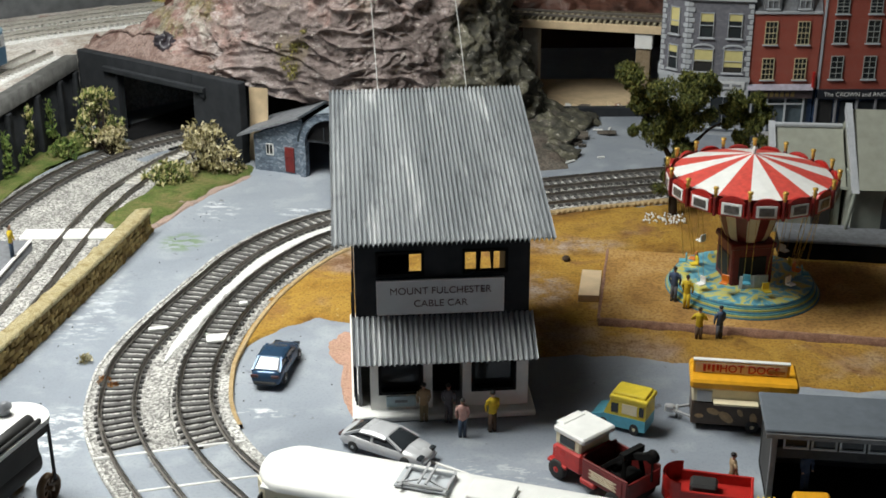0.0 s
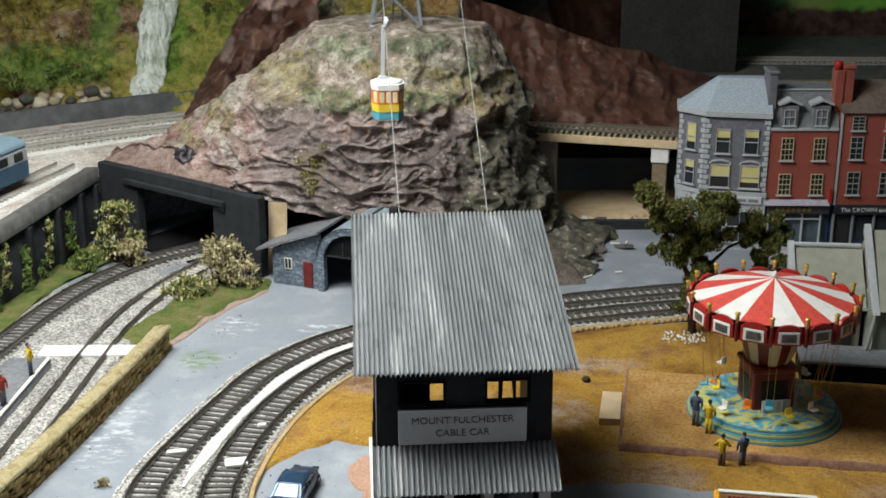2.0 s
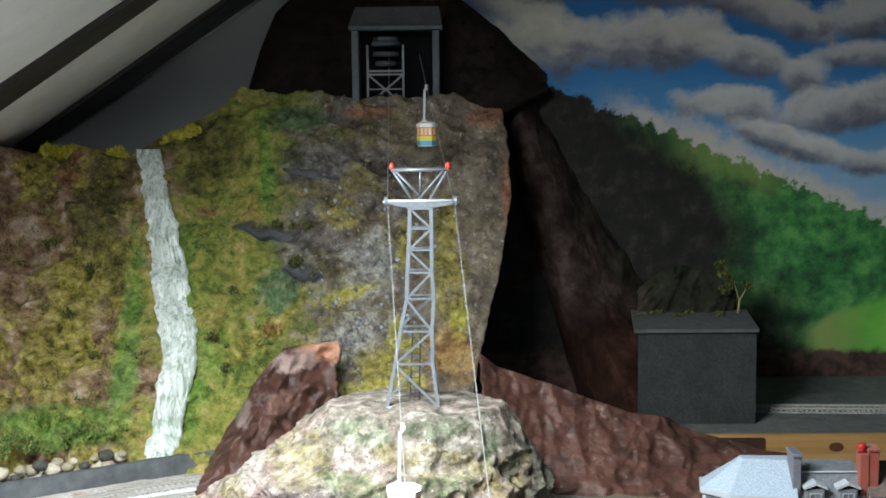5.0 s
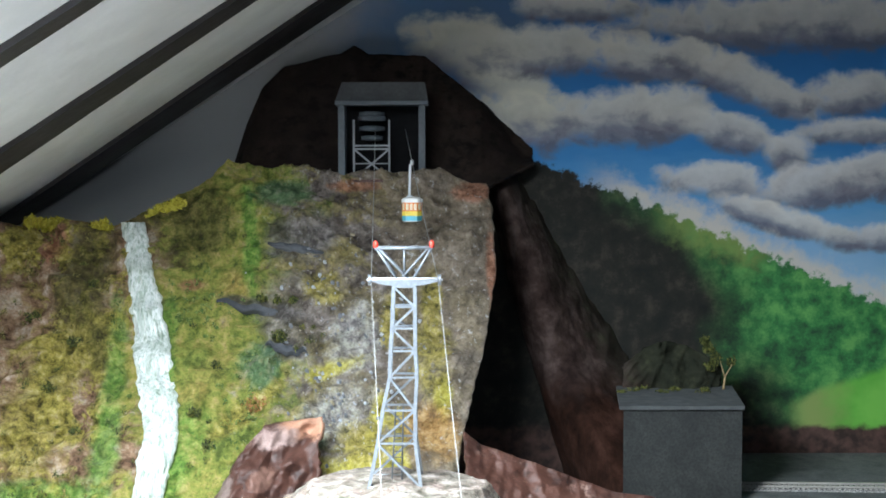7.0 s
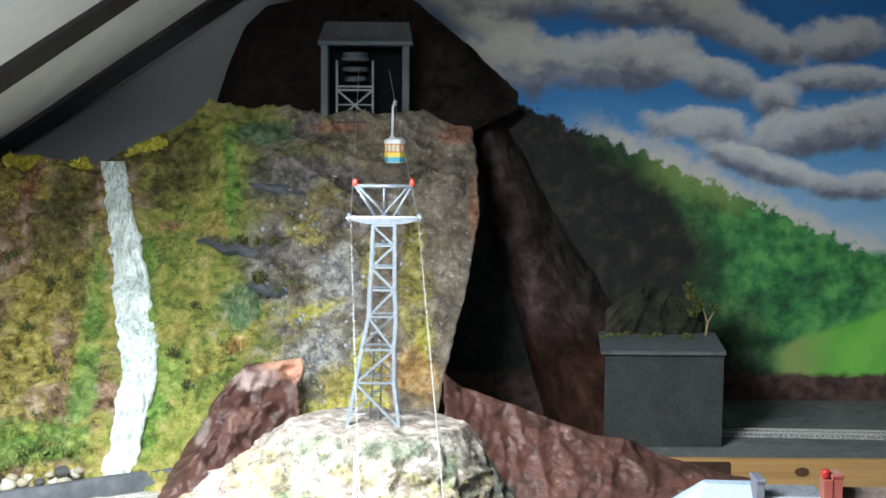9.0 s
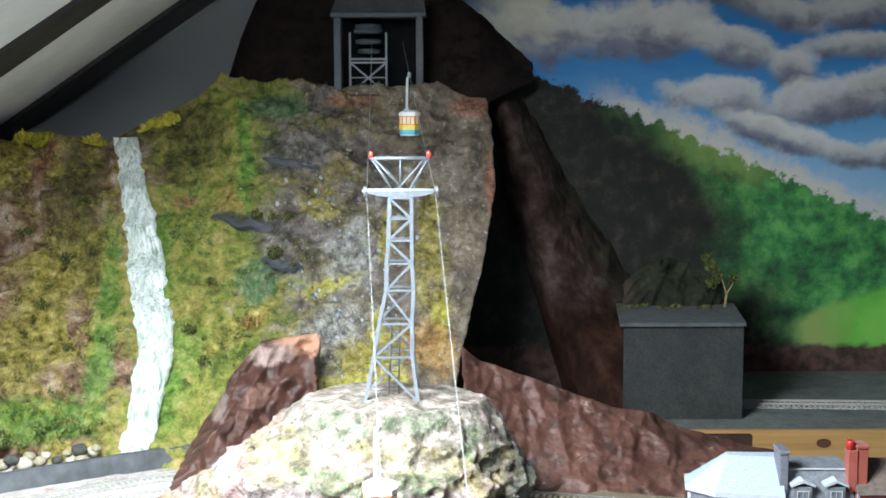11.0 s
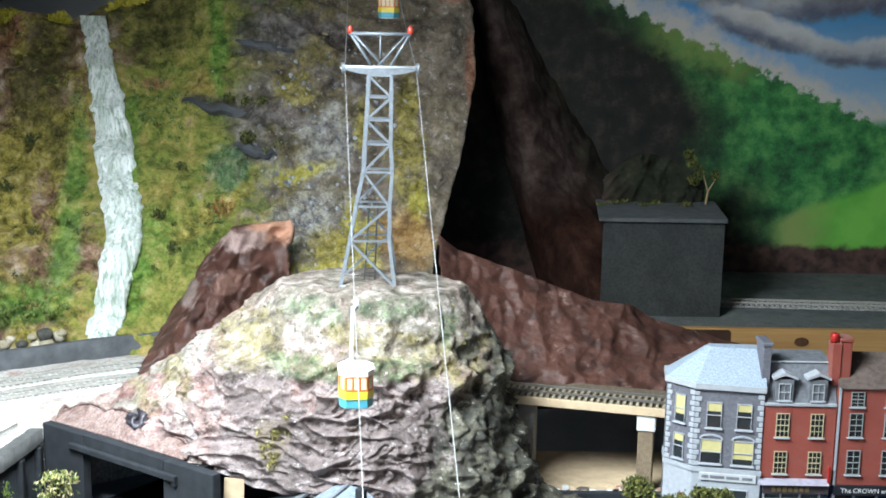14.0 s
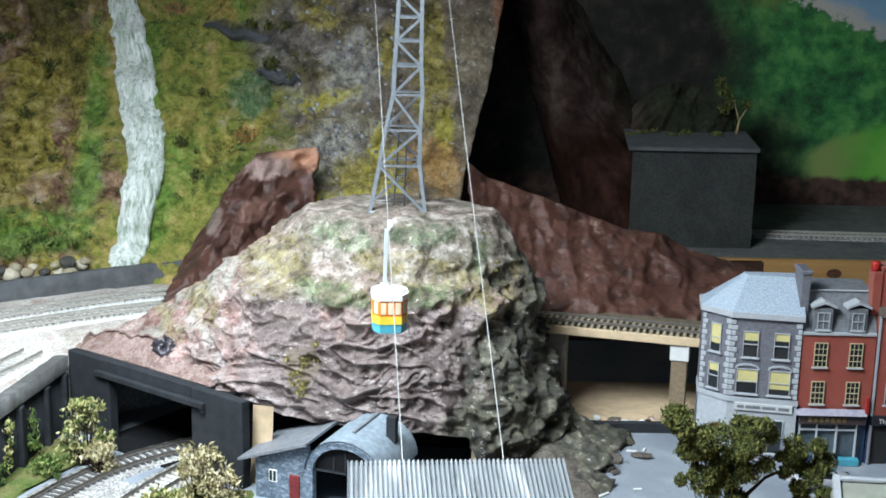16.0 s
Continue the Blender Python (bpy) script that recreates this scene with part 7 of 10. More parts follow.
m = Mesh()
m.lathe([(0.0022, 0), (0.0022, 0.0026), (0.0034, 0.0032), (0.0034, 0.0046), (0.0018, 0.0050), (0.0018, 0.0058)], 14, (0.0005, 0.0055, 0.0426))
part("whistle_cap", m, M["slate"], eng)
m = Mesh()
m.rod((-0.003, -0.0098, 0.0448), (-0.034, -0.0098, 0.0448), 0.0026, 0.0026, 14)
m.box((-0.018, -0.0128, 0.0438), (0.036, 0.0020, 0.0022), 0.0005)
part("lamp_rail", m, M["tyre"], eng, "black rail and tube along the canopy")
m = Mesh()
m.lathe([(0.0060, -0.030), (0.0078, -0.028), (0.0078, 0.020), (0.0060, 0.022)], 18, (0, 0, 0), 0, True, Matrix.Translation((-0.016, 0, 0.0200)) @ pose(0, 0, 0, 0, 90, 0))
m.box((-0.044, 0, 0.0150), (0.026, 0.0190, 0.0200), 0.001)
m.box((-0.012, 0, 0.0300), (0.030, 0.0170, 0.0130), 0.0012)
part("boiler", m, M["tyre"], eng, "black boiler and works")
for s in (-1, 1):
    for x in (-0.050, 0.006):
        m = Mesh()
        m.rod((x, s * 0.0115, 0.010), (x, s * 0.0115, 0.041), 0.0008, None, 8)
        part("canopy_post", m, M["tyre"], eng)
brn = plain("brown_wheel_paint", (0.14, 0.075, 0.03), 0.5)
for x, r in ((-0.042, 0.0125), (0.0040, 0.0065)):
    for s in (-1, 1):
        m = Mesh()
        m.lathe([(r * 0.84, -0.0018), (r, -0.0018), (r, 0.0018), (r * 0.84, 0.0018), (r * 0.84, -0.0018)], 28)
        wl = part("wheel", m, brn, eng)
        wl.matrix_local = Matrix.Translation((x, s * 0.0090, r)) @ pose(0, 0, 0, 90, 0, 0)
        for i in range(8):
            a = math.pi * i / 4
            m = Mesh()
            m.bar((0, 0, 0), (math.cos(a) * r * 0.9, math.sin(a) * r * 0.9, 0), 0.0011, 0.0011)
            part("spoke", m, brn, wl)
        m = Mesh()
        m.lathe([(r * 0.2, -0.0024), (r * 0.2, 0.0024)], 12)
        part("hub", m, brn, wl)

# ---- foliage ----
def foliage(m, c, r, n, leaf, mat=0, squash=0.8, seed=0):
    """A ragged clump of small leaf flakes."""
    rnd = random.Random(seed)
    for _ in range(n):
        d = Vector((rnd.gauss(0, 1), rnd.gauss(0, 1), rnd.gauss(0, 1))).normalized()
        k = 1.0 + 0.45 * nz(d.x + c[0] * 40, d.y + c[1] * 40, d.z + c[2] * 40, 1.9)
        p = Vector(c) + Vector((d.x, d.y, d.z * squash)) * r * k * rnd.uniform(0.45, 1.0)
        q = Euler((rnd.uniform(0, 6), rnd.uniform(0, 6), rnd.uniform(0, 6))).to_matrix()
        s = leaf * rnd.uniform(0.55, 1.3)
        pts = [p + q @ Vector((s * a, s * b, s * e)) for a, b, e in ((-0.6, 0, 0), (0, -0.24, 0.12), (0.6, 0, 0), (0, 0.24, 0.12))]
        m.add(pts, [(0, 1, 2, 3)], mat)
    return m


def leafy(name, cols, scale=160):
    n = Nodes(name)
    r = n.island()
    k = len(cols) - 1
    col = n.ramp(n.math("ADD", n.math("MULTIPLY", r, 0.6), n.math("MULTIPLY", n.noise(scale, 3), 0.4)), *[(0.2 + 0.6 * i / k, c) for i, c in enumerate(cols)])
    return n.done(col, 0.8, 0, n.noise(900, 2), 0.4)


M["leafdark"] = leafy("dark_foliage", [(0.014, 0.021, 0.005), (0.052, 0.066, 0.012), (0.115, 0.130, 0.023), (0.22, 0.205, 0.046)])
M["leafdry"] = leafy("dry_bush_foliage", [(0.07, 0.055, 0.018), (0.26, 0.22, 0.09), (0.52, 0.47, 0.27), (0.74, 0.66, 0.46)])
M["leafgreen"] = leafy("green_foliage", [(0.03, 0.06, 0.012), (0.08, 0.14, 0.025), (0.17, 0.24, 0.05), (0.30, 0.32, 0.10)])
M["leafmix"] = leafy("mixed_bush_foliage", [(0.03, 0.055, 0.010), (0.13, 0.18, 0.035), (0.36, 0.33, 0.12), (0.66, 0.60, 0.35)])
M["leafyellow"] = leafy("yellow_flock", [(0.30, 0.26, 0.02), (0.50, 0.44, 0.03), (0.62, 0.56, 0.08)])
M["leafolive"] = leafy("olive_flock", [(0.055, 0.050, 0.014), (0.15, 0.135, 0.030), (0.27, 0.24, 0.060), (0.36, 0.31, 0.12)])
M["rust"] = leafy("rusty_flock", [(0.20, 0.08, 0.02), (0.36, 0.17, 0.05), (0.42, 0.26, 0.12)])
M["bark"] = plain("brown_bark", (0.06, 0.042, 0.03), 0.85, 0, 0.4, 400, 0.6)


def bush(c, r, n, mat, label, seed, leaf=0.0036, parts=5):
    rnd = random.Random(seed)
    m = Mesh()
    for i in range(parts):
        o = Vector((rnd.uniform(-1, 1), rnd.uniform(-1, 1), rnd.uniform(-0.2, 0.7))) * r * 0.6
        foliage(m, Vector(c) + o, r * rnd.uniform(0.45, 0.75), n // parts, leaf, 0, 0.85, seed + i)
    m.rod((c[0], c[1], -0.0005), (c[0], c[1], c[2]), 0.0012, 0.0006, 6, 1)
    return tagged(part("bush", m, [M[mat], M["bark"]], None, "", False), label, "bush", "bushes")


def ragged_bush(x, y, w, h, n, mat, label, seed, leaf=0.0026):
    """A loose heap of twigs and small leaves, wider below, with stray sprays."""
    rnd = random.Random(seed)
    m = Mesh()
    for i in range(n):
        f = rnd.random() ** 0.8
        r = w * 0.5 * (1.0 - 0.55 * f) * rnd.uniform(0.2, 1.0)
        a = rnd.uniform(0, 6.283)
        p = Vector((x + r * math.cos(a), y + r * math.sin(a) * 0.8, 0.003 + f * h))
        k = w * rnd.uniform(0.05, 0.16)
        foliage(m, p, k, 30, leaf * rnd.uniform(0.8, 1.7), 0, rnd.uniform(0.6, 1.5), seed * 50 + i)
        if i % 2 == 0:
            m.rod((x + 0.3 * r * math.cos(a), y, -0.0005), p, 0.0005, 0.0003, 5, 1)
    return tagged(part("bush", m, [M[mat], M["bark"]], None, "", False), label, "bush", "bushes")


ragged_bush(-0.171, 0.918, 0.052, 0.031, 64, "leafdry", "cream and green dried flower bush beside the tunnel tracks", 11)
ragged_bush(-0.194, 0.895, 0.042, 0.011, 34, "leafmix", "low cream and green bush at the grass edge", 12)
ragged_bush(-0.153, 0.914, 0.028, 0.016, 22, "leafdry", "low dry bush beside the grey yard", 13)
ragged_bush(-0.262, 0.974, 0.046, 0.046, 70, "leafmix", "tall green and cream bush by the tunnel portal", 14)
ragged_bush(-0.250, 0.958, 0.036, 0.020, 34, "leafdry", "pale dry bush below the tunnel portal", 15)
ragged_bush(-0.284, 0.950, 0.030, 0.012, 20, "leafgreen", "low green shrub on the verge", 17)
# ivy on the retaining wall
for i, (f, z, col) in enumerate(((0.60, 0.036, "leafyellow"), (0.66, 0.026, "leafgreen"), (0.74, 0.034, "leafyellow"), (0.52, 0.03, "leafgreen"), (0.45, 0.034, "leafyellow"), (0.82, 0.028, "leafgreen"), (0.58, 0.010, "leafgreen"), (0.70, 0.008, "leafgreen"))):
    p = run[int(f * 40)]
    m = Mesh()
    rnd = random.Random(60 + i)
    for k in range(9):
        foliage(m, (p.x + 0.004 + rnd.gauss(0, 0.0008), p.y + rnd.gauss(0, 0.004), z + 0.008 - 0.0034 * k), rnd.uniform(0.0018, 0.0042), 26, 0.0030, 0, 1.6, 40 + i * 9 + k)
    tagged(part("ivy", m, M["leafmix" if col == "leafyellow" else col], None, "", False), "hanging clump of ivy on the dark wall", "ivy", "ivy on the wall")

# dry weeds on the grey ground and track
for i, (x, y, r) in enumerate(((-0.187, 0.614, 0.004), (-0.171, 0.588, 0.0035), (-0.165, 0.583, 0.003))):
    m = Mesh()
    foliage(m, (x, y, 0.0028), r, 90, 0.0022, 0, 0.6, 90 + i)
    tagged(part("weed", m, M["leafdry"] if i == 0 else M["rust"], None, "", False), "tiny dry weed tuft on the ground", "weed", "weeds")

# ---- stone wall by the siding ----
sw = thing("stone_wall", "low buff dry-stone wall beside the siding", "wall")
wl = spline([(-0.262, 0.47, 0), (-0.240, 0.56, 0), (-0.2205, 0.645, 0), (-0.205, 0.725, 0), (-0.1925, 0.797, 0)], 60)
m = Mesh()
ribbon(m, [p + Vector((-0.0040, -0.001, 0)) for p in wl], [p + Vector((0.0040, 0.001, 0)) for p in wl], -0.001, 0.0155, 0.0005)
# side stones: ochre of their own, darkened for the face's shade
n = Nodes("shaded_ochre_stone")
g_ = n.noise(420, 4)
M["stone"] = n.done(n.mix(n.ramp(g_, (0.35, 0.6), (0.55, 0.0)), n.ramp(n.random(), (0.0, (0.17, 0.105, 0.035)), (0.5, (0.31, 0.215, 0.075)), (1.0, (0.43, 0.32, 0.13))), (0.14, 0.10, 0.05)), 0.9, 0, g_, 0.7, 0.0008)
part("wall_core", m, plain("dark_mortar", (0.16, 0.12, 0.07), 0.9), sw, "", False)
stones = []
for k in range(6):
    mm = Mesh()
    mm.box((0, 0, 0), (0.0040 + 0.0012 * (k % 3), 0.0028, 0.0032 + 0.0005 * (k % 2)), 0.0004)
    mm.v = [(a + 0.0007 * nz(a, b, c + k, 520), b + 0.0006 * nz(b, c, a + k, 520), c + 0.0006 * nz(c, a, b + k, 520)) for a, b, c in mm.v]
    stones.append(mm.data("stone", [M["stone"]]))
count = 0
arc, nxt = 0.0, [0.0] * 4
for i in range(len(wl) - 1):
    a, b = wl[i], wl[i + 1]
    d = (b - a).length
    t = (b - a).normalized()
    turn = math.atan2(t.y, t.x)
    for row in range(4):
        while nxt[row] < arc + d:
            p = a.lerp(b, (nxt[row] - arc) / d)
            nxt[row] += random.uniform(0.0040, 0.0060)
            if p.y < 0.52:
                continue
            o = new("stone", random.choice(stones))
            o.parent = sw
            side = Vector((t.y, -t.x, 0)) * random.uniform(0.0036, 0.0042)
            o.matrix_local = Matrix.Translation(p + side + Vector((0, 0, 0.0018 + row * 0.0037 + random.uniform(-0.0007, 0.0007)))) @ pose(0, 0, 0, random.uniform(-8, 8), random.uniform(-8, 8), math.degrees(turn) + random.uniform(-9, 9))
            count += 1
    arc += d

# coping colour lightened for the light falling on the wall top
m = Mesh()
ribbon(m, [p + Vector((-0.0046, -0.001, 0)) for p in wl if p.y > 0.52], [p + Vector((0.0058, 0.001, 0)) for p in wl if p.y > 0.52], 0.0148, 0.0176, 0.0016)
part("coping", m, blotched("lit_cream_coping", [(0.26, 0.19, 0.08), (0.50, 0.41, 0.21), (0.68, 0.60, 0.38), (0.40, 0.31, 0.14)], 180, 0.9, 0.9, 0.0014), sw, "rough cream coping, lightened for the light on top", False)

# platform at the far left
plat = thing("platform", "grey station platform with a white edge", "platform")
pl = [Vector(p) for p in ((-0.270, 0.55, 0), (-0.2645, 0.65, 0), (-0.258, 0.765, 0))]
pl2 = [Vector(p) for p in ((-0.300, 0.55, 0), (-0.2965, 0.65, 0), (-0.284, 0.765, 0))]
m = Mesh()
ribbon(m, spline(pl2, 20), spline(pl, 20), -0.001, 0.0088)
part("platform_top", m, M["slate"], plat, "", False)
m = Mesh()
ribbon(m, [p + Vector((-0.0016, 0, 0)) for p in spline(pl, 20)], [p + Vector((0.0004, 0, 0)) for p in spline(pl, 20)], 0.0084, 0.0094)
part("platform_edge", m, M["white"], plat, "white platform edge", False)

# ---- blue coach on the upper level ----
coach = thing("railway_coach", "blue and grey model railway coach on the upper track", "railway coach", pose(-0.3475, 0.9900, 0.0605, 0, 0, -107))
m = Mesh()
m.prism([(-0.0165, 0.008), (0.0165, 0.008), (0.0168, 0.020), (0.0155, 0.0330), (-0.0155, 0.0330), (-0.0168, 0.020)], 0.0, 0.24, "x")
part("body", m, plain("coach_blue", (0.05, 0.12, 0.20), 0.4, 0, 0.2), coach, "dark blue body")
m = Mesh()
m.sheet(lambda u, v: (-0.0008 + 0.2416 * u, math.cos(math.pi * v) * 0.0160, 0.0328 + 0.0062 * math.sin(math.pi * v) ** 0.8), 12, 16)
part("roof", m, plain("coach_roof_blue_grey", (0.20, 0.29, 0.36), 0.5, 0, 0.15), coach, "blue-grey domed roof", False)
m = Mesh()
for s in (-1, 1):
    m.box((0.12, s * 0.01635, 0.0262), (0.239, 0.0008, 0.0092))
part("window_band", m, plain("coach_pale_band", (0.46, 0.48, 0.50), 0.5), coach, "pale grey window band")
for i in range(12):
    for s in (-1, 1):
        m = Mesh()
        m.box((0.012 + i * 0.0195, s * 0.0169, 0.0262), (0.0110, 0.0006, 0.0066), 0.0003)
        part("side_window", m, M["glassdark"], coach)
m = Mesh()
m.box((0.12, 0, 0.0070), (0.236, 0.0240, 0.0030))
part("underframe", m, M["tyre"], coach)
m = Mesh()
m.box((-0.0006, 0, 0.0215), (0.0012, 0.0150, 0.0200), 0.0003)
part("end_door", m, M["navy"], coach)
for x in (0.03, 0.06, 0.18, 0.21):
    for s in (-1, 1):
        wheel(coach, x, s * 0.0085, 0.0048, 0.0048, 0.0022, M["slate"])

# ---- stone hut and round-roofed shed ----
n = Nodes("blue_grey_stonework")
v_ = n.cells(330, "Distance", "DISTANCE_TO_EDGE", n.stretch(1, 1, 1.8))
cc = n.cells(330, "Color", "F1", n.stretch(1, 1, 1.8))
sp = n.t.nodes.new("ShaderNodeSeparateColor")
n.set(sp.inputs[0], cc)
sc = n.ramp(sp.outputs[0], (0.0, (0.09, 0.115, 0.15)), (0.6, (0.16, 0.20, 0.25)), (1.0, (0.26, 0.30, 0.35)))
M["bluestone"] = n.done(n.mix(n.ramp(v_, (0.0, 0.7), (0.09, 0.0)), sc, (0.05, 0.06, 0.075)), 0.85, 0, v_, 0.6, 0.0006)
hut = thing("stone_shed", "small blue-grey stone engine shed with round roof and red door", "shed", pose(-0.1350, 0.9260, 0, 0, 0, -22))
m = Mesh()
HW = 0.0405
m.prism([(0, 0), (HW, 0), (HW, 0.0430), (0, 0.0275)], 0.0, 0.0022, "y")
m.box((0.0011, 0.025, 0.0135), (0.0022, 0.046, 0.027))
part("stone_front", m, M["bluestone"], hut)
m = Mesh()
m.box((0.0135, -0.0002, 0.0175), (0.0062, 0.0012, 0.0090), 0.0002)
wf = part("window", m, M["white"], hut, "small white window")
m = Mesh()
for s in (-1, 1):
    m.box((0.0135 + s * 0.0014, -0.0009, 0.0178), (0.0020, 0.0004, 0.0072))
part("pane", m, M["glassdark"], wf)
m = Mesh()
m.box((0.0300, -0.0003, 0.0110), (0.0078, 0.0014, 0.0195), 0.0003)
m.box((0.0300, -0.0011, 0.0135), (0.0072, 0.0006, 0.0008))
part("door", m, M["maroon"], hut, "dark red plank door")
m = Mesh()
m.prism([(-0.0110, 0.0262), (HW + 0.001, 0.0450), (HW + 0.001, 0.0470), (-0.0110, 0.0280)], -0.0055, 0.050, "y")
part("lean_to_roof", m, M["slate"], hut, "grey lean-to roof")
# arched bay
m = Mesh()
AX, AR, AZ = HW + 0.0275, 0.0265, 0.0270
arch_o = [(AX + (AR + 0.0015) * math.cos(a), AZ + (AR - 0.002) * math.sin(a)) for a in [math.pi * i / 24 for i in range(25)]]
arch_i = [(AX + (AR - 0.0035) * math.cos(a), AZ + (AR - 0.0070) * math.sin(a)) for a in [math.pi * i / 24 for i in range(25)]]
for s in (-1, 1):
    m = Mesh()
    m.box((AX + s * (AR - 0.001), -0.0005, AZ / 2), (0.0050, 0.006, AZ), 0.0003)
    part("pier", m, M["bluestone"], hut)
for i in range(24):
    m = Mesh()
    m.prism([arch_o[i], arch_o[i + 1], arch_i[i + 1], arch_i[i]], -0.0035, 0.0025, "y")
    part("arch_stone", m, M["bluestone"], hut)
# darkness inside the arch put into a black fanlight and dark bars
m = Mesh()
m.prism([p for p in arch_i] , 0.0, 0.0012, "y")
part("fanlight", m, M["black"], hut)
m = Mesh()
for k in (-1, 0, 1):
    m.box((AX + k * 0.0085, -0.0004, AZ + 0.0090 - abs(k) * 0.002), (0.0010, 0.0010, 0.0130 - abs(k) * 0.003))
m.box((AX, -0.0004, AZ + 0.0010), (2 * AR - 0.008, 0.0010, 0.0012))
part("glazing_bar", m, M["charcoal"], hut)
m = Mesh()
m.sheet(lambda u, v: (AX + (AR + 0.0025) * math.cos(math.pi * u), -0.004 + 0.058 * v, AZ + (AR - 0.0012) * math.sin(math.pi * u)), 30, 10)
m.sheet(lambda u, v: (AX + (AR + 0.0010) * math.cos(math.pi * u), -0.004 + 0.058 * v, AZ + (AR - 0.0028) * math.sin(math.pi * u)), 30, 10)
part("barrel_roof", m, plain("blue_slate_roof", (0.26, 0.31, 0.36), 0.6, 0, 0.35, 260), hut, "rounded slate roof", False)
m = Mesh()
m.bar((AX, 0.012, AZ + AR - 0.001), (AX, 0.052, AZ + AR - 0.001), 0.0022, 0.0030)
part("roof_vent", m, M["slate"], hut)
m = Mesh()
m.box((AX + 0.0200, 0.030, AZ + 0.0250), (0.0070, 0.0050, 0.0190), 0.0005)
part("chimney", m, M["charcoal"], hut)
m = Mesh()
m.box((AX, 0.052, 0.013), (2 * AR, 0.002, 0.026))
m.box((AX + AR, 0.027, 0.013), (0.002, 0.05, 0.026))
part("rear_wall", m, M["black"], hut)
# pale card strip beside the portal
m = Mesh()
m.sheet(lambda u, v: (-0.1425 + 0.0145 * u + 0.003 * v, 0.948 + 0.004 * math.sin(3 * v) - 0.004 * u, 0.058 * v - 0.0005), 4, 14)
m.sheet(lambda u, v: (-0.1425 + 0.0145 * u + 0.003 * v, 0.9495 + 0.004 * math.sin(3 * v) - 0.004 * u, 0.058 * v - 0.0005), 4, 14)
tagged(part("card_strip", m, M["palewood"], None, "", False), "bent pale card strip standing by the portal", "card")
# tunnel roof, so the mouth stays dark
m = Mesh()
m.box((PL / 2 + 0.015, 0.072, 0.0570), (PL - 0.02, 0.125, 0.003))
part("tunnel_roof", m, M["black"], portal)

# ---- board with the carousel ----
m = Mesh()
m.prism([(0.0925, 0.6505), (0.420, 0.5885), (0.438, 0.690), (0.1105, 0.750)], -0.001, 0.0060, "z")
n = Nodes("turf_covered_board")
x_, y_, z_ = n.xyz()
edge_ = n.step(z_, 0.0056, 0.0050)
t_ = n.ramp(n.noise(40, 5, 0.6), (0.3, (0.26, 0.14, 0.05)), (0.5, (0.42, 0.24, 0.075)), (0.7, (0.50, 0.32, 0.13)))
t_ = n.mix(n.ramp(n.noise(500, 3), (0.35, 0.5), (0.55, 0)), t_, (0.10, 0.05, 0.02))
M["boardturf"] = n.done(n.mix(edge_, t_, (0.30, 0.15, 0.085)), 0.95, 0, n.noise(500, 3), 0.5, 0.0008)
setting("board", m, M["boardturf"], "brown turf-covered raised board under the carousel", "board")
EDGE = blotched("red_brown_board_edge", [(0.14, 0.065, 0.04), (0.30, 0.155, 0.10), (0.44, 0.27, 0.19)], 90, 0.8, 0.5, 0.0008)
for (x0, y0), (x1, y1) in (((0.0920, 0.6500), (0.4200, 0.5880)), ((0.0920, 0.6500), (0.1100, 0.7500))):
    m = Mesh()
    d = Vector((x1 - x0, y1 - y0, 0))
    s_ = Vector((-d.y, d.x, 0)).normalized() * 0.0008
    ribbon(m, [Vector((x0, y0, 0)) + d * i / 40 + s_ * (1 + 0.6 * nz(i, 1, 0, 0.7)) for i in range(41)], [Vector((x0, y0, 0)) + d * i / 40 - s_ * (1 + 0.6 * nz(i, 5, 0, 0.7)) for i in range(41)], -0.001, 0.0064, 0.0003)
    setting("trim", m, EDGE, "worn red-brown edge of the carousel board", "trim", False)
m = Mesh()
m.prism([(0.084, 0.681), (0.096, 0.680), (0.102, 0.716), (0.0905, 0.718)], 0.0005, 0.0062, "z")
tagged(part("wood_block", m, M["palewood"]), "pale offcut of wood lying on the turf", "block")
m = Mesh()
m.ball((0.083, 0.742, 0.0030), 0.0028, 9, 0, (1, 1, 0.8))
tagged(part("pebble", m, M["bark"]), "small brown pebble on the turf", "pebble")

car = thing("carousel", "red and white striped chair carousel on a blue and yellow base", "carousel", pose(0.1815, 0.6900, 0.0058, 0, 0, 8) @ Matrix.Scale(0.95, 4))
n = Nodes("swirled_blue_yellow_paint")
v_ = n.noise(38, 3, 0.5, None, 3.0)
M["swirl"] = n.done(n.ramp(v_, (0.36, (0.08, 0.26, 0.36)), (0.46, (0.16, 0.42, 0.50)), (0.50, (0.55, 0.52, 0.12)), (0.58, (0.60, 0.55, 0.16)), (0.62, (0.10, 0.32, 0.42))), 0.45, 0, v_, 0.1)
STEPC = [plain("step_blue", (0.06, 0.22, 0.34), 0.5), plain("step_yellow", (0.55, 0.50, 0.13), 0.5), plain("step_teal", (0.14, 0.38, 0.44), 0.5)]
for i in range(7):
    m = Mesh()
    r = 0.0470 - i * 0.0007
    m.lathe([(0.002, 0), (r, 0), (r, 0.00105), (0.002, 0.00105)], 48, (0, 0, i * 0.00105), 0, False)
    part("base_step", m, [STEPC[i % 3]], car)
m = Mesh()
m.lathe([(0.001, 0), (0.0420, 0), (0.0420, 0.0006), (0.001, 0.0008)], 48, (0, 0, 0.00735), 0, False)
part("platform", m, M["swirl"], car, "blue and yellow swirled deck")
# shade under the canopy put into the housing's darker red
m = Mesh()
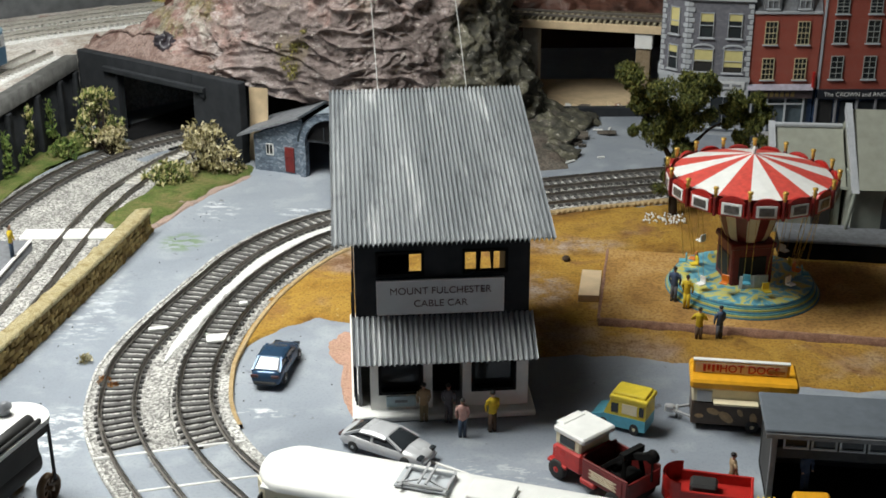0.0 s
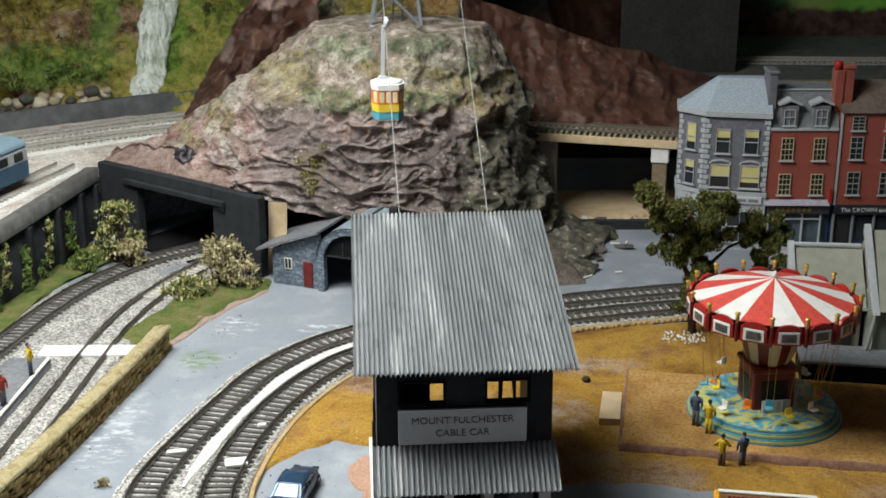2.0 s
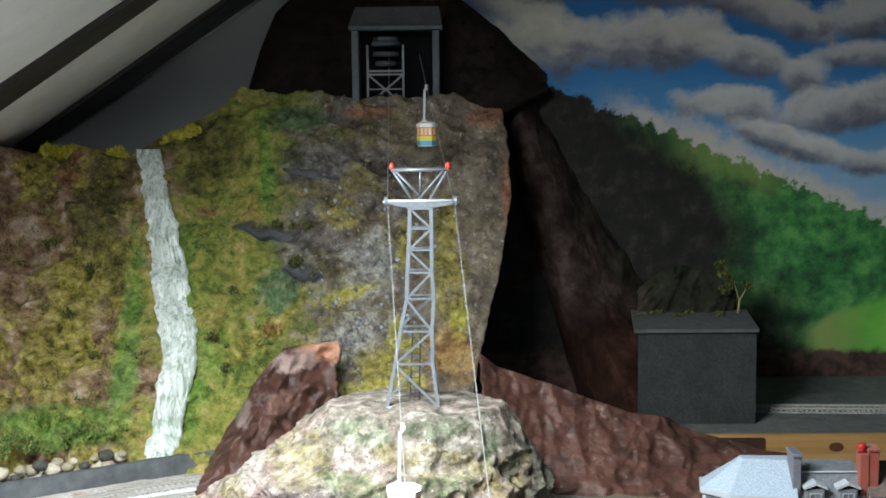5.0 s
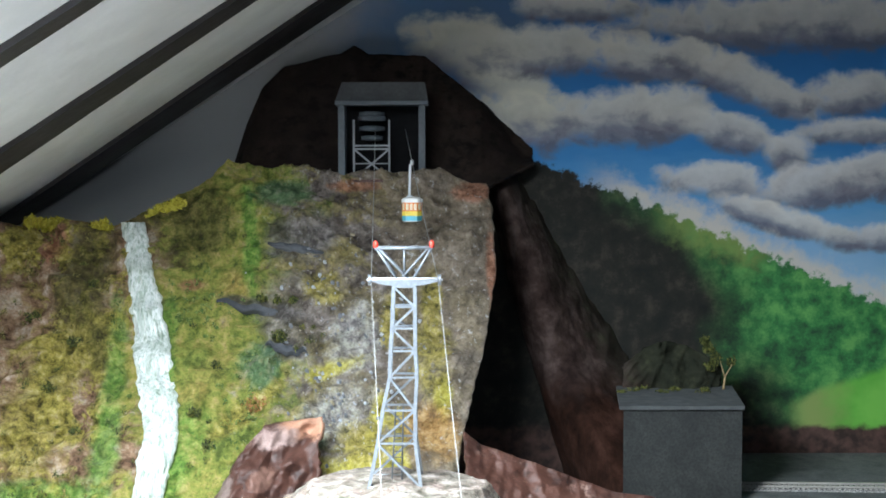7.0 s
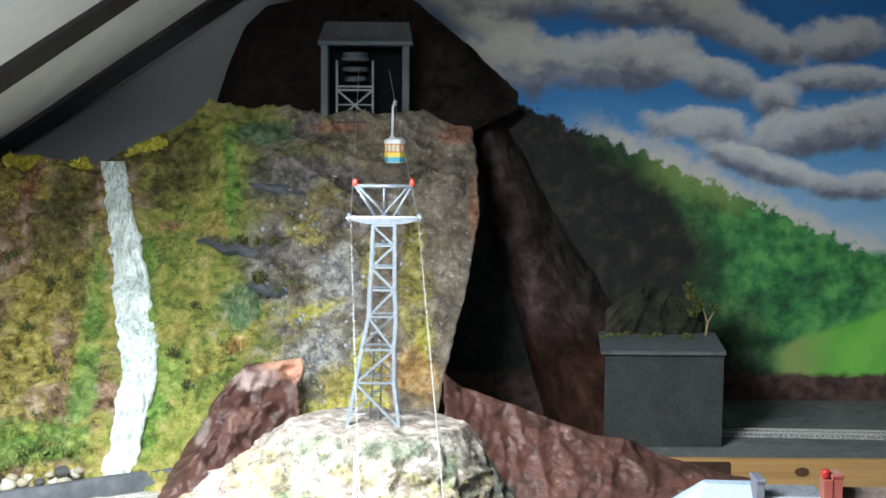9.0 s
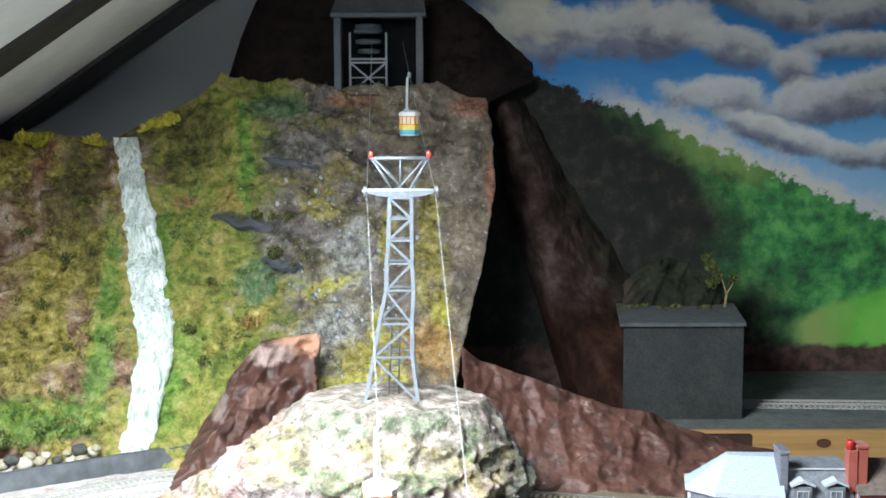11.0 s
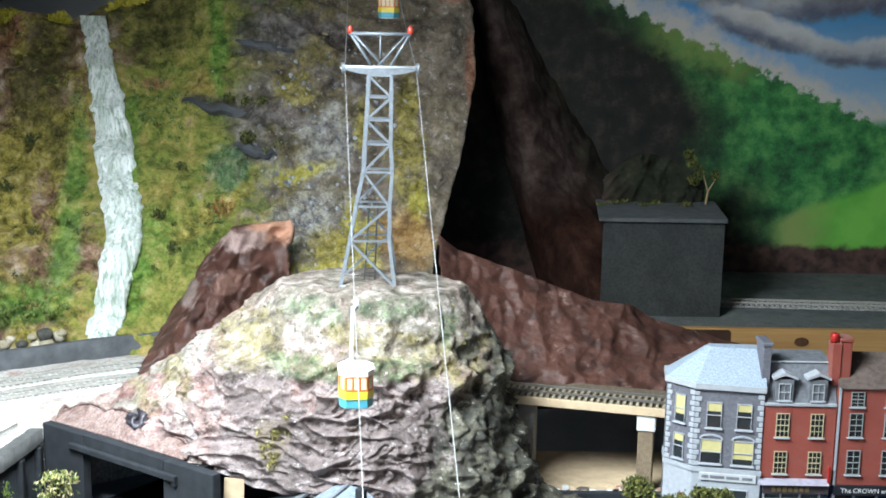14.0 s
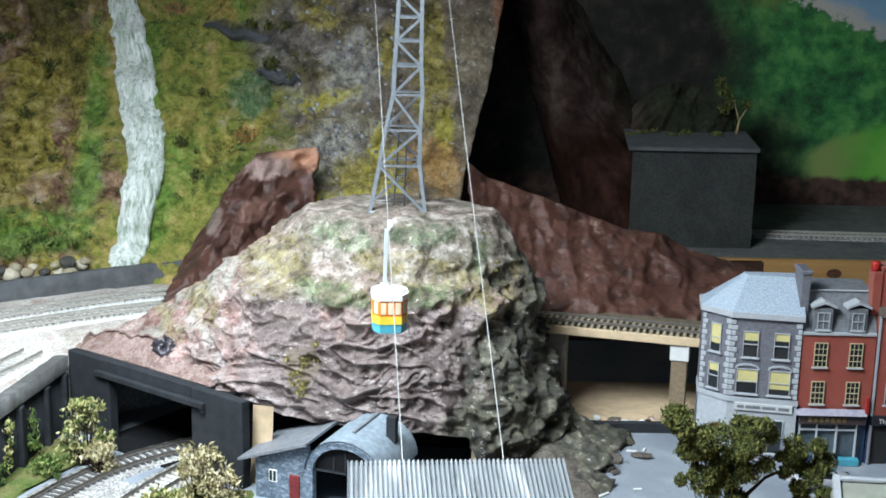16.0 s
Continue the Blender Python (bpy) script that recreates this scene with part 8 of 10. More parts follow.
for a in range(4):
    mm = pose(0, 0, 0, 0, 0, 45 * 0 + 90 * a)
    m.box((0.0120, 0, 0.0200), (0.0022, 0.0250, 0.0240), 0.0003, 0, mm)
m.box((0, 0, 0.0335), (0.0290, 0.0290, 0.0040), 0.001)
part("centre_house", m, M["maroon"], car, "red centre housing, darkened for the canopy's shade")
m = Mesh()
for a in range(4):
    m.box((0.0133, 0, 0.0190), (0.0008, 0.0170, 0.0150), 0.0003, 0, pose(0, 0, 0, 0, 0, 90 * a))
part("housing_panel", m, M["tyre"], car)
m = Mesh()
m.box((0, -0.0175, 0.0120), (0.0180, 0.0010, 0.0080), 0.0003)
for i in range(5):
    m.box((-0.0075 + i * 0.00375, -0.0182, 0.0120), (0.0008, 0.0008, 0.0080))
part("fence_panel", m, M["signgrey"], car)
cols = [M["maroon"], M["cream"]]
for i in range(16):
    a0, a1 = 2 * math.pi * i / 16, 2 * math.pi * (i + 1) / 16
    m = Mesh()
    prof = [(0.0125, 0.0350), (0.0150, 0.0400), (0.0185, 0.0520), (0.0240, 0.0600), (0.0330, 0.0640)]
    vs = []
    for a in (a0, (a0 + a1) / 2, a1):
        vs += [(r * math.cos(a), r * math.sin(a), z) for r, z in prof]
    k = len(prof)
    m.add(vs, [(c * k + j, (c + 1) * k + j, (c + 1) * k + j + 1, c * k + j + 1) for c in range(2) for j in range(k - 1)], 0, True)
    part("column_panel", m, cols[i % 2], car)
m = Mesh()
m.lathe([(0.030, 0.0630), (0.0470, 0.0640), (0.0475, 0.0655), (0.030, 0.0660)], 48, (0, 0, 0), 0, False)
part("canopy_ring", m, M["red"], car)
for i in range(16):
    a0, a1 = 2 * math.pi * i / 16, 2 * math.pi * (i + 1) / 16
    m = Mesh()
    vs = []
    for a in (a0, (a0 + a1) / 2, a1):
        vs += [(0.0010 * math.cos(a), 0.0010 * math.sin(a), 0.0880), (0.0240 * math.cos(a), 0.0240 * math.sin(a), 0.0820), (0.0470 * math.cos(a), 0.0470 * math.sin(a), 0.0755)]
    m.add(vs, [(c * 3 + j, (c + 1) * 3 + j, (c + 1) * 3 + j + 1, c * 3 + j + 1) for c in range(2) for j in range(2)], 0)
    part("canopy_panel", m, M["white"] if i % 2 else plain("canopy_red", (0.66, 0.085, 0.065), 0.5) if i == 0 else bpy.data.materials["canopy_red"], car, "white canopy wedge" if i % 2 else "red canopy wedge")
    am = (a0 + a1) / 2
    R = pose(0, 0, 0, 0, 0, math.degrees(am))
    m = Mesh()
    m.box((0.0490, 0, 0.0698), (0.0018, 0.0150, 0.0098), 0.0010, 0, R)
    m.lathe([(0.0004, -0.0009), (0.0070, -0.0009), (0.0070, 0.0009), (0.0004, 0.0009)], 16, (0, 0, 0), 0, False, R @ Matrix.Translation((0.0490, 0, 0.0735)) @ pose(0, 0, 0, 0, 90, 0), 0.55, 1.0)
    rp = part("rim_panel", m, M["red"], car, "scalloped red rim panel")
    m = Mesh()
    m.box((0.0501, 0, 0.0697), (0.0006, 0.0118, 0.0072), 0.0012, 0, R)
    part("panel_border", m, M["white"], rp)
    m = Mesh()
    m.box((0.0505, 0, 0.0697), (0.0005, 0.0084, 0.0048), 0.0008, 0, R)
    part("mirror", m, plain("dull_mirror", (0.20, 0.19, 0.18), 0.3, 0.5, 0.5, 600) if i == 0 else bpy.data.materials["dull_mirror"], rp)
    R = pose(0, 0, 0, 0, 0, math.degrees(a0))
    m = Mesh()
    m.lathe([(0.0008, -0.004), (0.0010, 0.0), (0.0015, 0.0012), (0.0008, 0.0018), (0.0018, 0.0034), (0.0014, 0.0042)], 8, (0, 0, 0), 0, True, R @ Matrix.Translation((0.0502, 0, 0.0775)))
    part("finial", m, M["gold"], car, "gold finial")
    m = Mesh()
    m.box((0.0499, 0, 0.0700), (0.0026, 0.0018, 0.0120), 0.0006, 0, R)
    part("rim_post", m, M["maroon"], car)
m = Mesh()
m.lathe([(0.0008, 0.0870), (0.0010, 0.0890), (0.0016, 0.0900), (0.0004, 0.0925)], 8)
part("top_finial", m, M["white"], car)
seatc = [M["brightyellow"], M["white"], M["orange"], M["sky"]]
for i in range(16):
    R = pose(0, 0, 0, 0, 0, 22.5 * i + 4)
    m = Mesh()
    rr = 0.0330 + 0.004 * (i % 2)
    z0 = 0.0125 + 0.006 * ((i * 7) % 3) * 0.6
    for s in (-1, 1):
        a, b = R @ Vector((0.0425, s * 0.002, 0.0640)), R @ Vector((rr, s * 0.002, z0 + 0.003))
        m.rod(a, b, 0.00013, None, 5)
    ch = part("chain", m, M["gold"], car)
    m = Mesh()
    m.box((rr, 0, z0), (0.0046, 0.0046, 0.0010), 0.0003, 0, R)
    m.box((rr - 0.0020, 0, z0 + 0.0024), (0.0009, 0.0046, 0.0044), 0.0003, 0, R)
    part("swing_seat", m, seatc[i % 4], car)

# ---- tree by the tracks ----
tree = thing("tree", "spreading dark green model tree with twin trunks beside the tracks", "tree", pose(0.164, 0.820, 0))
m = Mesh()
limbs = [((0, 0, -0.001), (-0.001, 0.002, 0.016), 0.0032, 0.0026), ((-0.001, 0.002, 0.016), (0.000, 0.006, 0.034), 0.0026, 0.0024), ((0.000, 0.006, 0.034), (-0.012, 0.010, 0.056), 0.0022, 0.0014), ((-0.012, 0.010, 0.056), (-0.031, 0.012, 0.090), 0.0014, 0.0006),
         ((0.000, 0.006, 0.034), (0.004, 0.014, 0.066), 0.0022, 0.0010), ((0.002, 0.008, 0.040), (0.024, 0.016, 0.058), 0.0016, 0.0009), ((0.024, 0.016, 0.058), (0.048, 0.020, 0.068), 0.0010, 0.0005),
         ((0.004, 0.014, 0.056), (0.018, 0.018, 0.078), 0.0012, 0.0006), ((-0.014, 0.010, 0.058), (-0.026, 0.010, 0.062), 0.0008, 0.0004)]
for a, b, r0, r1 in limbs:
    m.rod(a, b, r0, r1, 8)
part("trunk", m, M["bark"], tree)
rnd = random.Random(31)
m = Mesh()
branches = [((-0.034, 0.012, 0.088), 0.009, 6), ((-0.024, 0.011, 0.075), 0.010, 8), ((-0.010, 0.012, 0.074), 0.011, 9), ((0.006, 0.015, 0.078), 0.012, 10), ((0.020, 0.018, 0.080), 0.009, 7), ((0.010, 0.014, 0.062), 0.011, 8), ((-0.006, 0.010, 0.058), 0.010, 7),
            ((0.004, 0.010, 0.046), 0.009, 7), ((0.046, 0.020, 0.070), 0.009, 7), ((0.056, 0.022, 0.062), 0.009, 7), ((0.052, 0.020, 0.050), 0.008, 5), ((0.034, 0.018, 0.064), 0.006, 3), ((-0.002, 0.006, 0.038), 0.009, 6), ((0.006, 0.006, 0.030), 0.007, 4), ((-0.024, 0.010, 0.060), 0.006, 3)]
k = 0
for c, r, cnt in branches:
    for _ in range(cnt):
        o = Vector((rnd.gauss(0, 0.5), rnd.gauss(0, 0.5), rnd.gauss(0, 0.45))) * r
        q = Vector(c) + o
        q.z = 0.05 + (q.z - 0.05) * 1.22
        foliage(m, q, r * rnd.uniform(0.50, 0.80), 620, 0.0021, 0, 0.9, 200 + k)
        k += 1
part("crown", m, M["leafdark"], tree, "clumpy dark olive crown", False)
m = Mesh()
for i, (x, y, z, r) in enumerate(((-0.013, -0.004, 0.023, 0.0050), (-0.006, -0.003, 0.028, 0.0040), (-0.009, -0.002, 0.020, 0.0045), (-0.002, -0.004, 0.021, 0.0030))):
    foliage(m, (x, y, z), r, 200, 0.0017, 0, 0.85, 260 + i)
part("low_branch", m, M["leafdark"], tree, "", False)

# ---- town houses ----
def rot_grey(n):
    """Coordinates for courses on upright walls."""
    x, y, z = n.xyz()
    c = n.t.nodes.new("ShaderNodeCombineXYZ")
    n.set(c.inputs[0], n.math("SUBTRACT", x, y))
    n.set(c.inputs[1], z)
    return c.outputs[0]


n = Nodes("red_brickwork")
br = n.t.nodes.new("ShaderNodeTexBrick")
rot = n.t.nodes.new("ShaderNodeMapping")
n.set(rot.inputs[0], n.co)
rot.inputs["Rotation"].default_value = (radians(90), 0, 0)
n.set(br.inputs["Vector"], rot.outputs[0])
br.inputs["Scale"].default_value = 330
for k, v in (("Color1", (0.36, 0.075, 0.05, 1)), ("Color2", (0.28, 0.055, 0.04, 1)), ("Mortar", (0.30, 0.15, 0.12, 1))):
    br.inputs[k].default_value = v
br.inputs["Mortar Size"].default_value = 0.03
M["brick"] = n.done(n.mix(n.ramp(n.noise(60, 4), (0.4, 0.0), (0.7, 0.35)), br.outputs["Color"], (0.20, 0.045, 0.035)), 0.85, 0, br.outputs["Fac"], 0.2, 0.0002)
n = Nodes("grey_stone_card")
bk = n.t.nodes.new("ShaderNodeTexBrick")
n.set(bk.inputs["Vector"], rot_grey(n))
bk.inputs["Scale"].default_value = 260
for k, v in (("Color1", (0.165, 0.165, 0.19, 1)), ("Color2", (0.235, 0.235, 0.26, 1)), ("Mortar", (0.12, 0.12, 0.14, 1))):
    bk.inputs[k].default_value = v
bk.inputs["Mortar Size"].default_value = 0.04
M["greystone"] = n.done(n.mix(n.ramp(n.noise(420, 4), (0.35, 0.5), (0.6, 0.0)), bk.outputs["Color"], (0.11, 0.11, 0.13)), 0.85, 0, bk.outputs["Fac"], 0.3, 0.0003)
M["pubframe"] = plain("grey_window_paint", (0.30, 0.32, 0.31), 0.6, 0, 0.15, 300)
M["palestone"] = plain("pale_stone_trim", (0.42, 0.44, 0.47), 0.8, 0, 0.15, 300)
M["blind"] = plain("cream_blind", (0.62, 0.55, 0.24), 0.7, 0, 0.12, 150)
M["tanframe"] = plain("buff_frame", (0.50, 0.44, 0.28), 0.6, 0, 0.15)
n = Nodes("blue_slate_tiles")
g_ = n.noise(900, 2)
M["slatetile"] = n.done(n.ramp(g_, (0.3, (0.23, 0.28, 0.34)), (0.5, (0.31, 0.37, 0.44)), (0.7, (0.40, 0.46, 0.53))), 0.7, 0, g_, 0.4)


def sash(parent, M0, w, h, frame, blind=0.0, bars=(1, 1), sill=True):
    """A window set in a wall: frame, panes, bars, sill. M0 puts its centre; local -y faces out."""
    m = Mesh()
    t = 0.0005
    ring_frame(m, w, h, t, 0.0014, M0)
    wn = part("window", m, frame, parent)
    pieces = [((0, -0.0002, 0), (w, 0.0012, t))] + [((-w / 2 + w * i / (bars[0] + 1), -0.0001, 0), (t * 0.5, 0.0010, h)) for i in range(1, bars[0] + 1)]
    pieces += [((0, -0.0001, k * h / 4), (w, 0.0010, t * 0.5)) for k in (-1, 1) if bars[1]]
    for c, s in pieces:
        m = Mesh()
        m.box(c, s, 0, 0, M0)
        part("glazing_bar", m, frame, wn)
    m = Mesh()
    m.box((0, 0.0006, 0), (w, 0.0004, h), 0, 0, M0)
    part("pane", m, M["glassdark"], wn)
    if blind > 0:
        m = Mesh()
        m.box((0, 0.0002, h / 2 - h * blind / 2), (w * 0.96, 0.0003, h * blind), 0, 0, M0)
        part("blind", m, M["blind"], wn)
    if sill:
        m = Mesh()
        m.box((0, -0.0006, -h / 2 - 0.0007), (w + 0.003, 0.0024, 0.0010), 0.0002, 0, M0)
        part("sill", m, M["palestone"], wn)
    return wn


grey = thing("corner_house", "grey stone model corner house with slate roof and cream blinds", "house")
m = Mesh()
GZ = 0.110
m.prism([(0.186, 1.026), (0.2035, 1.008), (0.2525, 0.998), (0.262, 1.052), (0.190, 1.052)], 0, GZ, "z")
part("wall", m, M["greystone"], grey)
m = Mesh()
m.prism([(0.1835, 1.0255), (0.2025, 1.0055), (0.2530, 0.9950), (0.262, 1.054), (0.188, 1.054)], GZ, GZ + 0.0042, "z")
part("cornice", m, M["palestone"], grey)
m = Mesh()
m.prism([(0.1845, 1.0255), (0.2028, 1.0060), (0.2528, 0.9955), (0.262, 1.052), (0.189, 1.052)], 0.0455, 0.0490, "z")
part("cornice", m, M["palestone"], grey, "pale stone cornice bands")
m = Mesh()
m.prism([(0.1855, 1.0255), (0.2033, 1.0073), (0.2527, 0.9968), (0.2528, 0.9990), (0.204, 1.009), (0.188, 1.027)], 0.0, 0.0455, "z")
part("shop_front", m, M["palestone"], grey, "pale ground floor front")
m = Mesh()
rb = [(0.1845, 1.0255), (0.2028, 1.0062), (0.2530, 0.9958), (0.2600, 1.050), (0.189, 1.050)]
rt = [(0.2150, 1.030), (0.2170, 1.026), (0.2560, 1.020), (0.2580, 1.034), (0.217, 1.036)]
vs = [(x, y, GZ + 0.0042) for x, y in rb] + [(x, y, GZ + 0.0270) for x, y in rt]
m.add(vs, [(i, (i + 1) % 5, (i + 1) % 5 + 5, i + 5) for i in range(5)] + [(5, 6, 7, 8, 9)])
part("roof", m, M["slatetile"], grey, "pale blue slate hipped roof")
m = Mesh()
m.box((0.2535, 1.012, 0.128), (0.0062, 0.020, 0.036), 0.0004)
m.box((0.2535, 1.012, 0.1455), (0.0080, 0.022, 0.0030), 0.0005)
part("chimney", m, M["greystone"], grey)
QUOINS = [Mesh().box((0, 0, 0), (w, 0.0014, 0.0034), 0.0003).data("quoin", [M["palestone"]]) for w in (0.0046, 0.0030)]
for (xa, ya), (xb, yb) in (((0.186, 1.026), (0.2035, 1.008)), ((0.2035, 1.008), (0.2525, 0.998))):
    d = Vector((xb - xa, yb - ya, 0))
    out = Vector((d.y, -d.x, 0)).normalized()
    for k in range(14):
        for end in (0, 1):
            w = (0.0046, 0.0030)[(k + end) % 2]
            p = Vector((xa, ya, 0)) + d.normalized() * (w / 2 if end == 0 else d.length - w / 2) + out * 0.0002
            o = new("quoin", QUOINS[(k + end) % 2])
            o.parent = grey
            o.matrix_local = Matrix.Translation((p.x, p.y, 0.0515 + k * 0.0042)) @ pose(0, 0, 0, 0, 0, math.degrees(math.atan2(d.y, d.x)))
fd = Vector((0.2525 - 0.2035, 0.998 - 1.008, 0))
for f in (0.26, 0.73):
    m = Mesh()
    arch = [(0.0088 * math.cos(math.pi * t / 10), 0.0040 * math.sin(math.pi * t / 10)) for t in range(11)]
    m.prism(arch + [(-0.0078, 0.0), (-0.0062, 0.0018), (0.0, 0.0028), (0.0062, 0.0018), (0.0078, 0.0)], -0.0012, 0.0002, "y")
    ob = part("arch", m, M["palestone"], grey, "pale arched window head")
    p = Vector((0.2035, 1.008, 0)) + fd * f
    ob.matrix_local = Matrix.Translation((p.x, p.y, 0.0712)) @ pose(0, 0, 0, 0, 0, math.degrees(math.atan2(fd.y, fd.x)))
m = Mesh()
m.box((0, 0, 0), (0.0420, 0.0012, 0.0062), 0.0003)
fas = part("fascia", m, plain("pale_fascia", (0.56, 0.57, 0.58), 0.7, 0, 0.15, 200), grey, "pale fascia board with small grey writing")
p = Vector((0.2035, 1.008, 0)) + fd * 0.52
fas.matrix_local = Matrix.Translation((p.x, p.y - 0.0022, 0.0425)) @ pose(0, 0, 0, 0, 0, math.degrees(math.atan2(fd.y, fd.x)))
for k, (x0, w) in enumerate(((-0.0165, 0.0050), (-0.0075, 0.0105), (0.0040, 0.0095), (0.0145, 0.0075))):
    m = Mesh()
    m.box((x0, -0.0007, 0), (w, 0.0003, 0.0022))
    part("writing_bar", m, M["slate"], fas)
A0 = math.degrees(math.atan2(0.998 - 1.008, 0.2525 - 0.2035))
A1 = math.degrees(math.atan2(1.008 - 1.026, 0.2035 - 0.186))
for i, (f, z, h, b, w) in enumerate(((0.28, 0.0900, 0.0195, 0.35, 0.0105), (0.72, 0.0900, 0.0195, 0.3, 0.0105), (0.26, 0.0615, 0.0185, 0.55, 0.0150), (0.73, 0.0615, 0.0185, 0.75, 0.0150))):
    p = Vector((0.2035, 1.008, 0)).lerp(Vector((0.2525, 0.998, 0)), f)
    sash(grey, Matrix.Translation((p.x, p.y - 0.0006, z)) @ pose(0, 0, 0, 0, 0, A0), w, h, M["palestone"], b, (0, 0))
for z, h, b in ((0.0915, 0.0215, 0.7), (0.0620, 0.0195, 0.3)):
    p = Vector((0.186, 1.026, 0)).lerp(Vector((0.2035, 1.008, 0)), 0.5)
    sash(grey, Matrix.Translation((p.x - 0.0005, p.y - 0.0005, z)) @ pose(0, 0, 0, 0, 0, A1), 0.0085, h, M["palestone"], b, (0, 0))
for f, w in ((0.22, 0.013), (0.62, 0.020)):
    p = Vector((0.2035, 1.008, 0)).lerp(Vector((0.2525, 0.998, 0)), f)
    sash(grey, Matrix.Translation((p.x, p.y - 0.0016, 0.0200)) @ pose(0, 0, 0, 0, 0, A0), w, 0.026, M["signgrey"], 0, (1, 0))
m = Mesh()
p = Vector((0.186, 1.026, 0)).lerp(Vector((0.2035, 1.008, 0)), 0.72)
m.box((p.x - 0.001, p.y - 0.001, 0.0130), (0.0068, 0.0012, 0.0260), 0.0004, 0, None)
part("door", m, M["maroon"], grey)

shop = thing("brick_shop", "red brick model shop house with dark blue shop front and dormers", "house", pose(0.2530, 0.9985, 0, 0, 0, -1))
SW = 0.0535
m = Mesh()
m.box((SW / 2, 0.026, 0.0695), (SW, 0.052, 0.0610))
part("wall", m, M["brick"], shop)
m = Mesh()
m.box((SW / 2, 0.028, 0.0200), (SW, 0.048, 0.0390))
part("ground_floor", m, M["navy"], shop)
m = Mesh()
m.box((SW / 2, 0.0255, 0.1010), (SW, 0.0540, 0.0022), 0.0004)
part("cornice", m, M["palestone"], shop)
m = Mesh()
m.prism([(0.001, 0.1020), (0.0130, 0.1300), (0.050, 0.1300), (0.052, 0.1020)], 0.0, SW, "x")
part("roof", m, M["slate"], shop, "dark slate mansard roof")
m = Mesh()
m.box((SW / 2, 0.0125, 0.1304), (SW, 0.0020, 0.0012), 0.0003)
part("ridge", m, M["palestone"], shop)
for xc in (0.0140, 0.0390):
    m = Mesh()
    m.box((xc, 0.0060, 0.1115), (0.0135, 0.0120, 0.0170), 0.0003)
    dm = part("dormer", m, M["slate"], shop, "slate dormer with pale gable")
    m = Mesh()
    m.prism([(xc - 0.0090, 0.1200), (xc, 0.1236), (xc + 0.0090, 0.1200), (xc + 0.0090, 0.1218), (xc, 0.1256), (xc - 0.0090, 0.1218)], -0.0015, 0.0120, "y")
    part("gable", m, M["palestone"], dm)
    sash(shop, Matrix.Translation((xc, -0.0002, 0.1105)), 0.0085, 0.0125, M["palestone"], 0, (1, 0))
for xc in (0.0140, 0.0395):
    for z, h in ((0.0850, 0.0180), (0.0560, 0.0170)):
        sash(shop, Matrix.Translation((xc, -0.0006, z)), 0.0092, h, M["tanframe"], 0, (2, 1))
m = Mesh()
m.prism([(-0.0060, 0.0400), (0.0, 0.0435), (0.0, 0.0400)], -0.001, SW - 0.003, "x")
part("awning", m, plain("lilac_grey_board", (0.42, 0.40, 0.48), 0.7), shop, "pale ledge over the shop sign")
m = Mesh()
m.box((SW / 2, -0.0010, 0.0355), (SW - 0.004, 0.0030, 0.0070), 0.0003)
fs_ = part("fascia", m, plain("brown_fascia", (0.07, 0.05, 0.055), 0.6), shop, "dark fascia with gilt writing")
m = Mesh()
for i in range(7):
    m.box((0.010 + i * 0.0042, -0.0027, 0.0356), (0.0028, 0.0003, 0.0038 - 0.0006 * (i % 2)))
part("writing_bar", m, plain("dull_gilt", (0.24, 0.17, 0.06), 0.6), fs_)
m = Mesh()
m.box((0.0265, 0.0032, 0.0185), (0.0455, 0.0006, 0.0260))
part("shop_window", m, plain("shop_glass", (0.10, 0.13, 0.15), 0.1, 0, 0.4, 150), shop)
m = Mesh()
for x in (0.0035, 0.0165, 0.0310, 0.0455):
    m.box((x, 0.0010, 0.0170), (0.0011, 0.0022, 0.0300))
m.box((0.0245, 0.0010, 0.0268), (0.0430, 0.0020, 0.0010))
part("glazing_bar", m, M["signgrey"], shop)
m = Mesh()
m.box((0.0410, -0.0012, 0.0028), (0.0150, 0.0060, 0.0056), 0.0006)
part("step", m, M["sky"], shop, "pale blue shop step")
m = Mesh()
m.box((0.0205, 0.0024, 0.0120), (0.0100, 0.0006, 0.0150), 0.0003)
part("door", m, M["slate"], shop)
m = Mesh()
m.box((SW - 0.0015, 0.010, 0.1310), (0.0070, 0.012, 0.0320), 0.0004)
part("chimney", m, M["brick"], shop)
m = Mesh()
m.lathe([(0.0030, 0), (0.0034, 0.0060), (0.0028, 0.0070)], 10, (SW - 0.0030, 0.008, 0.1470))
part("chimney_pot", m, M["red"], shop, "red chimney pot")
m = Mesh()
m.box((SW - 0.0030, -0.0030, 0.0480), (0.0022, 0.0016, 0.0130), 0.0006)
part("hanging_sign", m, M["red"], shop)

pub = thing("brick_pub", "red brick model public house with dark painted ground floor", "house", pose(0.3075, 0.9975, 0, 0, 0, -1))
PW = 0.075
m = Mesh()
m.box((PW / 2, 0.026, 0.0770), (PW, 0.052, 0.0760))
part("wall", m, M["brick"], pub)
m = Mesh()
m.box((PW / 2, 0.0275, 0.0190), (PW, 0.049, 0.0390))
part("ground_floor", m, M["navy"], pub)
m = Mesh()
m.prism([(-0.003, 0.1150), (0.0250, 0.1360), (0.054, 0.1150)], 0.0, PW, "x")
part("roof", m, plain("brown_tile_roof", (0.16, 0.12, 0.10), 0.8, 0, 0.4, 300), pub, "brown tiled roof")
m = Mesh()
m.box((PW / 2, 0.0255, 0.1150), (PW, 0.0550, 0.0020), 0.0004)
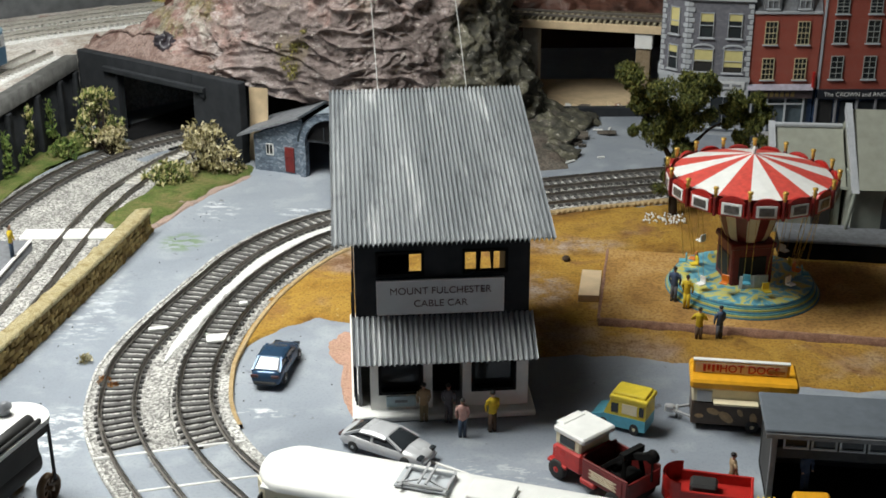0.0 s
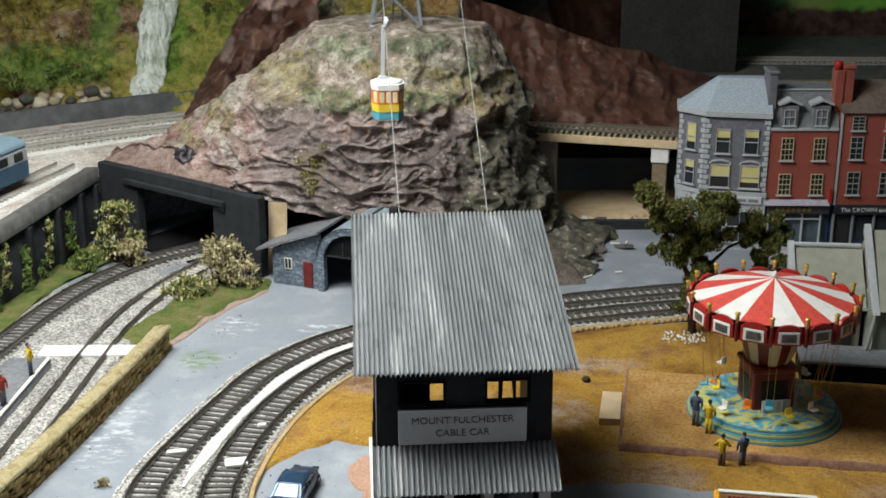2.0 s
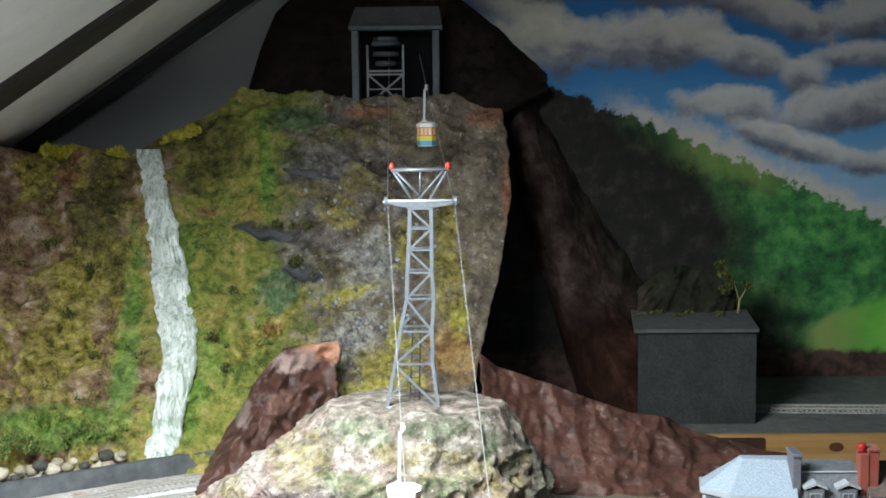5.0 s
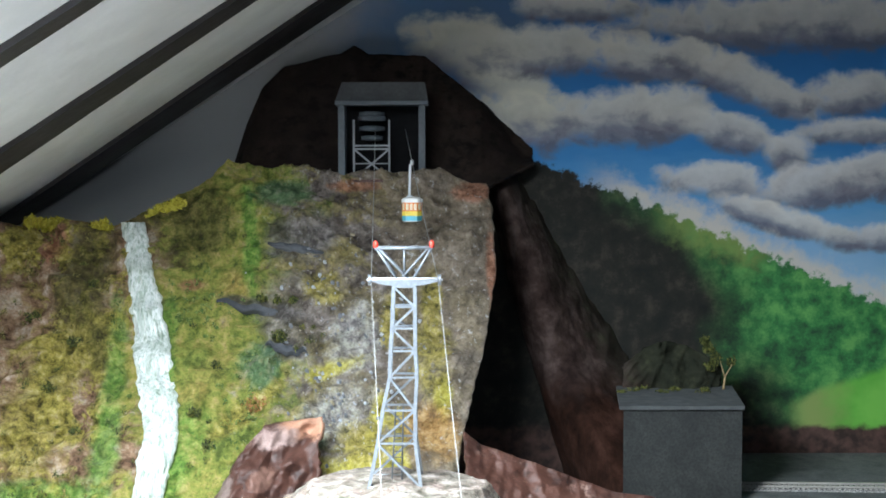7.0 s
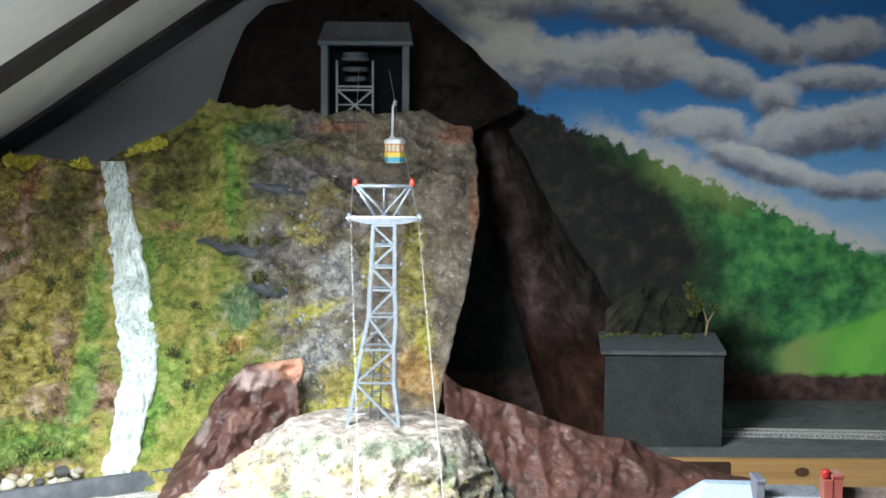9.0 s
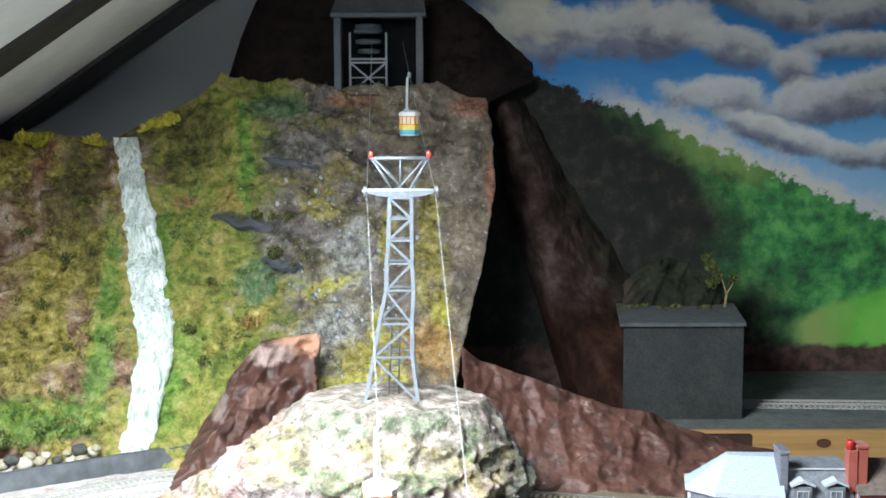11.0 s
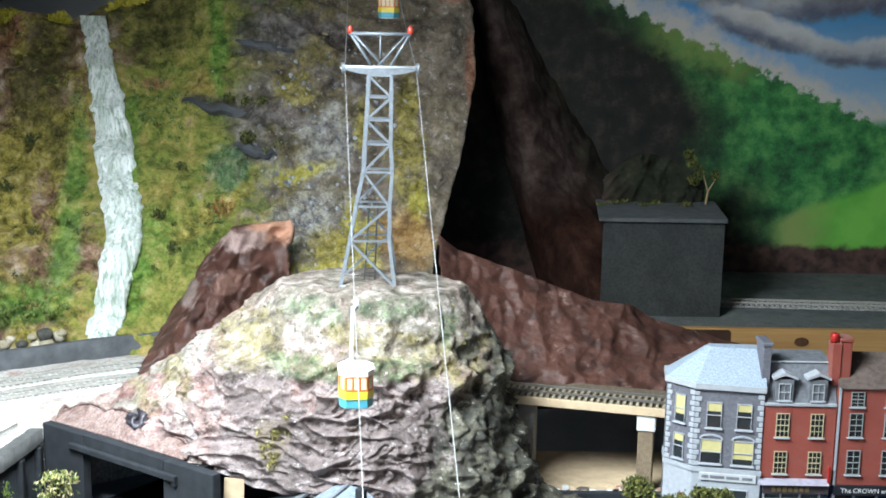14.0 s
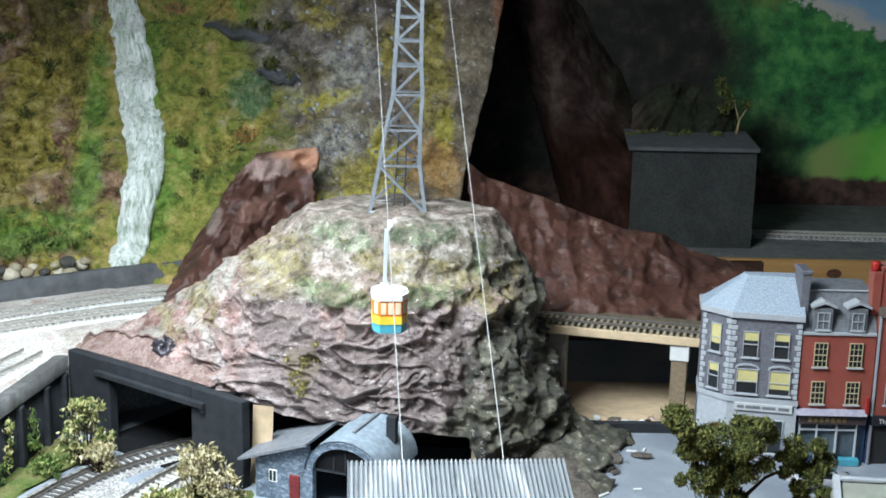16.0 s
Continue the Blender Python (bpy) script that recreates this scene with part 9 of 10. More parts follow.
m.box((0.0008, -0.0004, 0.0770), (0.0016, 0.0014, 0.0760))
part("cornice", m, M["palestone"], pub)
m = Mesh()
m.box((0.0045, 0.012, 0.1340), (0.0085, 0.014, 0.0300), 0.0004)
m.box((0.0045, 0.012, 0.1495), (0.0100, 0.016, 0.0026), 0.0004)
part("chimney", m, M["brick"], pub)
for xc in (0.0140, 0.0400, 0.0640):
    for z, h in ((0.1060, 0.0110), (0.0860, 0.0180), (0.0570, 0.0185)):
        sash(pub, Matrix.Translation((xc, -0.0006, z)), 0.0095, h, M["pubframe"], 0, (1, 1))
m = Mesh()
m.box((PW / 2, -0.0012, 0.0355), (PW - 0.002, 0.0030, 0.0075), 0.0003)
fs_ = part("fascia", m, plain("black_fascia", (0.02, 0.022, 0.03), 0.4), pub, "black fascia lettered The Crown and Anchor")
lettering("The CROWN and ANCHOR", 0.0050, M["white"], fs_, Matrix.Translation((0.0360, -0.0029, 0.0354)) @ pose(0, 0, 0, 90, 0, 0), 0.0001)
for xc in (0.0090, 0.0560):
    m = Mesh()
    m.box((xc, 0.0022, 0.0150), (0.0120, 0.0008, 0.0290), 0.0004)
    part("door", m, M["tyre"], pub)
for xc in (0.0270, 0.0420):
    m = Mesh()
    m.box((xc, 0.0024, 0.0190), (0.0120, 0.0008, 0.0190), 0.0003)
    part("shop_window", m, M["glassdark"], pub)
m = Mesh()
for xc in (0.0015, 0.0170, 0.0340, 0.0490, 0.0635):
    m.box((xc, 0.0008, 0.0160), (0.0018, 0.0026, 0.0310), 0.0003)
part("pilaster", m, plain("grey_pilaster", (0.24, 0.24, 0.26), 0.6), pub)

# parked car in front of the shops and litter on the grey road
saloon(0.262, 0.955, 5, M["silver"], "small pale model car parked before the shops", 0.046, 0.020, 0.015)

# ---- bridge ----
M["buffsleeper"] = plain("buff_sleeper", (0.40, 0.35, 0.24), 0.8, 0, 0.4, 300)
br_ = thing("bridge", "plain wooden girder bridge on square posts with track on top", "bridge", pose(0.1385, 1.0920, 0, 0, 0, -15.5))
m = Mesh()
m.box((0.010, 0.012, 0.0735), (0.190, 0.050, 0.0040), 0.0005)
part("deck", m, blotched("dusty_tan_ballast", [(0.09, 0.075, 0.055), (0.20, 0.165, 0.115), (0.30, 0.25, 0.18)], 300, 0.95), br_, "dusty tan ballasted deck")
m = Mesh()
m.box((0.010, -0.0140, 0.0722), (0.190, 0.0030, 0.0070), 0.0005)
part("girder", m, M["palewood"], br_, "pale wooden edge beam")
m = Mesh()
m.box((0.0450, -0.0060, 0.0290), (0.0125, 0.0110, 0.0590), 0.0006)
pst = part("post", m, blotched("brown_stone_paper", [(0.22, 0.16, 0.10), (0.34, 0.26, 0.17), (0.42, 0.34, 0.24)], 260, 0.9), br_, "stone-papered post")
m = Mesh()
m.box((0.0450, -0.0070, 0.0620), (0.0150, 0.0125, 0.0135), 0.0006)
part("post_cap", m, M["white"], pst, "white block cap")
m = Mesh()
m.box((-0.0530, -0.0020, 0.0340), (0.0140, 0.0130, 0.0680), 0.0006)
part("post", m, plain("grey_post", (0.36, 0.33, 0.28), 0.8, 0, 0.3), br_)
m = Mesh()
m.box((0.12, 0.030, 0.035), (0.06, 0.004, 0.07))
part("side_board", m, M["black"], br_)
for i in range(36):
    m = Mesh()
    m.box((-0.082 + i * 0.0052, -0.0030, 0.0768), (0.0024, 0.0230, 0.0024), 0.0003)
    part("sleeper", m, M["buffsleeper"], br_)
for y in (-0.0085, 0.0080):
    m = Mesh()
    m.box((0.010, y, 0.0790), (0.190, 0.0012, 0.0022), 0.0002)
    part("rail", m, M["rail"], br_)
m = Mesh()
m.box((0.150, 1.125, 0.0010), (0.180, 0.085, 0.0030))
setting("bridge_floor", m, M["palewood"], "pale dusty boards under the bridge", "floor")
m = Mesh()
rnd = random.Random(5)
for i in range(46):
    x = rnd.uniform(0.085, 0.195)
    m.box((0, 0, 0), (rnd.uniform(0.002, 0.007), rnd.uniform(0.002, 0.006), rnd.uniform(0.001, 0.004)), 0.0004, i % 3, Matrix.Translation((x, rnd.uniform(1.062, 1.085), 0.003)) @ pose(0, 0, 0, rnd.uniform(-20, 20), rnd.uniform(-20, 20), rnd.uniform(0, 180)))
tagged(part("rubble", m, [M["palewood"], M["white"], M["pinkearth"]]), "pale rubble and scraps under the bridge", "rubble", "", "stuff")
m = Mesh()
m.box((0.150, 1.0570, 0.0040), (0.110, 0.0050, 0.0090), 0.001)
setting("kerb", m, M["charcoal"], "dark kerb board before the bridge", "kerb")
rnd = random.Random(8)
for i, (x, y, L, a) in enumerate(((0.122, 1.012, 0.010, 20), (0.136, 1.015, 0.008, -10), (0.118, 1.02, 0.006, 60), (0.130, 0.945, 0.006, 10), (0.146, 1.018, 0.006, 70), (0.105, 0.935, 0.010, 40))):
    m = Mesh()
    m.box((0, 0, 0.0010), (L, 0.0018, 0.0012), 0.0003)
    tagged(part("scrap", m, M["white"]), "white plastic scrap lying on the road", "scrap", "scraps").matrix_world = pose(x, y, 0, 0, 0, a)
for i, (x, y, z, s, a) in enumerate(((0.108, 1.025, 0.010, 0.030, -25), (0.095, 0.985, 0.012, 0.026, -50), (0.125, 1.035, 0.006, 0.022, 10), (0.10, 0.95, 0.006, 0.018, -20))):
    mm = Mesh()
    mm.sheet(lambda u, v: (s * (u - 0.5) * 1.5, s * (v - 0.5), 0.004 * fbm(u * 2 + i, v * 2, 0, 2, 3)), 14, 12)
    ob = part("rock_slab", mm, M["hill"], None, "", False)
    ob.modifiers.new("thickness", "SOLIDIFY").thickness = 0.002
    ob.matrix_world = pose(x, y, z, 14, 16, a)
    tagged(ob, "broken plaster rock slab lying at the hill foot", "rock", "rock slabs")

# ---- shelf, black box and fascia at the back right ----
m = Mesh()
m.box((0.72, 1.535, 0.0520), (1.06, 0.29, 0.0200), 0.0006)
setting("upper_shelf", m, blotched("grey_ballast_shelf", [(0.10, 0.11, 0.105), (0.18, 0.19, 0.18), (0.26, 0.27, 0.25)], 40, 0.9), "grey ballasted shelf below the backdrop", "shelf")
n = Nodes("varnished_pine")
wv = n.noise(26, 4, 0.6, n.stretch(0.25, 1, 6.0))
kn = n.cells(5.2, "Distance", "F1", n.stretch(1, 1, 1.4))
wc = n.ramp(wv, (0.3, (0.34, 0.18, 0.055)), (0.6, (0.46, 0.27, 0.095)), (0.8, (0.52, 0.33, 0.13)))
M["pine"] = n.done(n.mix(n.ramp(kn, (0.018, 0.85), (0.05, 0.0)), wc, (0.10, 0.045, 0.015)), 0.5, 0, wv, 0.2)
m = Mesh()
m.box((0.72, 1.3860, 0.0440), (1.06, 0.0080, 0.0370), 0.0008)
setting("trim_4", m, M["pine"], "varnished pine board along the shelf edge", "trim")
m = Mesh()
m.lathe([(0.0004, 0), (0.0062, 0.0), (0.0062, 0.0004), (0.0004, 0.0004)], 20, (0, 0, 0), 0, False, Matrix.Translation((0.396, 1.3818, 0.0490)) @ pose(0, 0, 0, 90, 0, 0), 1.25, 0.8)
setting("trim_5", m, plain("dark_knot", (0.10, 0.045, 0.018), 0.5, 0, 0.5, 500), "dark knot in the pine board", "trim")
# added black sheet in place of the shade below the shelf
m = Mesh()
m.box((0.72, 1.40, 0.0120), (1.06, 0.004, 0.03))
setting("shelf_backing", m, M["black"], "black sheet added for the dark below the shelf", "backing")
track("railway_track", [(0.30, 1.50), (0.60, 1.485), (0.95, 1.47)], 0.0625, "dark track along the rear shelf", 0.034, "ballast", singles=False, n=24)
bx = thing("tunnel_box", "charcoal painted box with a slate-grey lid on the shelf", "box")
m = Mesh()
m.prism([(0.1910, 1.4325), (0.3210, 1.4325), (0.3290, 1.5575), (0.2100, 1.5575)], 0.0600, 0.1655, "z")
part("box_wall", m, blotched("worn_grey_box_paint", [(0.024, 0.026, 0.025), (0.042, 0.045, 0.042), (0.068, 0.072, 0.066)], 26, 0.6, 0.3, 0.0006), bx)
m = Mesh()
m.prism([(0.186, 1.428), (0.3225, 1.428), (0.338, 1.562), (0.200, 1.562)], 0.1655, 0.1695, "z")
part("lid", m, plain("grey_lid", (0.11, 0.118, 0.118), 0.8, 0, 0.35, 90), bx, "dusty grey lid")
m = Mesh()
for i in range(10):
    foliage(m, (0.20 + 0.011 * i + 0.004 * (i % 3), 1.515 + 0.012 * (i % 4), 0.1705), 0.0055 + 0.002 * (i % 3), 60, 0.0034, 0, 0.4, 300 + i)
tagged(part("moss", m, M["leafdark"], None, "", False), "dark moss clumps along the box lid", "moss", "", "stuff")
mb = lumpy(lambda u, v: (0.205 + 0.118 * u, 1.555 - 0.02 * math.sin(math.pi * u) * (1 - v), 0.166 + (0.016 + 0.042 * math.sin(math.pi * (0.12 + 0.8 * u)) ** 1.2) * v), 60, 30, 0.009, 40, 3.0)
ob = setting("rock_5", mb, M["woodrock"], "lumpy dark brown rock above the box", "rock", False)
ob.modifiers.new("thickness", "SOLIDIFY").thickness = 0.004
# small bare tree on the box
tr2 = thing("small_tree", "small dark tree with a bare ochre trunk on the box", "tree", pose(0.322, 1.535, 0.1690))
m = Mesh()
for a, b, r0, r1 in (((0, 0, 0), (0.002, 0, 0.016), 0.0016, 0.0012), ((0.002, 0, 0.016), (0.010, 0, 0.030), 0.0012, 0.0005), ((0.002, 0, 0.014), (-0.004, 0, 0.034), 0.0011, 0.0004)):
    m.rod(a, b, r0, r1, 7)
part("trunk", m, M["cork"], tr2)
m = Mesh()
for i, (x, z, r) in enumerate(((0.010, 0.032, 0.007), (-0.008, 0.036, 0.009), (-0.016, 0.048, 0.008), (-0.022, 0.058, 0.007), (-0.014, 0.028, 0.008))):
    foliage(m, (x, 0.004, z), r, 150, 0.0036, 0, 0.9, 330 + i)
part("crown", m, M["leafdark"], tr2, "", False)

# ---- grey building at the right ----
gb = thing("chapel", "pale grey-green rendered building with stone gables and dark windows", "building", pose(0.2200, 0.7850, 0, 0, 0, -6))
rend = plain("grey_green_render", (0.23, 0.25, 0.22), 0.8, 0, 0.2, 160)
m = Mesh()
m.box((0.0230, 0.030, 0.0180), (0.0440, 0.055, 0.0360))
m.box((0.0980, 0.020, 0.0225), (0.1000, 0.080, 0.0450))
part("wall", m, rend, gb)
m = Mesh()
m.prism([(-0.002, 0.0355), (0.030, 0.0670), (0.060, 0.0355)], 0.0020, 0.0470, "x")
part("lower_roof", m, plain("olive_grey_roof", (0.30, 0.31, 0.26), 0.75, 0, 0.2, 130), gb, "olive grey roof slope")
m = Mesh()
m.prism([(-0.028, 0.0435), (0.020, 0.0820), (0.066, 0.0435)], 0.0490, 0.1480, "x")
part("main_roof", m, bpy.data.materials["olive_grey_roof"], gb)
m = Mesh()
m.prism([(-0.004, 0.0345), (0.030, 0.0700), (0.0310, 0.0660), (0.000, 0.0335)], -0.0010, 0.0030, "x")
m.prism([(-0.030, 0.0420), (0.020, 0.0860), (0.0210, 0.0805), (-0.026, 0.0410)], 0.0450, 0.0490, "x")
m.box((0.0245, 0.0300, 0.0675), (0.0450, 0.0036, 0.0026), 0.0008)
part("gable_coping", m, M["palestone"], gb, "pale stone gable copings")
for xc, zc, w, h in ((0.0335, 0.0180, 0.0120, 0.0260),):
    m = Mesh()
    m.box((xc, 0.0020, zc), (w, 0.0030, h), 0.0006)
    part("door", m, M["tyre"], gb, "dark doorway")
for xc in (0.075, 0.110):
    m = Mesh()
    arch = [(xc - 0.0085, 0.0120), (xc + 0.0085, 0.0120), (xc + 0.0085, 0.0320)] + [(xc + 0.0085 * math.cos(a), 0.0320 + 0.0095 * math.sin(a)) for a in [math.pi * i / 10 for i in range(1, 10)]] + [(xc - 0.0085, 0.0320)]
    m.prism(arch, -0.0208, -0.0192, "y")
    part("window", m, M["glassdark"], gb, "dark arched window")
    m = Mesh()
    m.box((xc, -0.0215, 0.0110), (0.0200, 0.0040, 0.0020), 0.0003)
    part("sill", m, M["palestone"], gb)
m = Mesh()
m.rod((0.0480, -0.0220, 0.0400), (0.0430, -0.0225, 0.0020), 0.0012, None, 8)
m.bar((0.0480, -0.0215, 0.0420), (0.0300, -0.0010, 0.0360), 0.0016, 0.0016)
part("drainpipe", m, rend, gb)
tr_ = thing("terrace", "dark-edged terrace with grey gravel top before the building", "terrace", pose(0.2170, 0.7440, 0, 0, 0, -9))
m = Mesh()
m.box((0.0750, 0.0130, 0.0065), (0.1500, 0.0280, 0.0130))
part("terrace_edge", m, M["black"], tr_, "black painted side")
m = Mesh()
m.box((0.0750, 0.0130, 0.0140), (0.1510, 0.0290, 0.0024), 0.0006)
part("terrace_top", m, M["slate"], tr_, "grey gravel top")
# ---- upper cable station ----
top = thing("upper_station", "grey framed upper cable station with a white lattice winding frame", "building", pose(-0.0770, 1.5350, 0.4160, 0, 0, 0))
fr = plain("blue_grey_frame", (0.085, 0.10, 0.115), 0.6, 0, 0.2)
m = Mesh()
for s in (-1, 1):
    m.box((s * 0.0465, 0.010, 0.0430), (0.0080, 0.030, 0.0860), 0.0006)
m.box((0, 0.010, 0.0890), (0.1080, 0.032, 0.0050), 0.0006)
part("frame", m, fr, top)
m = Mesh()
m.prism([(-0.054, 0.0915), (0.054, 0.0915), (0.050, 0.1130), (-0.046, 0.1130)], 0.0, 0.05, "y")
part("roof", m, plain("dark_grey_roof", (0.04, 0.042, 0.045), 0.7, 0, 0.3), top, "dark grey roof board")
m = Mesh()
m.box((0, 0.048, 0.043), (0.095, 0.003, 0.088))
part("rear_wall", m, M["black"], top)
m = Mesh()
m.box((0, 0.020, -0.0010), (0.104, 0.050, 0.003))
part("station_floor", m, M["redrock"], top)
lat = plain("pale_grey_lattice", (0.24, 0.25, 0.26), 0.5, 0, 0.15)
m = Mesh()
for x in (-0.0335, 0.0080):
    m.bar((x, 0.012, 0.000), (x, 0.012, 0.0700), 0.0022, 0.0022)
for z in (0.0010, 0.0360, 0.0400):
    m.bar((-0.0335, 0.012, z), (0.0080, 0.012, z), 0.0020, 0.0020)
m.bar((-0.0335, 0.012, 0.001), (0.0080, 0.012, 0.036), 0.0020, 0.0020)
m.bar((-0.0335, 0.0125, 0.036), (0.0080, 0.0125, 0.001), 0.0020, 0.0020)
m.bar((-0.0335, 0.0122, 0.0190), (0.0080, 0.0122, 0.0190), 0.0014, 0.0014)
part("lattice", m, lat, top, "pale grey lattice frame")
m = Mesh()
for z, r in ((0.0460, 0.0125), (0.0570, 0.0150), (0.0690, 0.0165), (0.0740, 0.0150)):
    m.lathe([(r * 0.6, 0), (r, 0.0006), (r, 0.0050), (r * 0.6, 0.0060)], 24, (-0.0125, 0.020, z))
part("winding_drum", m, fr, top, "grey ribbed winding drum")

# ---- pylon ----
M["pylonsteel"] = plain("dull_pylon_steel", (0.215, 0.235, 0.26), 0.42, 0.25, 0.25, 300)
pyl = thing("cable_pylon", "grey-blue steel lattice cable car pylon with red lamps", "pylon", pose(-0.0435, 1.0600, 0.1765))
lev = [(0.0, 0.0205, 0.000), (0.034, 0.0150, 0.001), (0.060, 0.0128, 0.003), (0.086, 0.0108, 0.0065), (0.107, 0.0098, 0.0062), (0.125, 0.0092, 0.0068), (0.142, 0.0088, 0.0072), (0.158, 0.0085, 0.0075)]


def pcorner(i, sx, sy):
    z, h, o = lev[i]
    return Vector((o + sx * h, sy * h, z))


for sx in (-1, 1):
    for sy in (-1, 1):
        m = Mesh()
        m.polybar([pcorner(0, sx, sy) - Vector((0, 0, 0.002))] + [pcorner(i, sx, sy) for i in range(len(lev))], 0.0027)
        part("leg", m, M["pylonsteel"], pyl)
for i in range(1, len(lev)):
    for (a, b) in (((-1, -1), (1, -1)), ((1, -1), (1, 1)), ((1, 1), (-1, 1)), ((-1, 1), (-1, -1))):
        m = Mesh()
        m.bar(pcorner(i, *a), pcorner(i, *b), 0.0016, 0.0016)
        part("cross_bar", m, M["pylonsteel"], pyl)
        if a != (-1, -1) and i > 3:
            continue
        m = Mesh()
        if i % 2 == 0:
            m.bar(pcorner(i - 1, *a), pcorner(i, *b), 0.0018, 0.0018)
        else:
            m.bar(pcorner(i - 1, *b), pcorner(i, *a), 0.0018, 0.0018)
        part("brace", m, M["pylonsteel"], pyl)
for (a, b) in (((-1, -1), (1, -1)), ((1, 1), (-1, 1))):
    m = Mesh()
    m.bar(pcorner(0, *a), pcorner(0, *b), 0.0026, 0.0020)
    part("foot_beam", m, M["signgrey"], pyl, "pale foot beam")
m = Mesh()
for k in (-1, 1):
    m.bar((0.0005 + k * 0.004, 0.006, 0.0), (0.003 + k * 0.003, 0.004, 0.060), 0.0010, 0.0010)
for i in range(12):
    m.bar((-0.0030 + 0.0002 * i, 0.006, 0.004 + i * 0.0048), (0.0052, 0.006, 0.004 + i * 0.0048), 0.0007, 0.0007)
part("ladder", m, plain("dark_grey_ladder", (0.12, 0.125, 0.13), 0.5, 0.3), pyl, "thin dark ladder")
m = Mesh()
bow = [(-0.0185, 0.1618), (-0.0095, 0.1594), (0.0010, 0.1582), (0.0145, 0.1582), (0.0250, 0.1594), (0.0340, 0.1618), (0.0340, 0.1640), (-0.0185, 0.1640)]
m.prism(bow, -0.0058, 0.0058, "y")
arm = part("cross_arm", m, M["pylonsteel"], pyl, "bowed steel cross arm")
m = Mesh()
m.rod((-0.0185, -0.0052, 0.1640), (0.0340, -0.0052, 0.1640), 0.0011, None, 8)
part("rim", m, M["signgrey"], arm, "pale rim tube")
for x in (-0.0200, 0.0355):
    m = Mesh()
    m.lathe([(0.0008, -0.0014), (0.0040, -0.0014), (0.0046, -0.0006), (0.0034, 0), (0.0046, 0.0006), (0.0040, 0.0014), (0.0008, 0.0014)], 18, (0, 0, 0), 0, True, Matrix.Translation((x, 0, 0.1628)) @ pose(0, 0, 0, 0, 90, 0))
    pul = part("pulley", m, M["pylonsteel"], pyl)
    m = Mesh()
    m.rod((x - 0.0026, 0, 0.1628), (x + 0.0026, 0, 0.1628), 0.0009, None, 8)
    part("axle", m, M["signgrey"], pul)
for y in (-0.0048, 0.0048):
    m = Mesh()
    for a, b, r in (((-0.0145, 0.1885), (0.0290, 0.1885), 0.0013), ((-0.0145, 0.1880), (0.0015, 0.1640), 0.0010), ((0.0290, 0.1880), (0.0145, 0.1640), 0.0010), ((-0.0125, 0.1880), (0.0105, 0.1640), 0.0009), ((0.0265, 0.1880), (0.0050, 0.1640), 0.0009), ((0.0075, 0.1885), (0.0075, 0.1700), 0.0008)):
        m.rod((a[0], y, a[1]), (b[0], y, b[1]), r, None, 8)
    part("head_truss", m, M["pylonsteel"], pyl, "pale tubular head truss")
for x in (-0.0150, 0.0295):
    m = Mesh()
    m.rod((x, -0.0055, 0.1885), (x, 0.0055, 0.1885), 0.0012, None, 8)
    part("head_beam", m, M["pylonsteel"], pyl)
    m = Mesh()
    m.lathe([(0.0018, 0), (0.0022, 0.0016), (0.0020, 0.0044), (0.0008, 0.0060)], 10, (x, -0.004, 0.1885))
    part("lamp", m, plain("red_lamp_glass", (0.62, 0.05, 0.03), 0.3) if x < 0 else bpy.data.materials["red_lamp_glass"], pyl, "red warning lamp")


# ---- cables and cars ----
def cable(a, b, c, label):
    m = Mesh()
    pts = []
    for p, q, sag in ((a, b, 0.002), (b, c, 0.003)):
        for i in range(24):
            t = i / 24
            v = Vector(p).lerp(Vector(q), t)
            pts.append(v - Vector((0, 0, sag * 4 * t * (1 - t))))
    pts.append(Vector(c))
    m.tube(pts, 0.00032)
    return tagged(part("cable", m, plain("grey_cable", (0.34, 0.34, 0.33), 0.5, 0.2) if "grey_cable" not in bpy.data.materials else bpy.data.materials["grey_cable"]), label, "cable", "cables")


cable((-0.030, 0.686, 0.126), (-0.0625, 1.060, 0.3385), (-0.085, 1.545, 0.4750), "thin grey cable from lower station over the pylon")
cable((0.019, 0.686, 0.126), (-0.0090, 1.060, 0.3385), (-0.0500, 1.545, 0.4750), "thin grey cable on the other side of the pylon")


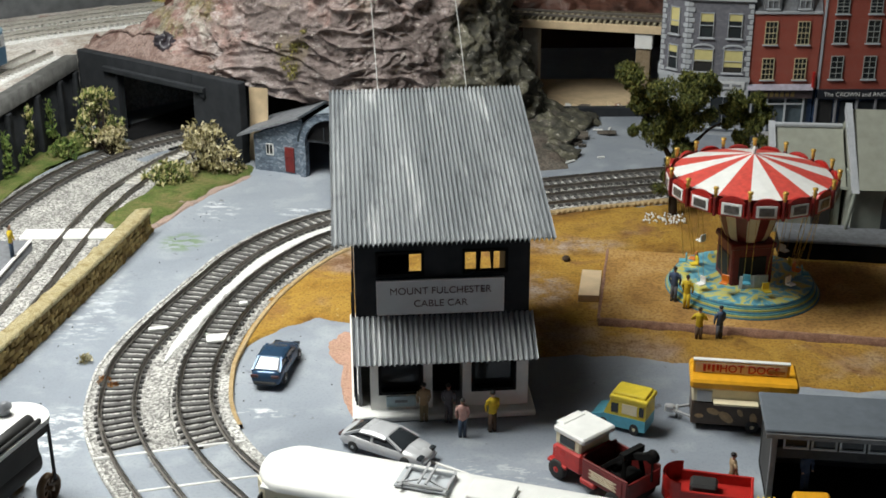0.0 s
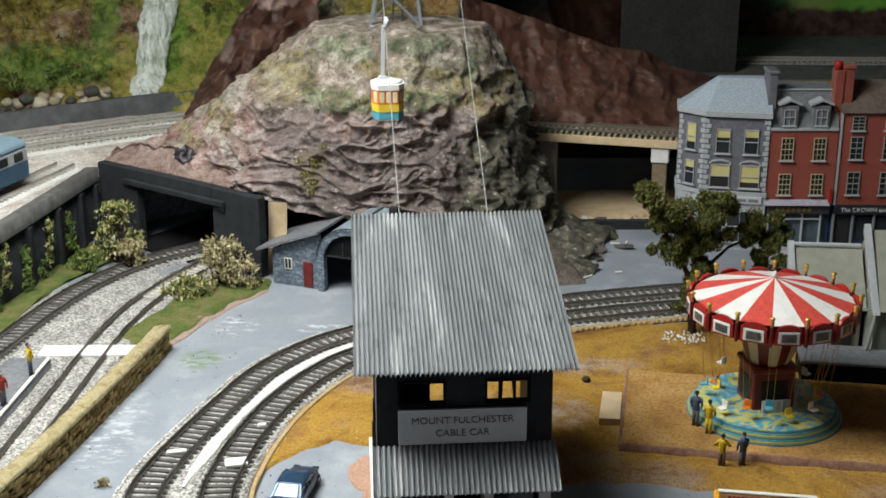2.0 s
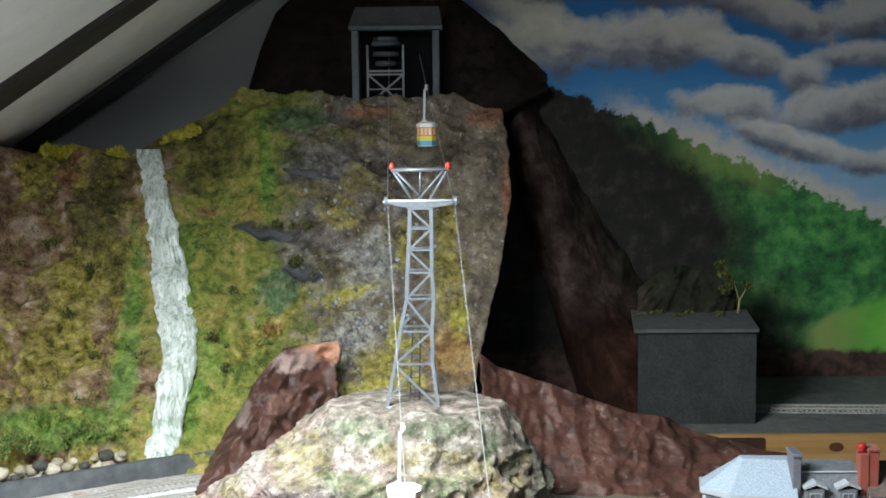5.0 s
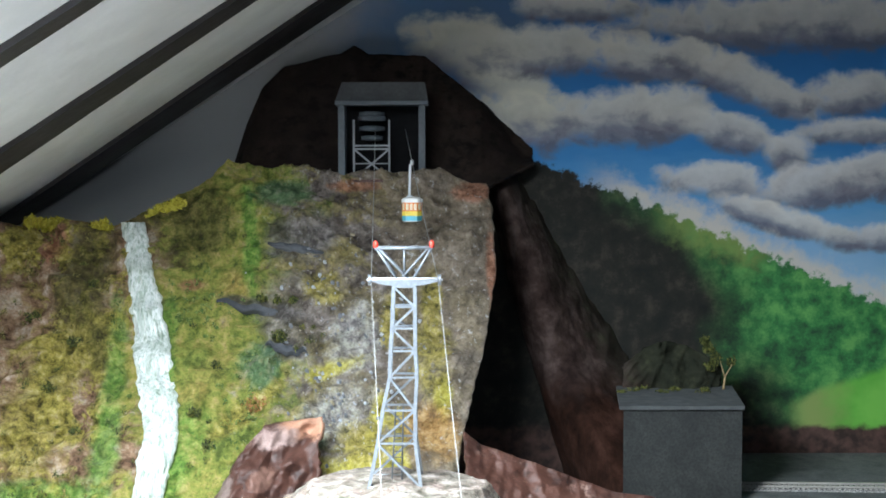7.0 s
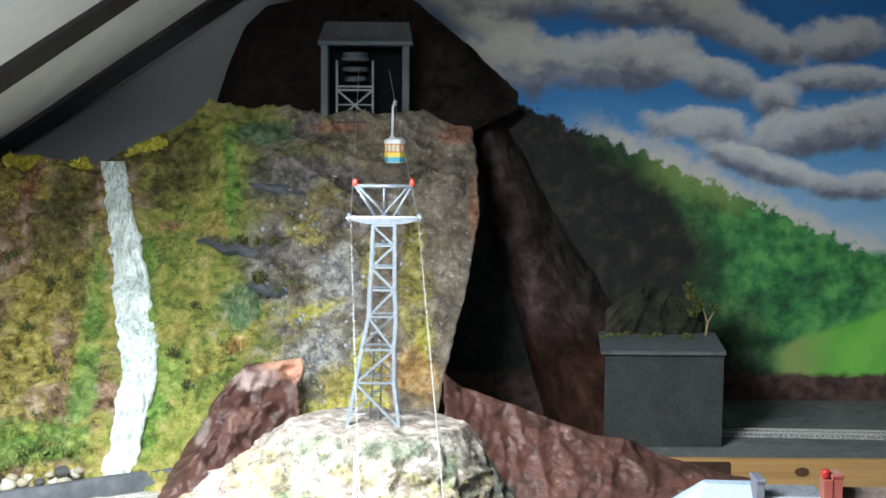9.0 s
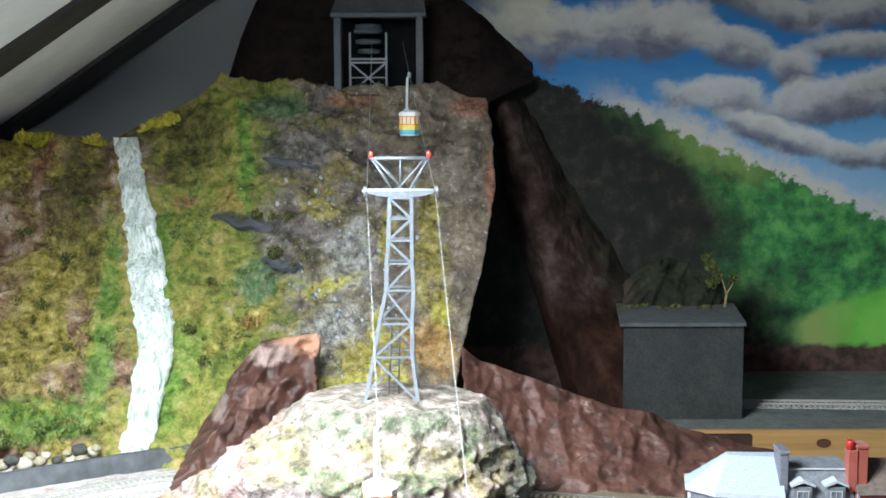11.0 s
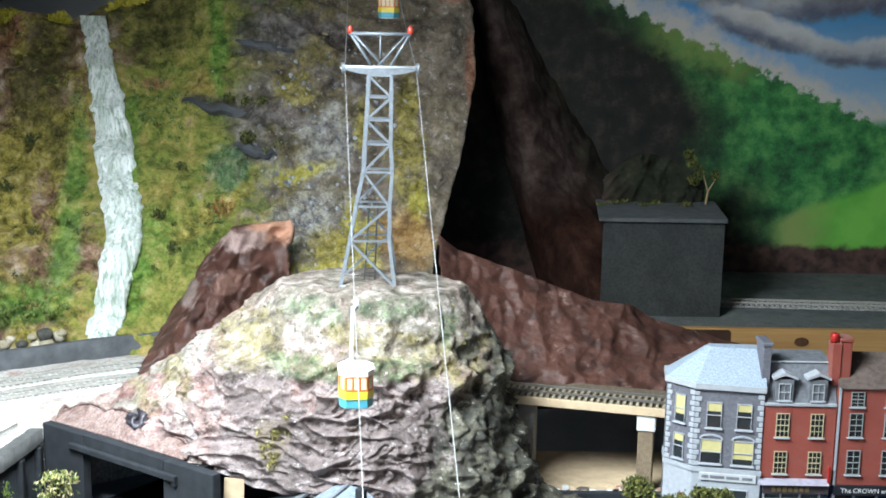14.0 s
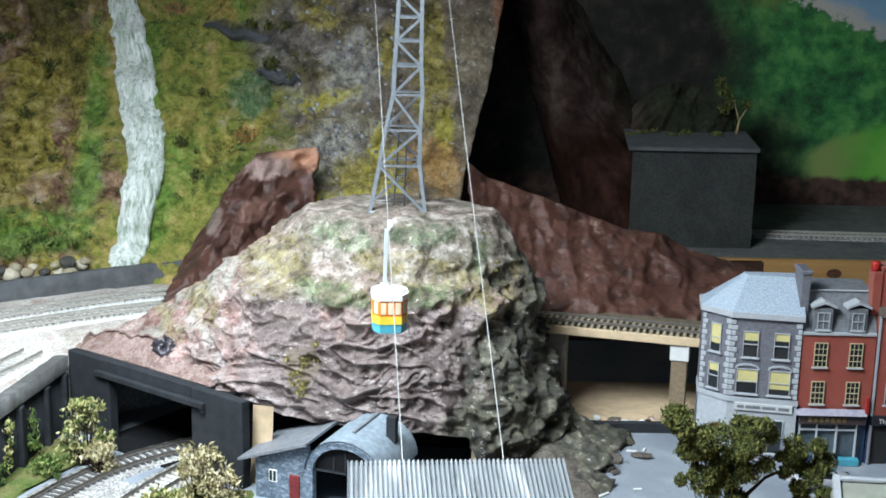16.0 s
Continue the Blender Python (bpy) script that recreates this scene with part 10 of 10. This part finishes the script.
def cabin(p, turn, label):
    th = thing("cable_car", label, "cable car", pose(*p, 0, 0, turn))
    m = Mesh()
    m.box((0, 0, 0.0010), (0.0030, 0.0100, 0.0036), 0.0008)
    for y in (-0.004, 0.004):
        m.lathe([(0.0006, -0.0012), (0.0026, -0.0012), (0.0026, 0.0012), (0.0006, 0.0012)], 12, (0, 0, 0), 0, True, Matrix.Translation((0, y, 0.0022)) @ pose(0, 0, 0, 0, 90, 0))
    part("trolley", m, M["signgrey"], th, "pale wheel trolley")
    m = Mesh()
    m.bar((-0.0020, 0, 0.0), (-0.0030, 0, -0.0350), 0.0030, 0.0022)
    part("hanger_arm", m, M["signgrey"], th, "pale grey hanger arm")

    def octa(x, y):
        return [(x, y * 0.5), (x * 0.62, y), (-x * 0.62, y), (-x, y * 0.5), (-x, -y * 0.5), (-x * 0.62, -y), (x * 0.62, -y), (x, -y * 0.5)]
    for name, z0, z1, w, mat, lab in (("roof", -0.0400, -0.0365, 0.0106, M["white"], "white roof"), ("window_band", -0.0492, -0.0400, 0.0102, M["orange"], "orange window band"),
                                      ("yellow_band", -0.0540, -0.0492, 0.0103, M["brightyellow"], "yellow band"), ("blue_band", -0.0592, -0.0540, 0.0100, M["sky"], "blue lower band"), ("underside", -0.0600, -0.0592, 0.0092, M["white"], "white floor edge")):
        m = Mesh()
        m.prism(octa(w, w * 1.15), z0, z1, "z")
        ob = part(name, m, mat, th, lab)
        if name == "roof":
            m = Mesh()
            m.lathe([(0.0102, 0), (0.0088, 0.0012), (0.0055, 0.0022), (0.0010, 0.0026)], 16, (0, 0, -0.0366), 0, True, None, 1.0, 1.12)
            part("dome", m, M["white"], ob)
            m = Mesh()
            m.box((-0.0028, 0, -0.0335), (0.0056, 0.0050, 0.0022), 0.0006)
            part("roof_bracket", m, M["signgrey"], ob)
        if name == "window_band":
            for x in (-0.0042, 0.0, 0.0042):
                for s in (-1, 1):
                    m = Mesh()
                    m.box((x, s * w * 1.15, -0.0445), (0.0030, 0.0005, 0.0070), 0.0003)
                    part("pane", m, M["cream"], ob, "pale window")
            for s in (-1, 1):
                for t in (-1, 1):
                    m = Mesh()
                    m.box((0, 0, 0), (0.0034, 0.0005, 0.0070), 0.0003, 0, Matrix.Translation((s * w * 0.815, t * w * 0.865, -0.0445)) @ pose(0, 0, 0, 0, 0, s * t * -56))
                    part("pane", m, M["cream"], ob)
    return th


cabin((-0.0420, 0.8320, 0.2100), 6, "orange, yellow and blue cable car hanging before the hill")
cabin((-0.0385, 1.4000, 0.4330), -4, "orange, yellow and blue cable car hanging above the pylon")

# ---- boulders, tufts and other small scenery ----
rnd = random.Random(21)
M["boulder"] = blotched("pale_boulder", [(0.26, 0.22, 0.14), (0.44, 0.39, 0.27), (0.56, 0.52, 0.42)], 130, 0.9)
M["paleboulder"] = blotched("cream_boulder", [(0.44, 0.38, 0.26), (0.66, 0.60, 0.46), (0.75, 0.70, 0.60)], 130, 0.9)
M["darkboulder"] = blotched("grey_boulder", [(0.05, 0.05, 0.045), (0.10, 0.10, 0.09), (0.20, 0.19, 0.16)], 130, 0.9)
for i in range(38):
    t = i / 37
    p = Vector((-0.455, 1.168, 0)).lerp(Vector((-0.285, 1.283, 0)), t)
    r = rnd.uniform(0.004, 0.0085)
    m = Mesh()
    m.ball((0, 0, 0), r, 12)
    m.v = [(a * (1 + 0.35 * nz(a + i, b, c, 150)), b * (1 + 0.35 * nz(a, b + i, c, 150)), c * 0.75 * (1 + 0.3 * nz(a, b, c + i, 150))) for a, b, c in m.v]
    if -0.335 < p.x < -0.28:
        continue
    ob = part("boulder", m, M[("boulder", "paleboulder", "boulder", "darkboulder")[i % 4]])
    ob.matrix_world = pose(p.x + rnd.uniform(-0.004, 0.004), p.y + 0.004 + rnd.uniform(0.0, 0.014), 0.067 + r * 0.5 + 0.005 * (i % 3), 0, 0, rnd.uniform(0, 360))
    tagged(ob, "pale rounded boulder at the cliff foot behind the wall", "boulder", "boulders")
m = Mesh()
for i in range(60):
    x = rnd.uniform(-0.50, -0.27)
    if -0.340 < x < -0.275:
        continue
    foliage(m, (x, 1.30 + rnd.uniform(-0.01, 0.012) + max(0, (-0.36 - x)) * -0.55, 0.078 + rnd.uniform(0, 0.02)), rnd.uniform(0.004, 0.009), 45, 0.0040, 0, 0.7, 500 + i)
tagged(part("undergrowth", m, M["leafgreen"], None, "", False), "green undergrowth along the cliff foot", "undergrowth", "", "stuff")


def cliff_at(x, z):
    y = 1.292 + 0.72 * (z - 0.09)
    r = cliff_disp(x, y, z)
    return Vector((x, y - r * 0.9, z + 0.4 * r))


for i, (x, z, r) in enumerate(((-0.246, 0.221, 0.009), (-0.201, 0.186, 0.014), (-0.243, 0.145, 0.008), (-0.205, 0.291, 0.007), (-0.187, 0.289, 0.007), (-0.168, 0.284, 0.005), (-0.180, 0.247, 0.009), (-0.262, 0.175, 0.007), (-0.40, 0.245, 0.009), (-0.42, 0.20, 0.010), (-0.385, 0.16, 0.009), (-0.39, 0.30, 0.008), (-0.45, 0.27, 0.010))):
    m = Mesh()
    p = cliff_at(x, z)
    foliage(m, p, r, 170, 0.0042, 0, 0.8, 600 + i)
    tagged(part("shrub", m, M["leafdark"] if i != 1 else M["rust"], None, "", False), "small dark shrub stuck on the cliff", "shrub", "cliff shrubs")
for i, (x, z, r, w) in enumerate(((-0.462, 0.376, 0.011, 1.3), (-0.394, 0.368, 0.012, 0.4), (-0.325, 0.390, 0.010, 1.4))):
    m = Mesh()
    for k in range(4):
        foliage(m, cliff_at(x + (k - 1.5) * 0.007 * w, z - 0.004) + Vector((0, -0.003, 0.002 * (k % 2) + (0.004 * (k - 1.5) if i == 2 else 0))), r * 0.80, 130, 0.0075, 0, 0.75, 640 + i * 4 + k)
    tagged(part("flock_tuft", m, M["leafyellow"], None, "", False), "bright yellow flock tuft on the cliff edge", "tuft", "yellow tufts")
m = Mesh()
rnd = random.Random(31)
for i in range(300):
    x, z = (rnd.gauss(-0.105, 0.042), rnd.gauss(0.245, 0.055)) if i % 4 else (rnd.gauss(-0.115, 0.022), rnd.gauss(0.185, 0.016))
    if x > cliff_right(z) - 0.008 or x < -0.24:
        continue
    p = cliff_at(x, z)
    s = 0.0009 + 0.0034 * rnd.random() ** 2.2
    m.box((0, 0, 0), (s * 1.6, s, s), s * 0.25, i % 3, Matrix.Translation(p) @ pose(0, 0, 0, rnd.uniform(0, 90), rnd.uniform(0, 90), rnd.uniform(0, 90)))
tagged(part("stone_chips", m, [M["boulder"], M["palestone"], M["slate"]]), "pale stone chips stuck on the cliff face", "stones", "", "stuff")
# rocky ledges on the cliff
for i, (x, z, w) in enumerate(((-0.204, 0.279, 0.100), (-0.172, 0.236, 0.045), (-0.165, 0.335, 0.070))):
    mm = Mesh()
    p0 = cliff_at(x, z)
    mm.sheet(lambda u, v: (p0.x + w * (u - 0.5), p0.y - 0.006 * math.sin(math.pi * u) * math.sin(math.pi * v) - 0.002 - 0.003 * fbm(u + i, v, 0, 4, 3), p0.z - 0.22 * w * (u - 0.5) + 0.009 * (v - 0.5) * (0.3 + math.sin(math.pi * u)) + 0.006 * nz(u, i, 0, 5)), 40, 10)
    tagged(part("rock_ledge", mm, plain("blue_grey_rock", (0.105, 0.11, 0.12), 0.9, 0, 0.6, 60, 0.8, 0.003) if i == 0 else bpy.data.materials["blue_grey_rock"], None, "", False), "thin blue-grey rock ledge on the cliff", "ledge", "rock ledges")
# a clump of dry flock on the hill's front, and dabs of it on the cap
m = Mesh()
rnd = random.Random(77)
for i in range(16):
    foliage(m, hill_at(-0.108 + rnd.gauss(0, 0.005), 0.079 + rnd.gauss(0, 0.009)), rnd.uniform(0.0025, 0.005), 40, 0.0026, 0, 0.8, 1500 + i)
for i in range(34):
    foliage(m, hill_at(rnd.uniform(-0.16, 0.04), rnd.uniform(0.122, 0.168)), rnd.uniform(0.0012, 0.0028), 16, 0.0018, 0, 0.5, 1540 + i)
tagged(part("hill_flock", m, M["leafolive"], None, "", False), "olive brown flock clumps stuck on the hill", "scrub", "", "stuff")
# flock clumps of scrub and moss over the cliff
rnd = random.Random(91)
for name, mat, label, count, x0, x1, z0, z1, cut in (("scrub_flock", "leafolive", "olive yellow scrub flock stuck on the cliff", 260, -0.52, -0.36, 0.09, 0.36, 0.0), ("moss_flock", "leafgreen", "green moss flock on the slope beside the waterfall", 240, -0.36, -0.20, 0.09, 0.34, 0.05), ("dark_flock", "leafdark", "dark scrub flock in the hollows of the cliff", 150, -0.50, -0.13, 0.10, 0.36, 0.08)):
    m = Mesh()
    for i in range(count):
        x, z = rnd.uniform(x0, x1), z0 + (z1 - z0) * rnd.random() ** 1.3
        c = interp(z, [0.06, 0.105, 0.156, 0.203, 0.254, 0.308, 0.37], [-0.309, -0.2995, -0.291, -0.3045, -0.320, -0.336, -0.3585])
        if abs(x - c) < 0.024 or fbm(x, z, count, 16, 2) < cut:
            continue
        foliage(m, cliff_at(x, z), rnd.uniform(0.003, 0.0065), 34, 0.0030, 0, 0.8, 900 + i)
    tagged(part(name, m, M[mat], None, "", False), label, "scrub", "", "stuff")
